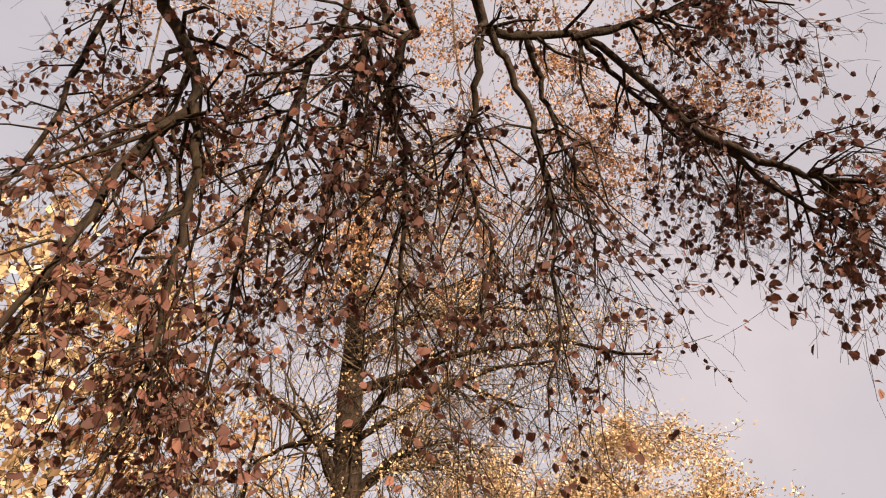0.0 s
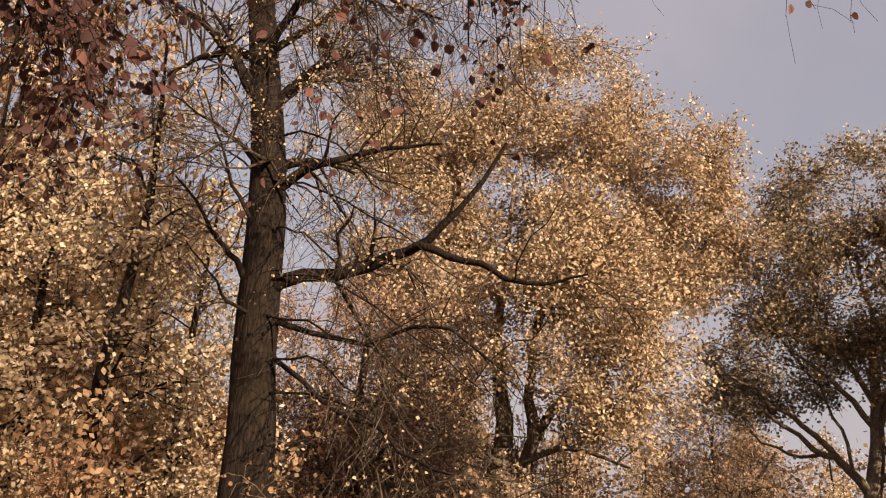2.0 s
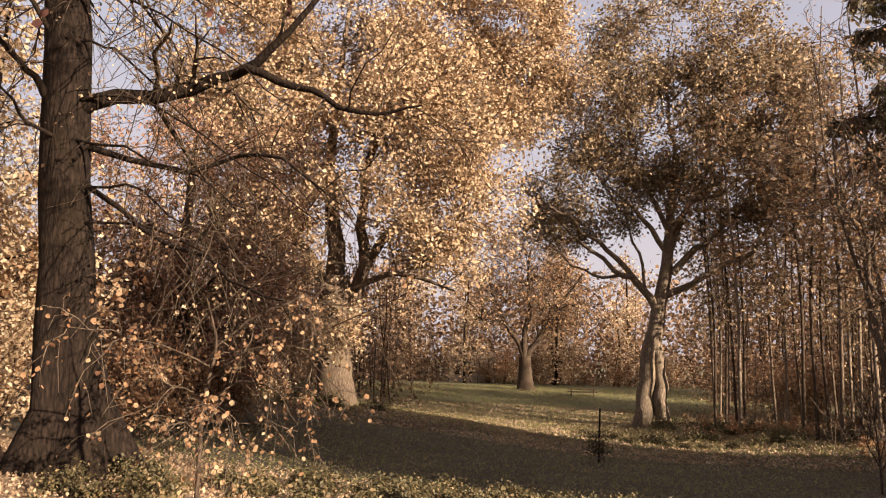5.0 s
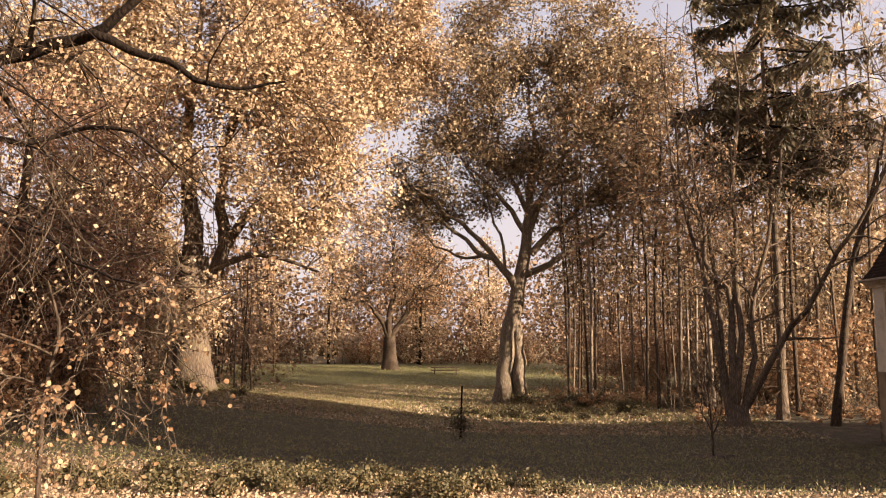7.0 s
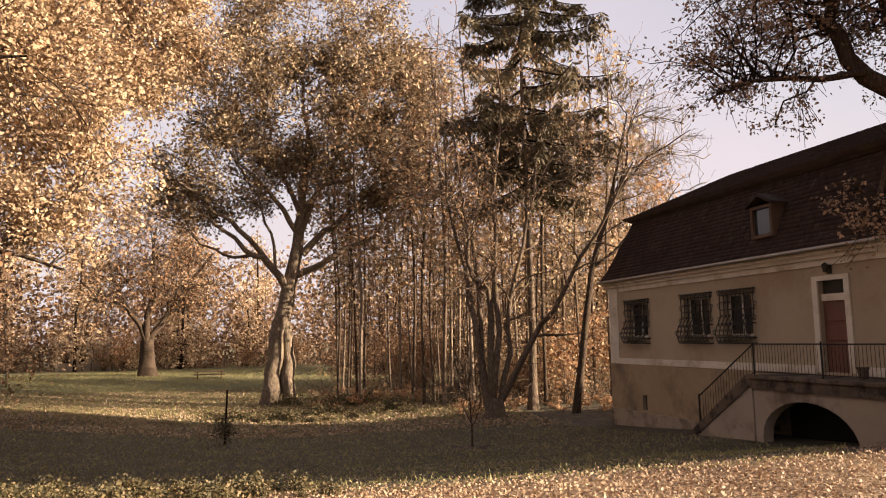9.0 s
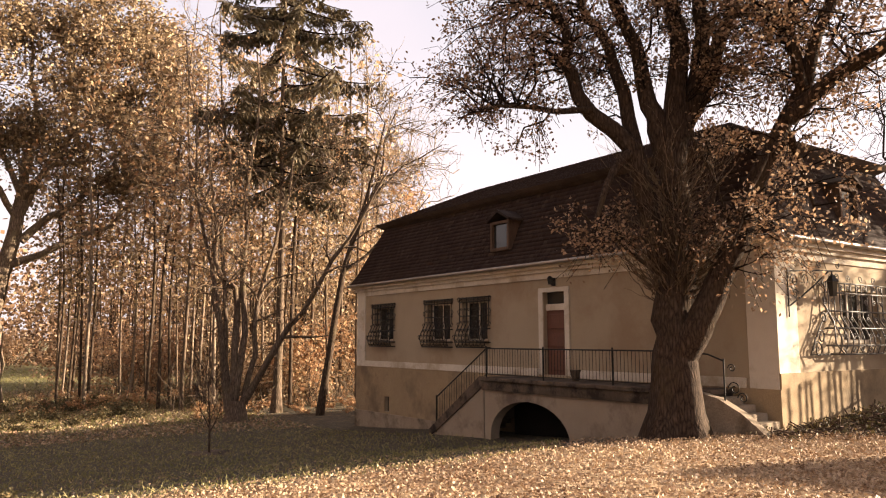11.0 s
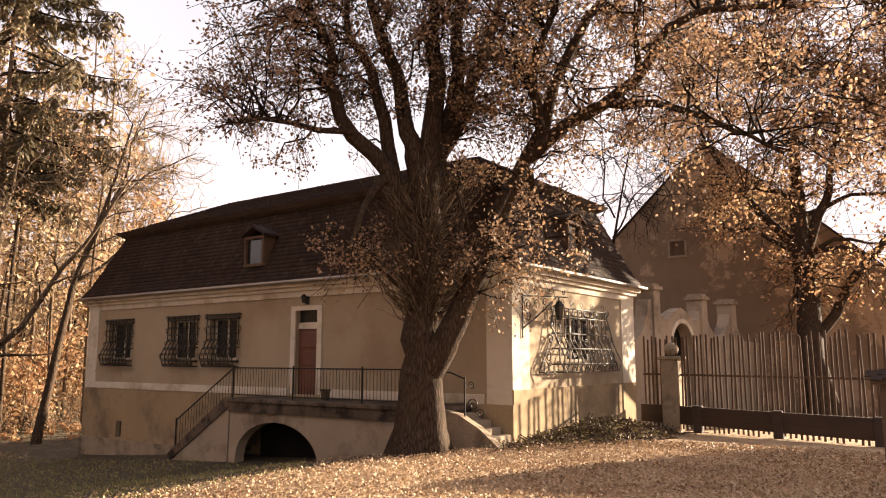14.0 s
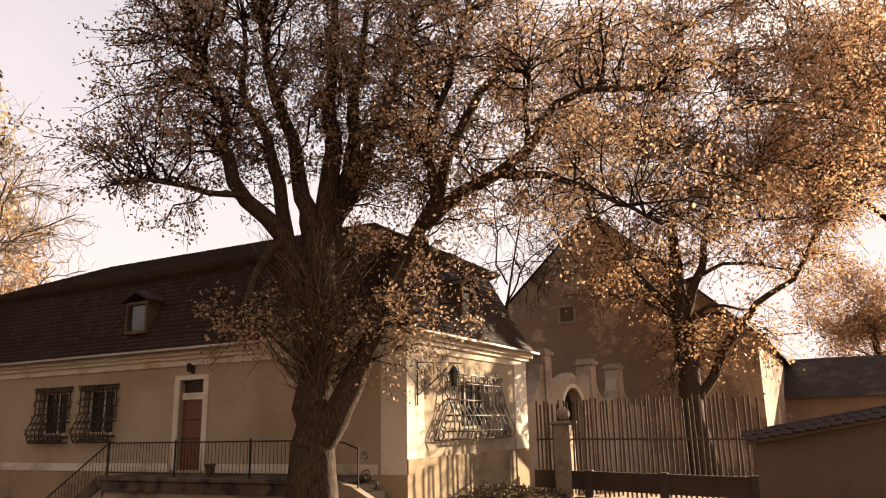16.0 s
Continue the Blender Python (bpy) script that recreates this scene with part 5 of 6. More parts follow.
        tagged(part("stem_mass", raw_mesh("stem_mass", V, Q, MIDBARK if near else BARK, True), BARK, w), kind="stuff")
        tagged(w, label, "woods", kind="stuff")


build_trees()
far_wood()
spruce()
overhang()
wood()


# ---- the house ----
HX, HY0, HY1, HX1 = 16.5, 9.76, 30.0, 24.65      # long front, near corner, far corner, far side
EAVE, BREAK, RIDGE = 4.03, 6.67, 8.4


def wall_mesh(place, u0, u1, z0, z1, depth, holes):
    """A wall of one piece with openings cut through. place(u, v, z) sets a corner, v running into the wall."""
    us = sorted({u0, u1, *[h[0] for h in holes], *[h[1] for h in holes]})
    zs = sorted({z0, z1, *[h[2] for h in holes], *[h[3] for h in holes]})
    bm = bmesh.new()
    vert = {}

    def v(i, j, d):
        if (i, j, d) not in vert:
            vert[i, j, d] = bm.verts.new(place(us[i], d * depth, zs[j]))
        return vert[i, j, d]

    def solid(i, j):
        if not (0 <= i < len(us) - 1 and 0 <= j < len(zs) - 1):
            return False
        a, c = (us[i] + us[i + 1]) / 2, (zs[j] + zs[j + 1]) / 2
        return not any(h[0] < a < h[1] and h[2] < c < h[3] for h in holes)
    for i in range(len(us) - 1):
        for j in range(len(zs) - 1):
            if not solid(i, j):
                continue
            for d in (0, 1):
                bm.faces.new((v(i, j, d), v(i + 1, j, d), v(i + 1, j + 1, d), v(i, j + 1, d)))
            for di, dj, p, q in ((-1, 0, (0, 0), (0, 1)), (1, 0, (1, 0), (1, 1)), (0, -1, (0, 0), (1, 0)), (0, 1, (0, 1), (1, 1))):
                if not solid(i + di, j + dj):
                    bm.faces.new((v(i + p[0], j + p[1], 0), v(i + q[0], j + q[1], 0), v(i + q[0], j + q[1], 1), v(i + p[0], j + p[1], 1)))
    return bm


def build_house():
    house = new("house")
    house.location = (HX, HY0, -0.6)
    inv = Matrix.Translation((-HX, -HY0, 0.6))

    def hp(name, bm, mat, parent=None, label=""):
        if isinstance(bm, bmesh.types.BMesh):
            bm.transform(inv)
        return part(name, bm, mat, parent or house, label)

    long_holes = [(26.95, 28.45, 1.55, 2.98), (22.85, 24.3, 1.55, 2.98), (20.6, 22.0, 1.55, 2.98), (16.72, 17.7, 0.48, 3.1), (27.2, 27.55, -1.42, -0.8)]
    hp("wall", wall_mesh(lambda u, v, z: (HX + v, u, z), HY0, HY1, -3.0, 4.0, 0.45, long_holes), STUCCO)
    hp("wall", wall_mesh(lambda u, v, z: (u, HY0 + v, z), HX + 0.45, HX1, -1.6, 4.0, 0.45, [(19.6, 21.6, 1.5, 2.85)]), STUCCO)
    hp("wall", boxes((HX1 - 0.45, HX1, HY0 + 0.45, HY1, -3, 4.0)), STUCCO)
    hp("wall", boxes((HX + 0.45, HX1 - 0.45, HY1 - 0.45, HY1, -3, 4.0)), STUCCO)
    # socle below the band, one hand thick
    hp("socle", wall_mesh(lambda u, v, z: (HX - 0.05 + v, u, z), HY0 - 0.05, HY1 + 0.05, -3.0, 0.43, 0.048, [(27.2, 27.55, -1.42, -0.8)]), SOCLE)
    hp("socle", boxes((HX - 0.002, HX1 + 0.05, HY0 - 0.05, HY0 - 0.002, -1.8, 0.8)), SOCLE)
    hp("plinth", boxes((HX - 0.09, HX - 0.05, 21.9, HY1 + 0.09, -3.0, -1.5)), STONE)
    hp("string_course", boxes((HX - 0.07, HX - 0.002, 17.95, 29.3, 0.43, 0.67), (HX - 0.07, HX - 0.002, 10.6, 16.5, 0.43, 0.67)), WHITE)
    # corner pilasters and frieze
    for y0, y1 in ((HY0 - 0.001, 10.5), (29.3, HY1 + 0.04)):
        hp("pilaster", boxes((HX - 0.04, HX - 0.001, y0, y1, 0.43, 3.53)), WHITE)
    for x0, x1 in ((HX - 0.04, HX + 0.85), (23.6, HX1 + 0.04)):
        hp("pilaster", boxes((x0, x1, HY0 - 0.04, HY0 - 0.001, 0.8, 3.53)), WHITE)
    for i, (z0, z1, o) in enumerate(((3.53, 3.72, 0.05), (3.72, 3.84, 0.14), (3.84, 3.98, 0.25))):
        hp("cornice", boxes((HX - o, HX - 0.001, HY0 - o, HY1 + o, z0, z1), (HX - 0.001, HX1 + o, HY0 - o, HY0 - 0.001, z0, z1)), WHITE)
    # mansard roof: steep lower slopes, a ledge, a low hipped top
    def frustum(o0, z0, o1, z1, name, mat):
        bm = bmesh.new()
        def ring(o, z):
            return [bm.verts.new(p) for p in ((HX - o, HY0 - o, z), (HX1 + o, HY0 - o, z), (HX1 + o, HY1 + o, z), (HX - o, HY1 + o, z))]
        a, b = ring(o0, z0), ring(o1, z1)
        for i in range(4):
            j = (i + 1) % 4
            bm.faces.new((a[i], a[j], b[j], b[i]))
        bm.faces.new(a[::-1])
        bm.faces.new(b)
        return hp(name, bm, mat)
    frustum(0.36, 3.98, 0.05, 4.5, "roof_skirt", TILE)
    frustum(0.05, 4.5, -0.85, 6.6, "roof_slope", TILE)
    frustum(-0.79, 6.601, -0.66, 6.69, "roof_ledge", LEDGE)
    frustum(-0.63, 6.691, -0.5, 6.82, "roof_ledge", LEDGE)
    bm = bmesh.new()
    o, xm = -0.63, (HX + HX1) / 2
    a = [bm.verts.new(p) for p in ((HX - o, HY0 - o, 6.823), (HX1 + o, HY0 - o, 6.823), (HX1 + o, HY1 + o, 6.823), (HX - o, HY1 + o, 6.823))]
    r0, r1 = bm.verts.new((xm, HY0 + 3.6, RIDGE)), bm.verts.new((xm, HY1 - 3.6, RIDGE))
    for f in ((a[0], a[1], r0), (a[1], a[2], r1, r0), (a[2], a[3], r1), (a[3], a[0], r0, r1), a[::-1]):
        bm.faces.new(f)
    hp("roof_top", bm, TILE)
    # courses of plain tiles, each one slightly raised and askew
    def tiled(a, b, c, d, name, course=0.165, width=0.17):
        rng = np.random.default_rng(len(name))
        a, b, c, d = (np.array(p, float) for p in (a, b, c, d))
        n_v = int(np.linalg.norm(d - a) / course)
        n_u = int(np.linalg.norm(b - a) / width)
        nrm = unit(np.cross(b - a, d - a))
        u, w = np.meshgrid(np.arange(n_u), np.arange(n_v), indexing="ij")
        off = (w % 2) * 0.5
        def at(uu, ww):
            uu, ww = np.clip(uu / n_u, 0, 1)[..., None], (ww / n_v)[..., None]
            return (a * (1 - uu) + b * uu) * (1 - ww) + (d * (1 - uu) + c * uu) * ww
        lift = nrm * (0.022 + rng.uniform(-0.005, 0.008, u.shape + (1,)))
        low = nrm * 0.006
        g = 0.04
        q = [at(u - off + g, w * 1.0) + lift, at(u - off + 1 - g, w * 1.0) + lift * rng.uniform(0.85, 1.15, u.shape + (1,)), at(u - off + 1 - g, w + 1.05) + low, at(u - off + g, w + 1.05) + low,
             at(u - off + g, w * 1.0), at(u - off + 1 - g, w * 1.0)]
        V = np.stack(q, 2).reshape(-1, 3) - np.array([HX, HY0, -0.6])
        k = np.arange(n_u * n_v)[:, None] * 6
        Q = np.concatenate([k + np.array([[0, 1, 2, 3]]), k + np.array([[4, 5, 1, 0]])])
        tagged(hp(name, raw_mesh(name, V, Q, TILES), TILES), kind="stuff")
    oe, ob = 0.05, -0.85
    tiled((HX - oe, HY1 + oe, 4.5), (HX - oe, HY0 - oe, 4.5), (HX - ob, HY0 - ob, 6.6), (HX - ob, HY1 + ob, 6.6), "tile_cover")
    tiled((HX - oe, HY0 - oe, 4.5), (HX1 + oe, HY0 - oe, 4.5), (HX1 + ob, HY0 - ob, 6.6), (HX - ob, HY0 - ob, 6.6), "tile_cover")
    tiled((HX - 0.36, HY1 + 0.36, 3.98), (HX - 0.36, HY0 - 0.36, 3.98), (HX - oe, HY0 - oe, 4.5), (HX - oe, HY1 + oe, 4.5), "tile_cover")
    tiled((HX - 0.36, HY0 - 0.36, 3.98), (HX1 + 0.36, HY0 - 0.36, 3.98), (HX1 + oe, HY0 - oe, 4.5), (HX - oe, HY0 - oe, 4.5), "tile_cover")
    tiled((HX + 0.63, HY1 - 0.63, 6.823), (HX + 0.63, HY0 + 0.63, 6.823), (xm, HY0 + 3.6, RIDGE), (xm, HY1 - 3.6, RIDGE), "tile_cover")
    pairs = []
    rod(pairs, [(HX - 0.38 - HX, HY0 - 0.4 - HY0, 4.6), (HX - 0.38 - HX, HY1 + 0.4 - HY0, 4.6)], 0.06, 8)
    rod(pairs, [(-0.38, -0.4, 4.6), (HX1 + 0.4 - HX, -0.4, 4.6)], 0.06, 8)
    hp("gutter", raw_mesh("gutter", *join_arrays(*pairs), ZINC), ZINC)

    # windows
    def window_long(y0, y1, z0, z1):
        ym = (y0 + y1) / 2
        w = hp("window", wall_mesh(lambda u, v, z: (HX + 0.2 + v, u, z), y0, y1, z0, z1, 0.06, [(y0 + 0.07, ym - 0.035, z0 + 0.07, z1 - 0.07), (ym + 0.035, y1 - 0.07, z0 + 0.07, z1 - 0.07)]), WHITE)
        hp("pane", boxes((HX + 0.24, HX + 0.25, y0, y1, z0, z1)), GLASS, w)
        hp("sill", boxes((HX - 0.06, HX - 0.001, y0 - 0.1, y1 + 0.1, z0 - 0.1, z0)), STONE, w)
        # near-black sheet in place of the unlit room
        hp("backing", boxes((HX + 0.5, HX + 0.55, y0 - 0.3, y1 + 0.3, z0 - 0.3, z1 + 0.3)), UNLIT, w)
        return w

    def grille(window, y0, y1, z0, z1, out=0.32):
        """A belly grille: upright bars that bow out below, cross bars and scrolls."""
        pairs = []
        n = 9
        h = z1 - z0
        prof = lambda s: 0.07 + out * math.sin(math.pi * 0.78 * max(0.0, (0.48 - s) / 0.48)) ** 1.2
        heights = [1, 0.8, 0.6, 0.48, 0.4, 0.32, 0.24, 0.16, 0.08, 0.0]
        for i in range(n):
            y = y0 + (y1 - y0) * i / (n - 1)
            rod(pairs, [(-prof(s), y - HY0, z0 + s * h + 0.6) for s in heights] + [(-0.02, y - HY0, z0 + 0.6)], 0.018, 5)
        for s in (0.98, 0.9, 0.62, 0.36, 0.1, 0.0):
            rod(pairs, [(-0.01, y0 - HY0, z0 + s * h + 0.6), (-prof(s), y0 - HY0, z0 + s * h + 0.6), (-prof(s), y1 - HY0, z0 + s * h + 0.6), (-0.01, y1 - HY0, z0 + s * h + 0.6)], 0.022, 5)
        for s in (0.94, 0.03, 0.13, 0.23, 0.33, 0.5, 0.75):
            for i in range(n - 1):
                y = y0 + (y1 - y0) * (i + 0.5) / (n - 1)
                c = (-prof(s), y - HY0, z0 + s * h + 0.6)
                rr = 0.055
                rod(pairs, [(c[0], c[1] + rr * math.cos(q) * (1 - q / 14), c[2] + rr * math.sin(q) * (1 - q / 14)) for q in np.linspace(0, 7.5, 11)], 0.013, 4)
        for y in (y0, y1):
            for s in (0.95, 0.7, 0.45, 0.2):
                sg = -1 if y == y0 else 1
                rod(pairs, [(-prof(s), y - HY0 + sg * (0.06 + 0.07 * math.cos(q) * (1 - q / 12)), z0 + s * h + 0.6 + 0.08 * math.sin(q)) for q in np.linspace(0, 6, 10)], 0.016, 4)
        return hp("grille", raw_mesh("grille", *join_arrays(*pairs), IRON), IRON, window, "black wrought-iron belly grille with scrolls")

    for y0, y1, z0, z1 in long_holes[:3]:
        w = window_long(y0, y1, z0, z1)
        grille(w, y0 - 0.16, y1 + 0.16, z0 - 0.24, z1 + 0.16, 0.24)
    w = hp("cellar_window", boxes((HX + 0.12, HX + 0.16, 27.2, 27.22, -1.42, -0.8), (HX + 0.12, HX + 0.16, 27.365, 27.385, -1.42, -0.8), (HX + 0.12, HX + 0.16, 27.53, 27.55, -1.42, -0.8)), IRON)
    # near-black sheet in place of the unlit cellar
    hp("backing", boxes((HX + 0.3, HX + 0.34, 27.1, 27.65, -1.5, -0.7)), UNLIT, w)
    # window of the sunlit end
    x0, x1, z0, z1 = 19.6, 21.6, 1.5, 2.85
    Y = HY0
    w = hp("window", wall_mesh(lambda u, v, z: (u, Y + 0.2 + v, z), x0, x1, z0, z1, 0.06, [(x0 + 0.08 + i * 0.64, x0 + 0.64 + i * 0.64, z0 + 0.08, z1 - 0.08) for i in range(3)]), WHITE)
    hp("pane", boxes((x0, x1, Y + 0.24, Y + 0.25, z0, z1)), GLASS, w)
    # near-black sheet, the darkness of the room behind the pane
    hp("backing", boxes((x0 - 0.3, x1 + 0.3, Y + 0.5, Y + 0.55, z0 - 0.3, z1 + 0.3)), UNLIT, w)
    # the door
    door = hp("door", boxes((HX + 0.15, HX + 0.21, 16.72, 17.7, 0.48, 2.52)), DOORWOOD, None, "red-brown wooden door")
    hp("panel", boxes(*[(HX + 0.12, HX + 0.149, 16.84, 17.58, a, b) for a, b in ((0.62, 1.25), (1.38, 1.8), (1.93, 2.4))], bevel=0.012), DOORWOOD, door)
    hp("transom", boxes((HX + 0.1, HX + 0.2, 16.72, 17.7, 2.52, 2.72)), WHITE, door)
    hp("transom_pane", boxes((HX + 0.18, HX + 0.2, 16.72, 17.7, 2.72, 3.1)), GLASS, door)
    hp("surround", boxes((HX - 0.05, HX - 0.001, 17.7, 17.9, 0.48, 3.24), (HX - 0.05, HX - 0.001, 16.52, 16.72, 0.48, 3.24), (HX - 0.05, HX - 0.001, 16.72, 17.7, 3.1, 3.24)), WHITE, door)
    # dormers
    def dormer(c, side):
        bm = bmesh.new()
        w = 0.5
        z0, z1 = 4.66, 5.7
        def m(u, v, z):
            return (c[0] + v, c[1] + u, z) if side == "long" else (c[0] + u, c[1] + v, z)
        d = hp("dormer", boxes(*[tuple(sorted((m(a, v0, 0)[0], m(b, v1, 0)[0]))) + tuple(sorted((m(a, v0, 0)[1], m(b, v1, 0)[1]))) + (p, q) for a, b, v0, v1, p, q in
                                 ((-w, -w + 0.1, -0.12, 0.7, z0, z1), (w - 0.1, w, -0.12, 0.7, z0, z1), (-w + 0.1, w - 0.1, -0.12, 0.7, z0, z0 + 0.1), (-w + 0.1, w - 0.1, -0.12, 0.7, z1 - 0.1, z1))]), FENCEWOOD)
        bm = bmesh.new()
        prism(bm, [m(-w - 0.1, -0.22, z1 - 0.02), m(0, -0.22, z1 + 0.3), m(w + 0.1, -0.22, z1 - 0.02), m(w + 0.1, -0.22, z1 + 0.06), m(0, -0.22, z1 + 0.4), m(-w - 0.1, -0.22, z1 + 0.06)], Vector(m(0, 1.0, 0)) - Vector(m(0, 0, 0)))
        hp("roof", bm, TILE, d)
        q = [m(-w + 0.1, -0.02, 0), m(w - 0.1, 0.0, 0)]
        hp("pane", boxes((min(q[0][0], q[1][0]), max(q[0][0], q[1][0]), min(q[0][1], q[1][1]), max(q[0][1], q[1][1]), z0 + 0.1, z1 - 0.1)), GLASS, d)
    dormer((16.5, 19.75), "long")
    dormer((20.3, 9.85), "short")
    tagged(house, "ochre-plastered baroque house with a dark mansard roof", "house")


def build_stair():
    """The stair terrace before the door: platform on an arch, steps at both ends, iron railing."""
    st = new("stair_terrace")
    st.location = (15.0, 15.0, -1.4)
    inv = Matrix.Translation((-15.0, -15.0, 1.4))

    def sp(name, bm, mat, parent=None, label=""):
        bm.transform(inv)
        return part(name, bm, mat, parent or st, label)

    XA, XB, F = 15.0, 16.44, 0.40
    # face with an arch cut through
    bm = bmesh.new()
    cy, r = 16.85, 1.75
    pts = [(XA, 18.9, -2.4), (XA, 18.9, 0.0), (XA, 11.0, 0.0), (XA, 11.0, -1.6)] + [(XA, cy - r, -1.9)]
    pts += [(XA, cy - r * math.cos(q), -1.35 + 1.1 * math.sin(q)) for q in np.linspace(0, math.pi, 15)] + [(XA, cy + r, -2.4)]
    prism(bm, pts, (0.35, 0, 0))
    sp("arch_wall", bm, PALEPLASTER)
    # near-black slab: the shade under the vault, put in as colour
    sp("vault_shade", boxes((16.2, 16.42, 14.8, 18.85, -2.4, -0.05)), UNLIT)
    sp("platform", boxes((XA - 0.08, XB, 10.95, 18.95, 0.002, F - 0.12)), DARKSTONE)
    sp("coping", boxes((XA - 0.14, XB, 10.9, 19.0, F - 0.12, F), bevel=0.02), DARKSTONE)
    for i in range(10):
        z = F - 0.18 * (i + 1)
        y = 19.0 + 0.28 * i
        sp("step", boxes((XA + 0.06, XB - 0.02, y, y + 0.29, z - 1.2, z), bevel=0.01), DARKSTONE)
    bm = bmesh.new()
    prism(bm, [(XA, 18.96, F), (XA, 19.1, F), (XA, 21.95, -1.55), (XA, 21.95, -2.4), (XA, 18.96, -2.4)], (0.06, 0, 0))
    sp("string_wall", bm, PALEPLASTER)
    bm = bmesh.new()
    prism(bm, [(XA - 0.05, 18.96, F - 0.3), (XA - 0.05, 18.96, F), (XA - 0.05, 19.1, F + 0.03), (XA - 0.05, 22.0, -1.52), (XA - 0.05, 22.0, -1.8)], (0.048, 0, 0))
    sp("stringer", bm, DARKSTONE)
    # curved steps at the near end
    for i in range(5):
        z = F - 0.17 * (i + 1)
        y = 10.9 - 0.3 * i
        sp("step", boxes((XA + 0.1, XB - 0.1, y - 0.3, y - 0.004, -1.2, z), bevel=0.012), STONE)
    bm = bmesh.new()
    prof = [(10.9, F), (10.3, F - 0.12), (9.7, F - 0.42), (9.3, F - 0.72), (9.0, F - 0.95), (9.0, -1.2), (10.9, -1.2)]
    prism(bm, [(XA - 0.16, y, z) for y, z in prof], (0.24, 0, 0))
    sp("cheek_wall", bm, STONE)
    tagged(st, "stone stair terrace on a dark arch before the house door", "stair")

    pot = new("flower_pot")
    pot.location = (15.75, 15.6, F)
    bm = bmesh.new()
    bmesh.ops.create_cone(bm, cap_ends=True, segments=16, radius1=0.1, radius2=0.14, depth=0.26)
    bm.transform(Matrix.Translation((0, 0, 0.13)))
    part("body", bm, DARKSTONE, pot)
    bm = bmesh.new()
    bmesh.ops.create_cone(bm, cap_ends=True, segments=16, radius1=0.16, radius2=0.16, depth=0.05)
    bm.transform(Matrix.Translation((0, 0, 0.285)))
    part("rim", bm, DARKSTONE, pot)
    tagged(pot, "small dark empty flower pot on the terrace beside the door", "pot")

    rail = new("terrace_railing")
    rail.location = (15.0, 15.0, F)
    def rp(name, pts, r, k=6):
        v, q = tube_arrays([np.array(pts) - np.array([15.0, 15.0, F])], [[r] * len(pts)], k)
        part(name, raw_mesh(name, v, q, IRON), IRON, rail)
    X = XA
    top = 1.31
    rp("handrail", [(X, 18.8, top), (X, 11.2, top), (X, 10.6, top - 0.06), (X, 10.2, top - 0.2)], 0.022)
    rp("bottom_rail", [(X, 18.8, F + 0.1), (X, 11.2, F + 0.1)], 0.014)
    rp("handrail", [(X, 18.8, top), (X, 21.6, -0.4)], 0.022)
    rp("bottom_rail", [(X, 18.8, F + 0.1), (X, 21.6, -1.42)], 0.014)
    for y in (18.8, 16.15, 13.5, 11.2):
        rp("post", [(X, y, F), (X, y, top + 0.07)], 0.026)
    rp("post", [(X, 21.6, -1.6), (X, 21.6, -0.33)], 0.026)
    rp("post", [(X, 10.2, F - 0.5), (X, 10.2, top - 0.15)], 0.022)
    n = 62
    for i in range(n):
        y = 11.2 + (18.8 - 11.2) * (i + 0.5) / n
        rp("baluster", [(X, y, F + 0.1), (X, y, top)], 0.009, 4)
    for i in range(20):
        f = (i + 0.5) / 20
        y = 18.8 + 2.8 * f
        rp("baluster", [(X, y, F + 0.1 - 1.92 * f + 0.0), (X, y, top - 1.71 * f)], 0.009, 4)
    for cz, cy2, rr in ((F + 0.1, 9.95, 0.16), (F + 0.55, 10.0, 0.1), (F - 0.1, 9.75, 0.13)):
        rp("scroll", [(X, cy2 + rr * math.cos(q) * (1 - q / 11), cz + rr * math.sin(q) * (1 - q / 11)) for q in np.linspace(0, 8.5, 18)], 0.014, 5)
    tagged(rail, "black iron railing with thin balusters along the terrace", "railing")


def build_gable():
    """The tall stuccoed barn gable behind, with attic openings."""
    b = new("gable_building")
    b.location = (38, 11, -0.8)
    inv = Matrix.Translation((-38, -11, 0.8))
    X = 38.0
    yl, yr, ya = 18.6, 3.2, 10.85
    ze, za = 5.5, 12.7
    bm = bmesh.new()
    prism(bm, [(X, yl, -1.6), (X, yr, -1.6), (X, yr, ze), (X, ya, za), (X, yl, ze)], (24, 0, 0))
    bm.transform(inv)
    part("wall", bm, GABLE, b)
    bm = bmesh.new()
    for y in (yr, yl):
        s = -1 if y == yr else 1
        prism(bm, [(X - 0.08, y + s * 0.4, ze - 0.34), (X - 0.08, ya, za + 0.01), (X - 0.08, ya, za + 0.12), (X - 0.08, y + s * 0.4, ze - 0.23)], (24.3, 0, 0))
    bm.transform(inv)
    part("roof", bm, TILE, b)
    for y, z, w, h in ((12.45, 7.25, 0.75, 0.75), (10.2, 10.1, 0.7, 0.7)):
        bm = boxes((X - 0.05, X - 0.002, y - w / 2 - 0.12, y + w / 2 + 0.12, z - h / 2 - 0.12, z - h / 2), (X - 0.05, X - 0.002, y - w / 2 - 0.12, y + w / 2 + 0.12, z + h / 2, z + h / 2 + 0.12),
                   (X - 0.05, X - 0.002, y - w / 2 - 0.12, y - w / 2, z - h / 2, z + h / 2), (X - 0.05, X - 0.002, y + w / 2, y + w / 2 + 0.12, z - h / 2, z + h / 2))
        bm.transform(inv)
        wnd = part("window", bm, STONE, b)
        bm = boxes((X - 0.012, X - 0.004, y - w / 2, y + w / 2, z - h / 2, z + h / 2))
        bm.transform(inv)
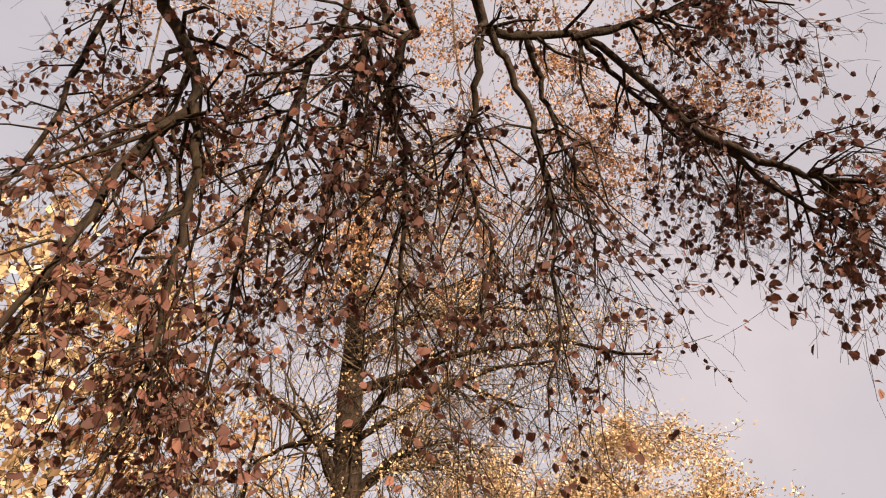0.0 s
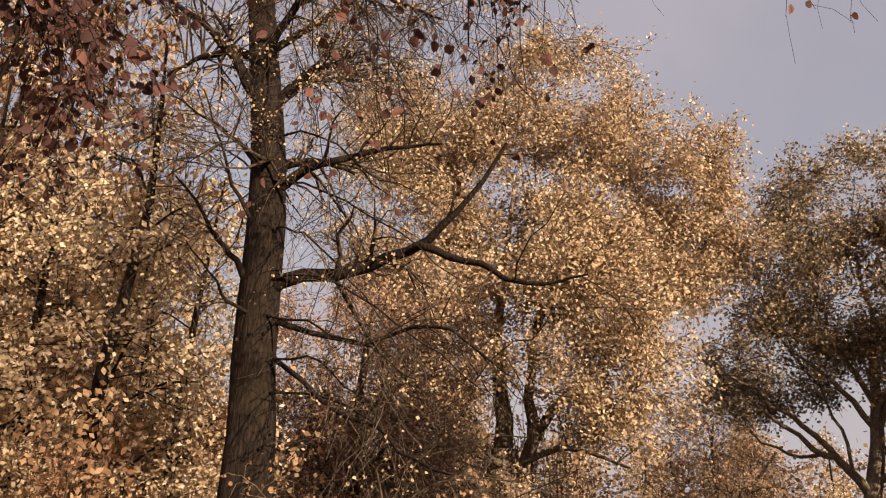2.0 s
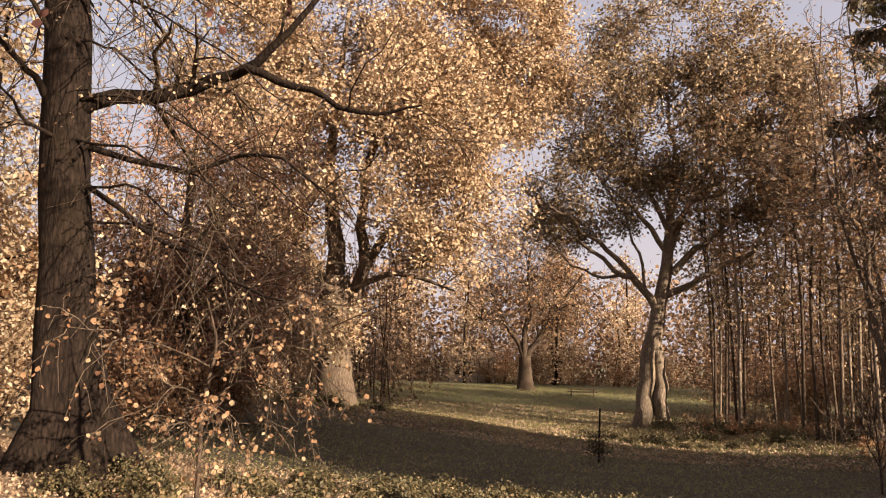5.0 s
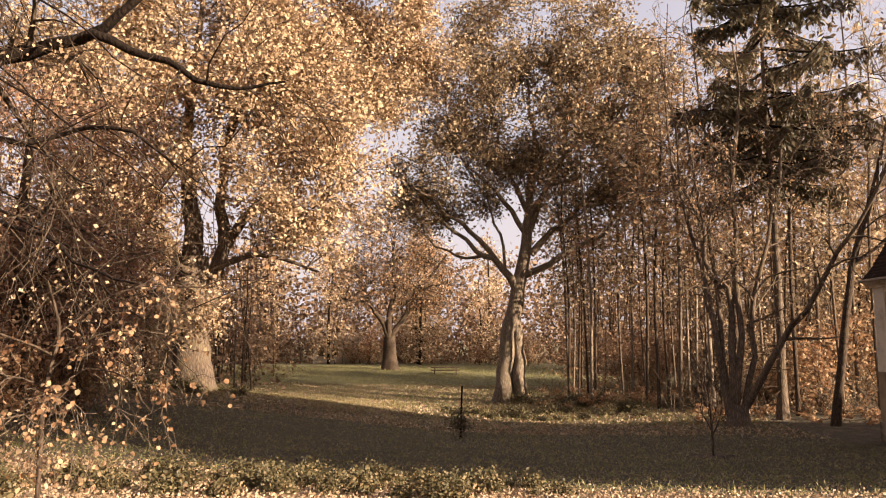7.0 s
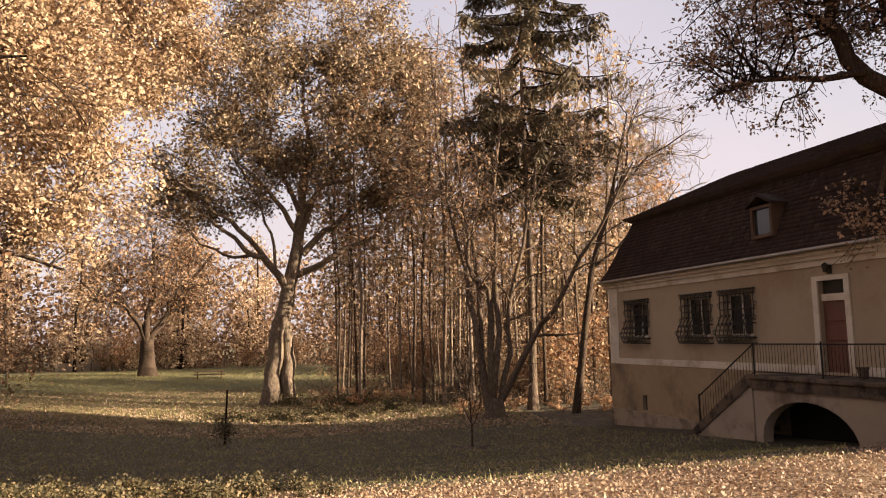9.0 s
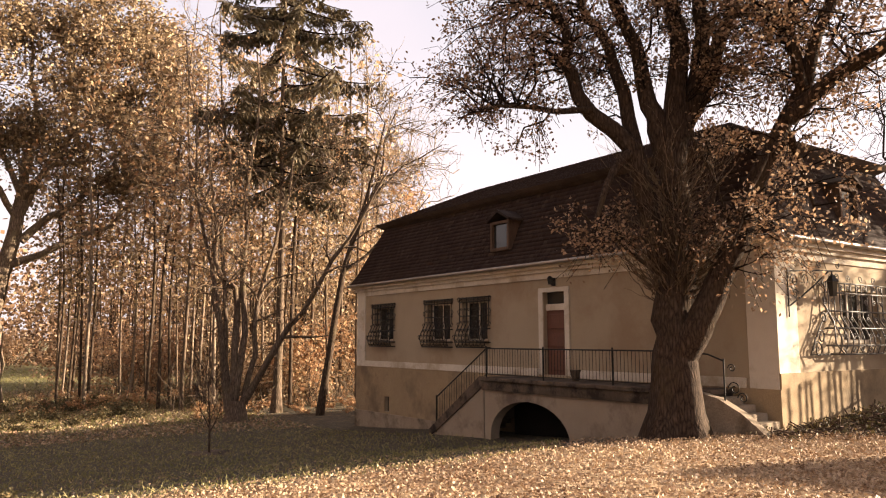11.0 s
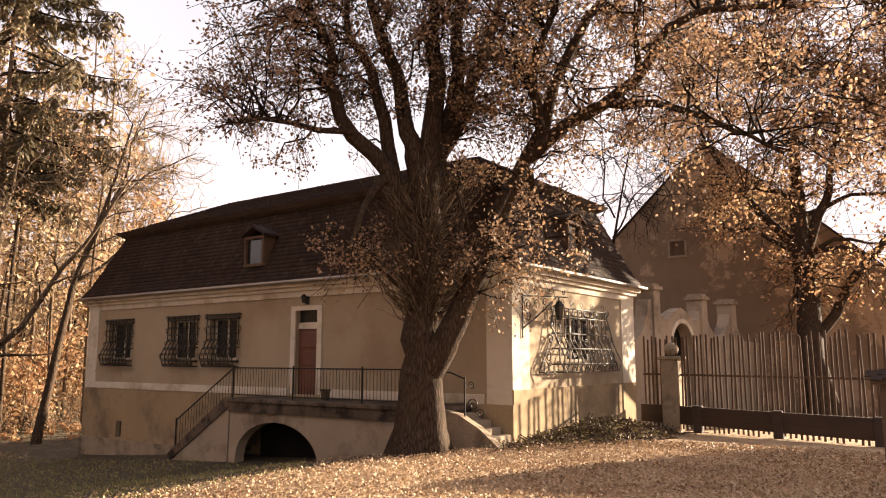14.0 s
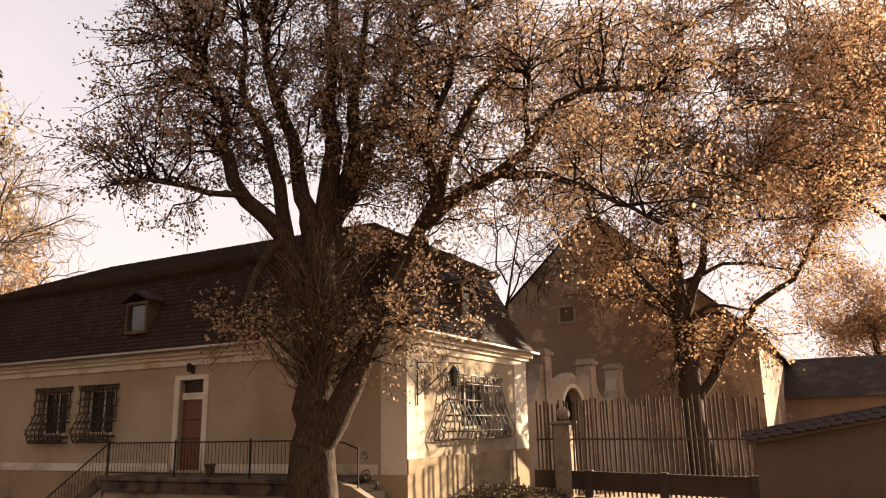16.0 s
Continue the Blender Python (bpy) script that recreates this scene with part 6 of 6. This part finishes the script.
        part("pane", bm, FENCEWOOD, wnd)
    tagged(b, "tall gabled building with brown peeling stucco", "building")


def build_fence():
    f = new("picket_fence")
    A, B = Vector((24.4, 9.35, 0)), Vector((21.8, 2.0, 0))
    f.location = (A.x, A.y, -0.75)
    d = (B - A)
    L = d.length
    d.normalize()
    side = Vector((-d.y, d.x, 0))
    me = None
    n = 48
    for i in range(n):
        p = A + d * (0.1 + (L - 0.2) * i / (n - 1))
        if me is None:
            me = bpy.data.meshes.new("picket")
            bm = boxes((-0.03, 0.03, -0.012, 0.012, 0.0, 2.9))
            bm.to_mesh(me)
            bm.free()
            me.materials.append(FENCEWOOD)
        o = new("picket", me)
        o.parent = f
        o.matrix_basis = Matrix.Translation((p.x - A.x, p.y - A.y, 0.02 + 0.2 * random.random())) @ Matrix.Rotation(math.atan2(d.y, d.x) + random.uniform(-0.05, 0.05), 4, "Z") @ Matrix.Rotation(random.uniform(-0.025, 0.025), 4, "Y")
    def beam(z0, z1, off, th, name, mat):
        bm = bmesh.new()
        a = Vector((0, 0, z0)) + side * off
        prism(bm, [a, a + d * L, a + d * L + side * th, a + side * th], (0, 0, z1 - z0))
        part(name, bm, mat, f)
    beam(0.3, 0.86, -0.16, 0.12, "beam", BEAMWOOD)
    beam(1.80, 1.86, 0.015, 0.04, "rail", FENCEWOOD)
    for u in (0.28, 0.62, 0.97):
        c = d * (L * u) - side * 0.1
        part("post", boxes((c.x - 0.13, c.x + 0.13, c.y - 0.13, c.y + 0.13, -0.15, 0.9), bevel=0.015), BEAMWOOD, f)
    tagged(f, "weathered wooden picket fence with a dark lower beam", "fence")
    g = new("gate_post")
    P = A + d * 1.2
    g.location = (P.x, P.y, -0.85)
    part("pillar", boxes((-0.28, 0.28, -0.28, 0.28, 0, 2.4), bevel=0.02), STONE, g)
    part("cap", boxes((-0.36, 0.36, -0.36, 0.36, 2.4, 2.52), bevel=0.03), STONE, g)
    bm = bmesh.new()
    bmesh.ops.create_uvsphere(bm, u_segments=20, v_segments=12, radius=0.23)
    bm.transform(Matrix.Translation((0, 0, 2.735)))
    part("ball", bm, STONE, g)
    tagged(g, "square stone gate post with a stone ball", "gate post")


def build_right_wall():
    """The garden wall: plastered, its top rising along the slope, under a pitched coping of clay tiles."""
    w = new("garden_wall")
    w.location = (13.4, 1.36, -0.6)
    rise = 0.17
    bm = bmesh.new()
    prism(bm, [(0, 0, -0.3), (0, -9, -0.3), (0, -9, 1.8 + 9 * rise), (0, 0, 1.8)], (0.5, 0, 0))
    part("masonry", bm, WALLBROWN, w)
    bm = bmesh.new()
    prism(bm, [(-0.14, 0.1, 1.79), (0.64, 0.1, 1.79), (0.64, 0.1, 1.84), (0.25, -0.25, 2.0), (-0.14, 0.1, 1.84)], (0, -9.3, 9.3 * rise))
    part("coping", bm, WALLBROWN, w)
    rng = np.random.default_rng(9)
    bm = bmesh.new()
    prism(bm, [(0, -0.085, 0), (0, 0.085, 0), (0, 0.085, 0.02), (0, -0.085, 0.02)], (0.26, 0, 0))
    me = bpy.data.meshes.new("coping_tile")
    bmesh.ops.recalc_face_normals(bm, faces=bm.faces)
    bm.to_mesh(me)
    bm.free()
    me.materials.append(TILE)
    for side in (0, 1):
        for row in range(2):
            for i in range(52):
                o = new("coping_tile", me)
                o.parent = w
                y = 0.02 - 0.177 * i + (0.09 if row else 0)
                x = -0.19 + row * 0.21
                z = 1.845 + row * 0.068 + rise * (0.1 - y)
                if side:
                    x = 0.5 - x
                o.matrix_basis = Matrix.Translation((x, y, z)) @ Matrix.Rotation(math.pi * side, 4, "Z") @ Matrix.Rotation(radians(-18) + rng.uniform(-0.015, 0.015), 4, "Y") @ Matrix.Rotation(rng.uniform(-0.02, 0.02), 4, "Z")
    pairs = []
    rod(pairs, [(0.25, -0.2, 2.01), (0.25, -9.2, 2.01 + 9 * rise)], 0.06, 8)
    part("ridge_tile", raw_mesh("ridge_tile", *join_arrays(*pairs), TILE), TILE, w)
    tagged(w, "brown plastered garden wall with a tiled coping", "wall")
    # plain unseen building beyond the wall, added to cast the foreground shadow
    h = new("shade_outbuilding")
    h.location = (30.5, -11.4, -0.7)
    part("wall", boxes((0, 6, -6, 6, -0.3, 5.2)), GABLE, h)
    bm = bmesh.new()
    prism(bm, [(-0.4, -6.3, 5.2), (6.4, -6.3, 5.2), (3, -6.3, 7.2)], (0, 12.6, 0))
    part("roof", bm, TILE, h)
    tagged(h, "plain unseen outbuilding beyond the garden wall, added to cast a shadow", "building")


build_house()
build_stair()
build_gable()
build_fence()
build_right_wall()


# ---- the baroque gate wall between house and barn ----
def build_gate_wall():
    w = new("gate_wall")
    A, B = Vector((25.3, 9.9, 0)), Vector((34.0, 8.6, 0))
    d = (B - A).normalized()
    n = Vector((-d.y, d.x, 0))
    z0 = -0.9
    w.location = (A.x, A.y, z0)

    def slab(name, outline, off, th, mat=STONE, parent=None):
        bm = bmesh.new()
        prism(bm, [d * u + n * off + Vector((0, 0, z - z0)) for u, z in outline], n * th)
        return part(name, bm, mat, parent or w)

    def rect(u0, u1, a, b):
        return [(u0, a), (u1, a), (u1, b), (u0, b)]
    arch = [(3.5 - 0.9 * math.cos(q), 1.9 + 1.05 * math.sin(q)) for q in np.linspace(0, math.pi, 15)]
    slab("masonry", [(-0.6, z0), (-0.6, 2.2), (0.0, 2.25), (0.5, 2.6), (0.8, 3.1), (1.0, 3.7), (1.2, 3.75), (1.2, z0)], 0, 0.5, PALEPLASTER)
    slab("masonry", [(2.6, z0), (1.7, z0), (1.7, 3.5), (1.95, 3.2), (2.4, 3.0), (2.9, 3.35), (3.5, 3.55), (4.1, 3.35), (4.6, 3.05), (5.0, 3.2), (5.1, 3.5), (5.1, z0), (4.4, z0)] + arch[::-1], 0.02, 0.46, PALEPLASTER)
    slab("arch_surround", [(2.6, 1.9)] + arch[1:-1] + [(4.4, 1.9), (4.56, 1.9)] + [(3.5 + 1.06 * math.cos(q), 1.9 + 1.21 * math.sin(q)) for q in np.linspace(0.05, math.pi - 0.05, 15)] + [(2.44, 1.9)], -0.03, 0.048, WHITE)
    slab("masonry", [(5.6, z0), (5.6, 3.5), (5.9, 2.9), (6.4, 2.5), (7.2, 2.55), (7.7, 3.1), (7.9, 3.5), (7.9, z0)], 0, 0.5, PALEPLASTER)
    slab("masonry", [(8.4, z0), (8.4, 3.4), (8.7, 2.8), (9.3, 2.35), (11.0, 2.3), (11.0, z0)], 0, 0.5, PALEPLASTER)
    for u, top in ((1.45, 4.1), (5.35, 3.95), (8.15, 3.9)):
        p = slab("pillar", rect(u - 0.24, u + 0.24, z0, top), -0.08, 0.66, PALEPLASTER)
        slab("capital", rect(u - 0.32, u + 0.32, top, top + 0.14), -0.16, 0.82, STONE, p)
        slab("cap_slab", rect(u - 0.22, u + 0.22, top + 0.142, top + 0.24), -0.06, 0.62, STONE, p)
    # near-black slab that gives the arch its shade by colour
    slab("niche_shade", rect(2.5, 4.5, z0, 3.0), 0.5, 0.1, UNLIT)
    tagged(w, "weathered baroque gate wall with pillars, volutes and an arch", "wall")


def build_end_grille():
    """The big scrolled basket grille of the sunlit house end, with the lamp bracket beside it."""
    g = new("basket_grille")
    x0, x1, z0, z1, Y = 18.35, 22.45, 1.22, 3.02, HY0
    g.location = (x0, Y, z0)

    def gp(name, lines, r, k=5):
        arr = [tube_arrays([np.array(p) - np.array([x0, Y, z0])], [[r] * len(p)], k) for p in lines]
        part(name, raw_mesh(name, *join_arrays(*arr), LITIRON), LITIRON, g)
    prof = lambda s: 0.12 + 0.28 * math.sin(math.pi * 0.75 * max(0.0, (0.52 - s) / 0.52)) ** 1.2
    h = z1 - z0
    ss = [1, 0.8, 0.62, 0.52, 0.42, 0.32, 0.22, 0.11, 0.0]
    n = 13
    wa, wb = x0 + 0.35, x1 - 0.35
    for i in range(n):
        x = wa + (wb - wa) * i / (n - 1)
        gp("bar", [[(x, Y - prof(s), z0 + s * h) for s in ss] + [(x, Y, z0)]], 0.019)
    for s in (1.0, 0.86, 0.6, 0.36, 0.12, 0.0):
        gp("rail", [[(wa, Y, z0 + s * h), (wa, Y - prof(s), z0 + s * h), (wb, Y - prof(s), z0 + s * h), (wb, Y, z0 + s * h)]], 0.024)

    def spiral(cx, cz, r, s, turns=1.4, flip=1):
        return [(cx + flip * r * math.cos(q) * (1 - q / (turns * 8)), Y - prof(s), cz + r * math.sin(q) * (1 - q / (turns * 8))) for q in np.linspace(0, turns * 6.28, 18)]
    lines = []
    for s in (0.93, 0.73, 0.48, 0.24, 0.06):
        for i in range(8):
            lines.append(spiral(wa + (wb - wa) * (i + 0.5) / 8, z0 + s * h, 0.09, s, 1.3, 1 if i % 2 else -1))
    for ln in lines:
        gp("scroll", [ln], 0.016, 4)
    for sg, xe in ((-1, wa), (1, wb)):
        lines = [spiral(xe + sg * o, z0 + s * h, r, 0.8, 1.3, sg) for s, r, o in ((0.97, 0.13, 0.16), (0.74, 0.12, 0.18), (0.5, 0.16, 0.3), (0.24, 0.2, 0.45), (0.06, 0.24, 0.62))]
        lines.append([(xe, Y - 0.1, z0 + 0.62 * h), (xe + sg * 0.35, Y - 0.1, z0 + 0.45 * h), (xe + sg * 0.7, Y - 0.1, z0 + 0.2 * h), (xe + sg * 0.95, Y - 0.1, z0), (xe, Y - 0.1, z0)])
        lines.append([(xe + sg * 0.02, Y - 0.1, z1), (xe + sg * 0.3, Y - 0.14, z0 + 0.7 * h), (xe + sg * 0.16, Y - 0.3, z0 + 0.45 * h), (xe + sg * 0.4, Y - 0.45, z0 + 0.15 * h), (xe + sg * 0.1, Y - 0.5, z0)])
        gp("side_scroll", lines, 0.02, 5)
    gp("crest", [spiral(wa + (wb - wa) * f, z1 + 0.12, 0.11, 1.0, 1.2, 1 if i % 2 else -1) for i, f in enumerate((0.05, 0.3, 0.5, 0.7, 0.95))], 0.013, 4)
    tagged(g, "large wrought-iron basket grille full of scrolls before a window", "window grille")
    # bracket lamp
    b = new("bracket_lantern")
    bx, bz = 16.95, 3.12
    b.location = (bx, HY0 - 0.04, bz)
    def bp(name, lines, r, mat=IRON):
        arr = [tube_arrays([np.array(p)], [[r] * len(p)], 6) for p in lines]
        return part(name, raw_mesh(name, *join_arrays(*arr), mat), mat, b)
    bp("wall_bar", [[(0, -0.03, 0.15), (0, -0.03, -1.0)]], 0.02)
    bp("arm", [[(0, -0.03, 0.1), (0.9, -0.25, 0.14), (1.75, -0.46, 0.15)], [(0, -0.03, -0.75), (0.4, -0.14, -0.5), (0.85, -0.25, -0.2), (1.3, -0.34, 0.12)]], 0.02)
    for i, (u, w, r) in enumerate(((0.2, -0.12, 0.17), (0.22, -0.45, 0.13), (0.55, -0.1, 0.15), (0.85, -0.03, 0.12), (1.55, -0.02, 0.11), (0.5, 0.25, 0.1), (1.0, 0.27, 0.1), (1.6, 0.27, 0.09))):
        sg = 1 if i % 2 else -1
        bp("scroll", [[(u + sg * r * math.cos(q) * (1 - q / 12), -0.03 - 0.25 * u, w + r * math.sin(q) * (1 - q / 12)) for q in np.linspace(0, 8, 18)]], 0.013)
    bm = bmesh.new()
    bmesh.ops.create_cone(bm, cap_ends=True, segments=6, radius1=0.09, radius2=0.14, depth=0.36)
    bm.transform(Matrix.Translation((1.4, -0.38, -0.3)))
    lan = part("lantern", bm, GLASS, b)
    bm = bmesh.new()
    bmesh.ops.create_cone(bm, cap_ends=True, segments=6, radius1=0.18, radius2=0.03, depth=0.18)
    bm.transform(Matrix.Translation((1.4, -0.38, -0.032)))
    part("hood", bm, IRON, lan)
    bp("hanger", [[(1.4, -0.38, 0.05), (1.4, -0.38, 0.15)]], 0.02)
    tagged(b, "wrought-iron wall bracket with a hanging lantern", "lantern")
    # small lamp over the door
    l = new("door_lamp")
    l.location = (HX - 0.05, 17.2, 3.42)
    part("back_plate", boxes((0.0, 0.045, -0.08, 0.08, -0.14, 0.14), bevel=0.01), IRON, l)
    bm = bmesh.new()
    bmesh.ops.create_cone(bm, cap_ends=True, segments=8, radius1=0.05, radius2=0.085, depth=0.2)
    bm.transform(Matrix.Translation((-0.13, 0, 0.0)))
    part("glass", bm, GLASS, l)
    bm = bmesh.new()
    bmesh.ops.create_cone(bm, cap_ends=True, segments=8, radius1=0.105, radius2=0.02, depth=0.08)
    bm.transform(Matrix.Translation((-0.13, 0, 0.138)))
    part("hood", bm, IRON, l)
    tagged(l, "small black lantern over the house door", "lamp")


# ---- ground cover and small things ----
def litter():
    """Fallen leaves, thick on the near ground and thinner on the lawn."""
    rng = np.random.default_rng(81)
    for name, n, a0, a1, d0, d1, size, mat, label in (("fallen_leaves", 140000, -50, 96, 3.5, 20, 0.058, LITTER, "thick carpet of fallen tan and brown leaves"),
                                          ("fallen_leaves", 34000, -180, 180, 0.3, 8.5, 0.058, LITTER, "fallen tan and brown leaves on the near ground"),
                                          ("grass", 60000, -36, 44, 12.5, 39, 0.12, GRASSM, "short tufts of dark grass on the shaded slope"),
                                          ("lawn_leaves", 84000, -27, 33, 34, 72, 0.13, LITTER, "fallen leaves scattered over the far lawn"),
                                          ("grass", 100000, -27, 31, 38, 98, 0.24, GRASSM, "short tufts of green and straw-coloured grass")):
        a = np.radians(rng.uniform(a0, a1, n))
        d = np.sqrt(rng.uniform(d0 * d0, d1 * d1, n))
        x, y = d * np.sin(a), d * np.cos(a)
        ok = ~((x > 14.9) & (y > 8.9)) & ~((x > 13.2) & (y < 1.5))
        # fallen leaves thin out past the same shadow edge
        thin = np.clip((y - 12.7 + 0.2 * x) / 2.2, 0, 0.95)
        if name == 'fallen_leaves':
            ok &= rng.random(n) > thin
        if name == 'grass':
            ok &= y + 0.2 * x > 12.9
        x, y = x[ok], y[ok]
        at = np.stack([x, y, ground_z(x, y) + (0.0 if name == "grass" else 0.012) + rng.uniform(0, 0.03, len(x))], 1)
        V, Q = leaf_arrays(rng, at, np.full(len(x), size), False, 0.0, 0.14 if name == "grass" else 0.7)
        c = V.reshape(-1, 4, 3)
        if name != "grass":
            c[:, :, 2] = at[:, None, 2] + (c[:, :, 2] - at[:, None, 2]) * 0.85 + 0.012
        else:
            c[:, :, 2] = at[:, None, 2] + np.abs(c[:, :, 2] - at[:, None, 2])
        tagged(new(name, raw_mesh(name, V, Q, mat)), label, "grass" if name == "grass" else "leaves", kind="stuff")


def undergrowth():
    """A strip of low green cover on the bank, and a heap of brushwood by the house end."""
    rng = np.random.default_rng(83)
    herbs = [shrub("ground_cover_plant", "low green ground cover with fallen leaves caught in it", 84, IVY, 0.26, 8, 7, 0.07, 1.3, False),
             shrub("ground_cover_plant", "low yellowing ground cover on the bank", 85, IVY, 0.26, 8, 7, 0.07, 1.3, False)]
    for h in herbs:
        h["group"], h["category"] = "ground cover plants", "plant"
    spread_copies(rng, herbs, scatter(rng, ((-34, 4, 10.5, 13, 40), (-46, -30, 9.5, 14, 18), (-22, 8, 12, 15.5, 44))), (0.5, 1.1), 0.0)
    ivies = [shrub("ivy_patch", "patch of ivy and brambles under the split-trunk tree", 86, IVY, 0.55, 9, 8, 0.14, 1.5, False)]
    spread_copies(rng, ivies, scatter(rng, ((-1, 14, 42, 50, 22), (-26, -14, 38, 44, 8))), (0.5, 0.95), 0.0)
    spread_copies(np.random.default_rng(87), ivies, scatter(np.random.default_rng(88), ((4.5, 17, 47, 56, 16),)), (0.8, 1.4), 0.0)
    # brushwood heap
    n = 1500
    u = rng.normal(size=(n, 2)) * np.array([2.1, 0.6])
    hgt = np.clip(0.55 * np.exp(-(u[:, 0] / 2.8) ** 2 - (u[:, 1] / 0.8) ** 2), 0.03, 1)
    x, y = 19.7 + u[:, 0], 8.75 + np.clip(u[:, 1], -1.6, 0.7)
    z = ground_z(x, y) + hgt * rng.uniform(0.2, 1.0, n)
    c = np.stack([x, y, z], 1)
    dr = unit(rng.normal(size=(n, 3)) * np.array([1, 0.8, 0.25]))
    L = rng.uniform(0.1, 0.34, n)[:, None]
    P = np.stack([c - dr * L, c + rng.normal(size=(n, 3)) * 0.03, c + dr * L], 1)
    P[:, :, 2] = np.maximum(P[:, :, 2], ground_z(P[:, :, 0], P[:, :, 1]) + 0.01)
    V, Q = tube_arrays(P, np.repeat(rng.uniform(0.006, 0.018, n)[:, None], 3, 1), 4)
    heap = new("brushwood_heap")
    heap.location = (19.7, 8.75, -0.6)
    off = np.array([19.7, 8.75, -0.6])
    tagged(part("brushwood", raw_mesh("brushwood", V - off, Q, TWIG), TWIG, heap), kind="stuff")
    V, Q = leaf_arrays(rng, np.repeat(c, 5, 0) + rng.normal(size=(5 * n, 3)) * 0.06, np.full(5 * n, 0.085), False, 0.0)
    tagged(part("dry_foliage", raw_mesh("dry_foliage", V - off, Q, IVY), IVY, heap), kind="stuff")
    tagged(heap, "low heap of dry brushwood and leaves by the house end", "brushwood")


def young_trees():
    rng = np.random.default_rng(91)
    # staked young tree with a bushy foot
    t = new("staked_sapling")
    x, y, z = spot(-0.05, 30)
    t.location = (x, y, z)
    V, Q = tube_arrays([[(0, 0, 0), (0.03, 0, 1.0), (0.06, 0, 2.1)]], [[0.045, 0.04, 0.035]], 7)
    part("stake", raw_mesh("stake", V, Q, DARKBARK), DARKBARK, t)
    n = 500
    at = rng.normal(size=(n, 3)) * np.array([0.2, 0.2, 0.22]) + np.array([0, 0, 0.62])
    V, Q = leaf_arrays(rng, at, np.full(n, 0.16), False, 0.3, 0.35)
    part("foliage", raw_mesh("foliage", V, Q, NEEDLE), NEEDLE, t)
    tagged(t, "small dark bushy sapling tied to a stake", "sapling")
    d = 26.0
    tree("bare_sapling", "thin bare sapling on a ring of dug soil", "sapling", 92, [spot(18.2, d)] + line_of(d, (18.15, -6.2), (18.05, -4.4), (17.9, -2.2)), (0.04, 0.032, 0.02, 0.008),
         [((0.022, 0.006), *line_of(d, (18.2, -6.6), (18.7, -5.4), (19.1, -3.6))), ((0.022, 0.006), *line_of(d, (18.2, -6.4), (17.6, -5.2), (17.2, -3.2))), ((0.018, 0.005), *line_of(d, (18.15, -6.0), (18.5, -4.6), (18.6, -2.8))),
          ((0.016, 0.005), *line_of(d, (18.1, -5.4), (17.7, -4.2), (17.5, -2.6)))],
         [], BARK, PALE, (7, 4), 0, auto=0, twig_min=0.005, branch_len=(0.2, 0.6), twig_len=(0.1, 0.3), droop=-0.15, flare=0.3, sides=7, base_dz=-0.05)
    ring = new("soil_ring")
    x, y, z = spot(18.2, d)
    ring.location = (x, y, z)
    a = np.linspace(0, 2 * np.pi, 25)[:-1]
    wob = 1 + 0.12 * np.sin(a * 3) + 0.07 * np.sin(a * 7 + 1)
    rr = np.array([0.85, 0.6, 0.3, 0.0])[:, None] * wob
    px, py = rr * np.cos(a), rr * np.sin(a)
    pz = ground_z(x + px, y + py) - z + np.array([-0.05, 0.09, 0.06, 0.05])[:, None] + rng.uniform(-0.015, 0.015, px.shape)
    V = np.stack([px, py, pz], -1).reshape(-1, 3)
    k = np.arange(24)
    Q = np.concatenate([np.stack([r * 24 + k, r * 24 + (k + 1) % 24, (r + 1) * 24 + (k + 1) % 24, (r + 1) * 24 + k], 1) for r in range(3)])
    tagged(part("soil", raw_mesh("soil", V, Q, DARKSTONE, True), DARKSTONE, ring), kind="stuff")
    tagged(ring, "low ring of dark dug soil round the sapling", "soil")
    # far bench and a pale building beyond the lawn
    b = new("picnic_bench")
    x, y, z = spot(-1.2, 84)
    b.location = (x, y, z)
    part("tabletop", boxes((-1.6, 1.6, -0.4, 0.4, 0.72, 0.8)), FENCEWOOD, b)
    for s in (-1, 1):
        part("bench_seat", boxes((-1.6, 1.6, s * 0.75 - 0.14, s * 0.75 + 0.14, 0.42, 0.48)), FENCEWOOD, b)
        part("leg", boxes((s * 1.2 - 0.06, s * 1.2 + 0.06, -0.8, 0.8, 0, 0.42), (s * 1.2 - 0.06, s * 1.2 + 0.06, -0.1, 0.1, 0.42, 0.72)), FENCEWOOD, b)
    tagged(b, "weathered wooden picnic bench far across the lawn", "bench")
    h = new("far_pale_building")
    x, y, z = spot(-9.6, 110.0)
    h.location = (x, y, z)
    part("wall", boxes((-3.2, 3.2, 0, 2.4, -0.5, 3.4)), WHITE, h)
    bm = bmesh.new()
    prism(bm, [(-3.5, -0.3, 3.4), (-3.5, 2.7, 3.4), (-3.5, 1.2, 4.5)], (7.0, 0, 0))
    part("roof", bm, STONE, h)
    for i in range(3):
        part("window", boxes((-2.5 + i * 2.0, -1.6 + i * 2.0, -0.06, -0.004, 1.1, 2.3)), GLASS, h)
    tagged(h, "pale building far behind the trees", "building")


def right_houses():
    h = new("roadside_house")
    h.location = (52, 1.5, -1.7)
    part("wall", boxes((0, 9, -10, 2.2, -0.3, 4.6)), GABLE, h)
    bm = bmesh.new()
    prism(bm, [(-0.5, 2.7, 4.5), (9.5, 2.7, 4.5), (4.5, 2.7, 7.2)], (0, -13, 0))
    part("roof", bm, TILE, h)
    tagged(h, "low tiled house behind the garden wall", "house")


build_gate_wall()
build_end_grille()
right_houses()
young_trees()
undergrowth()
litter()
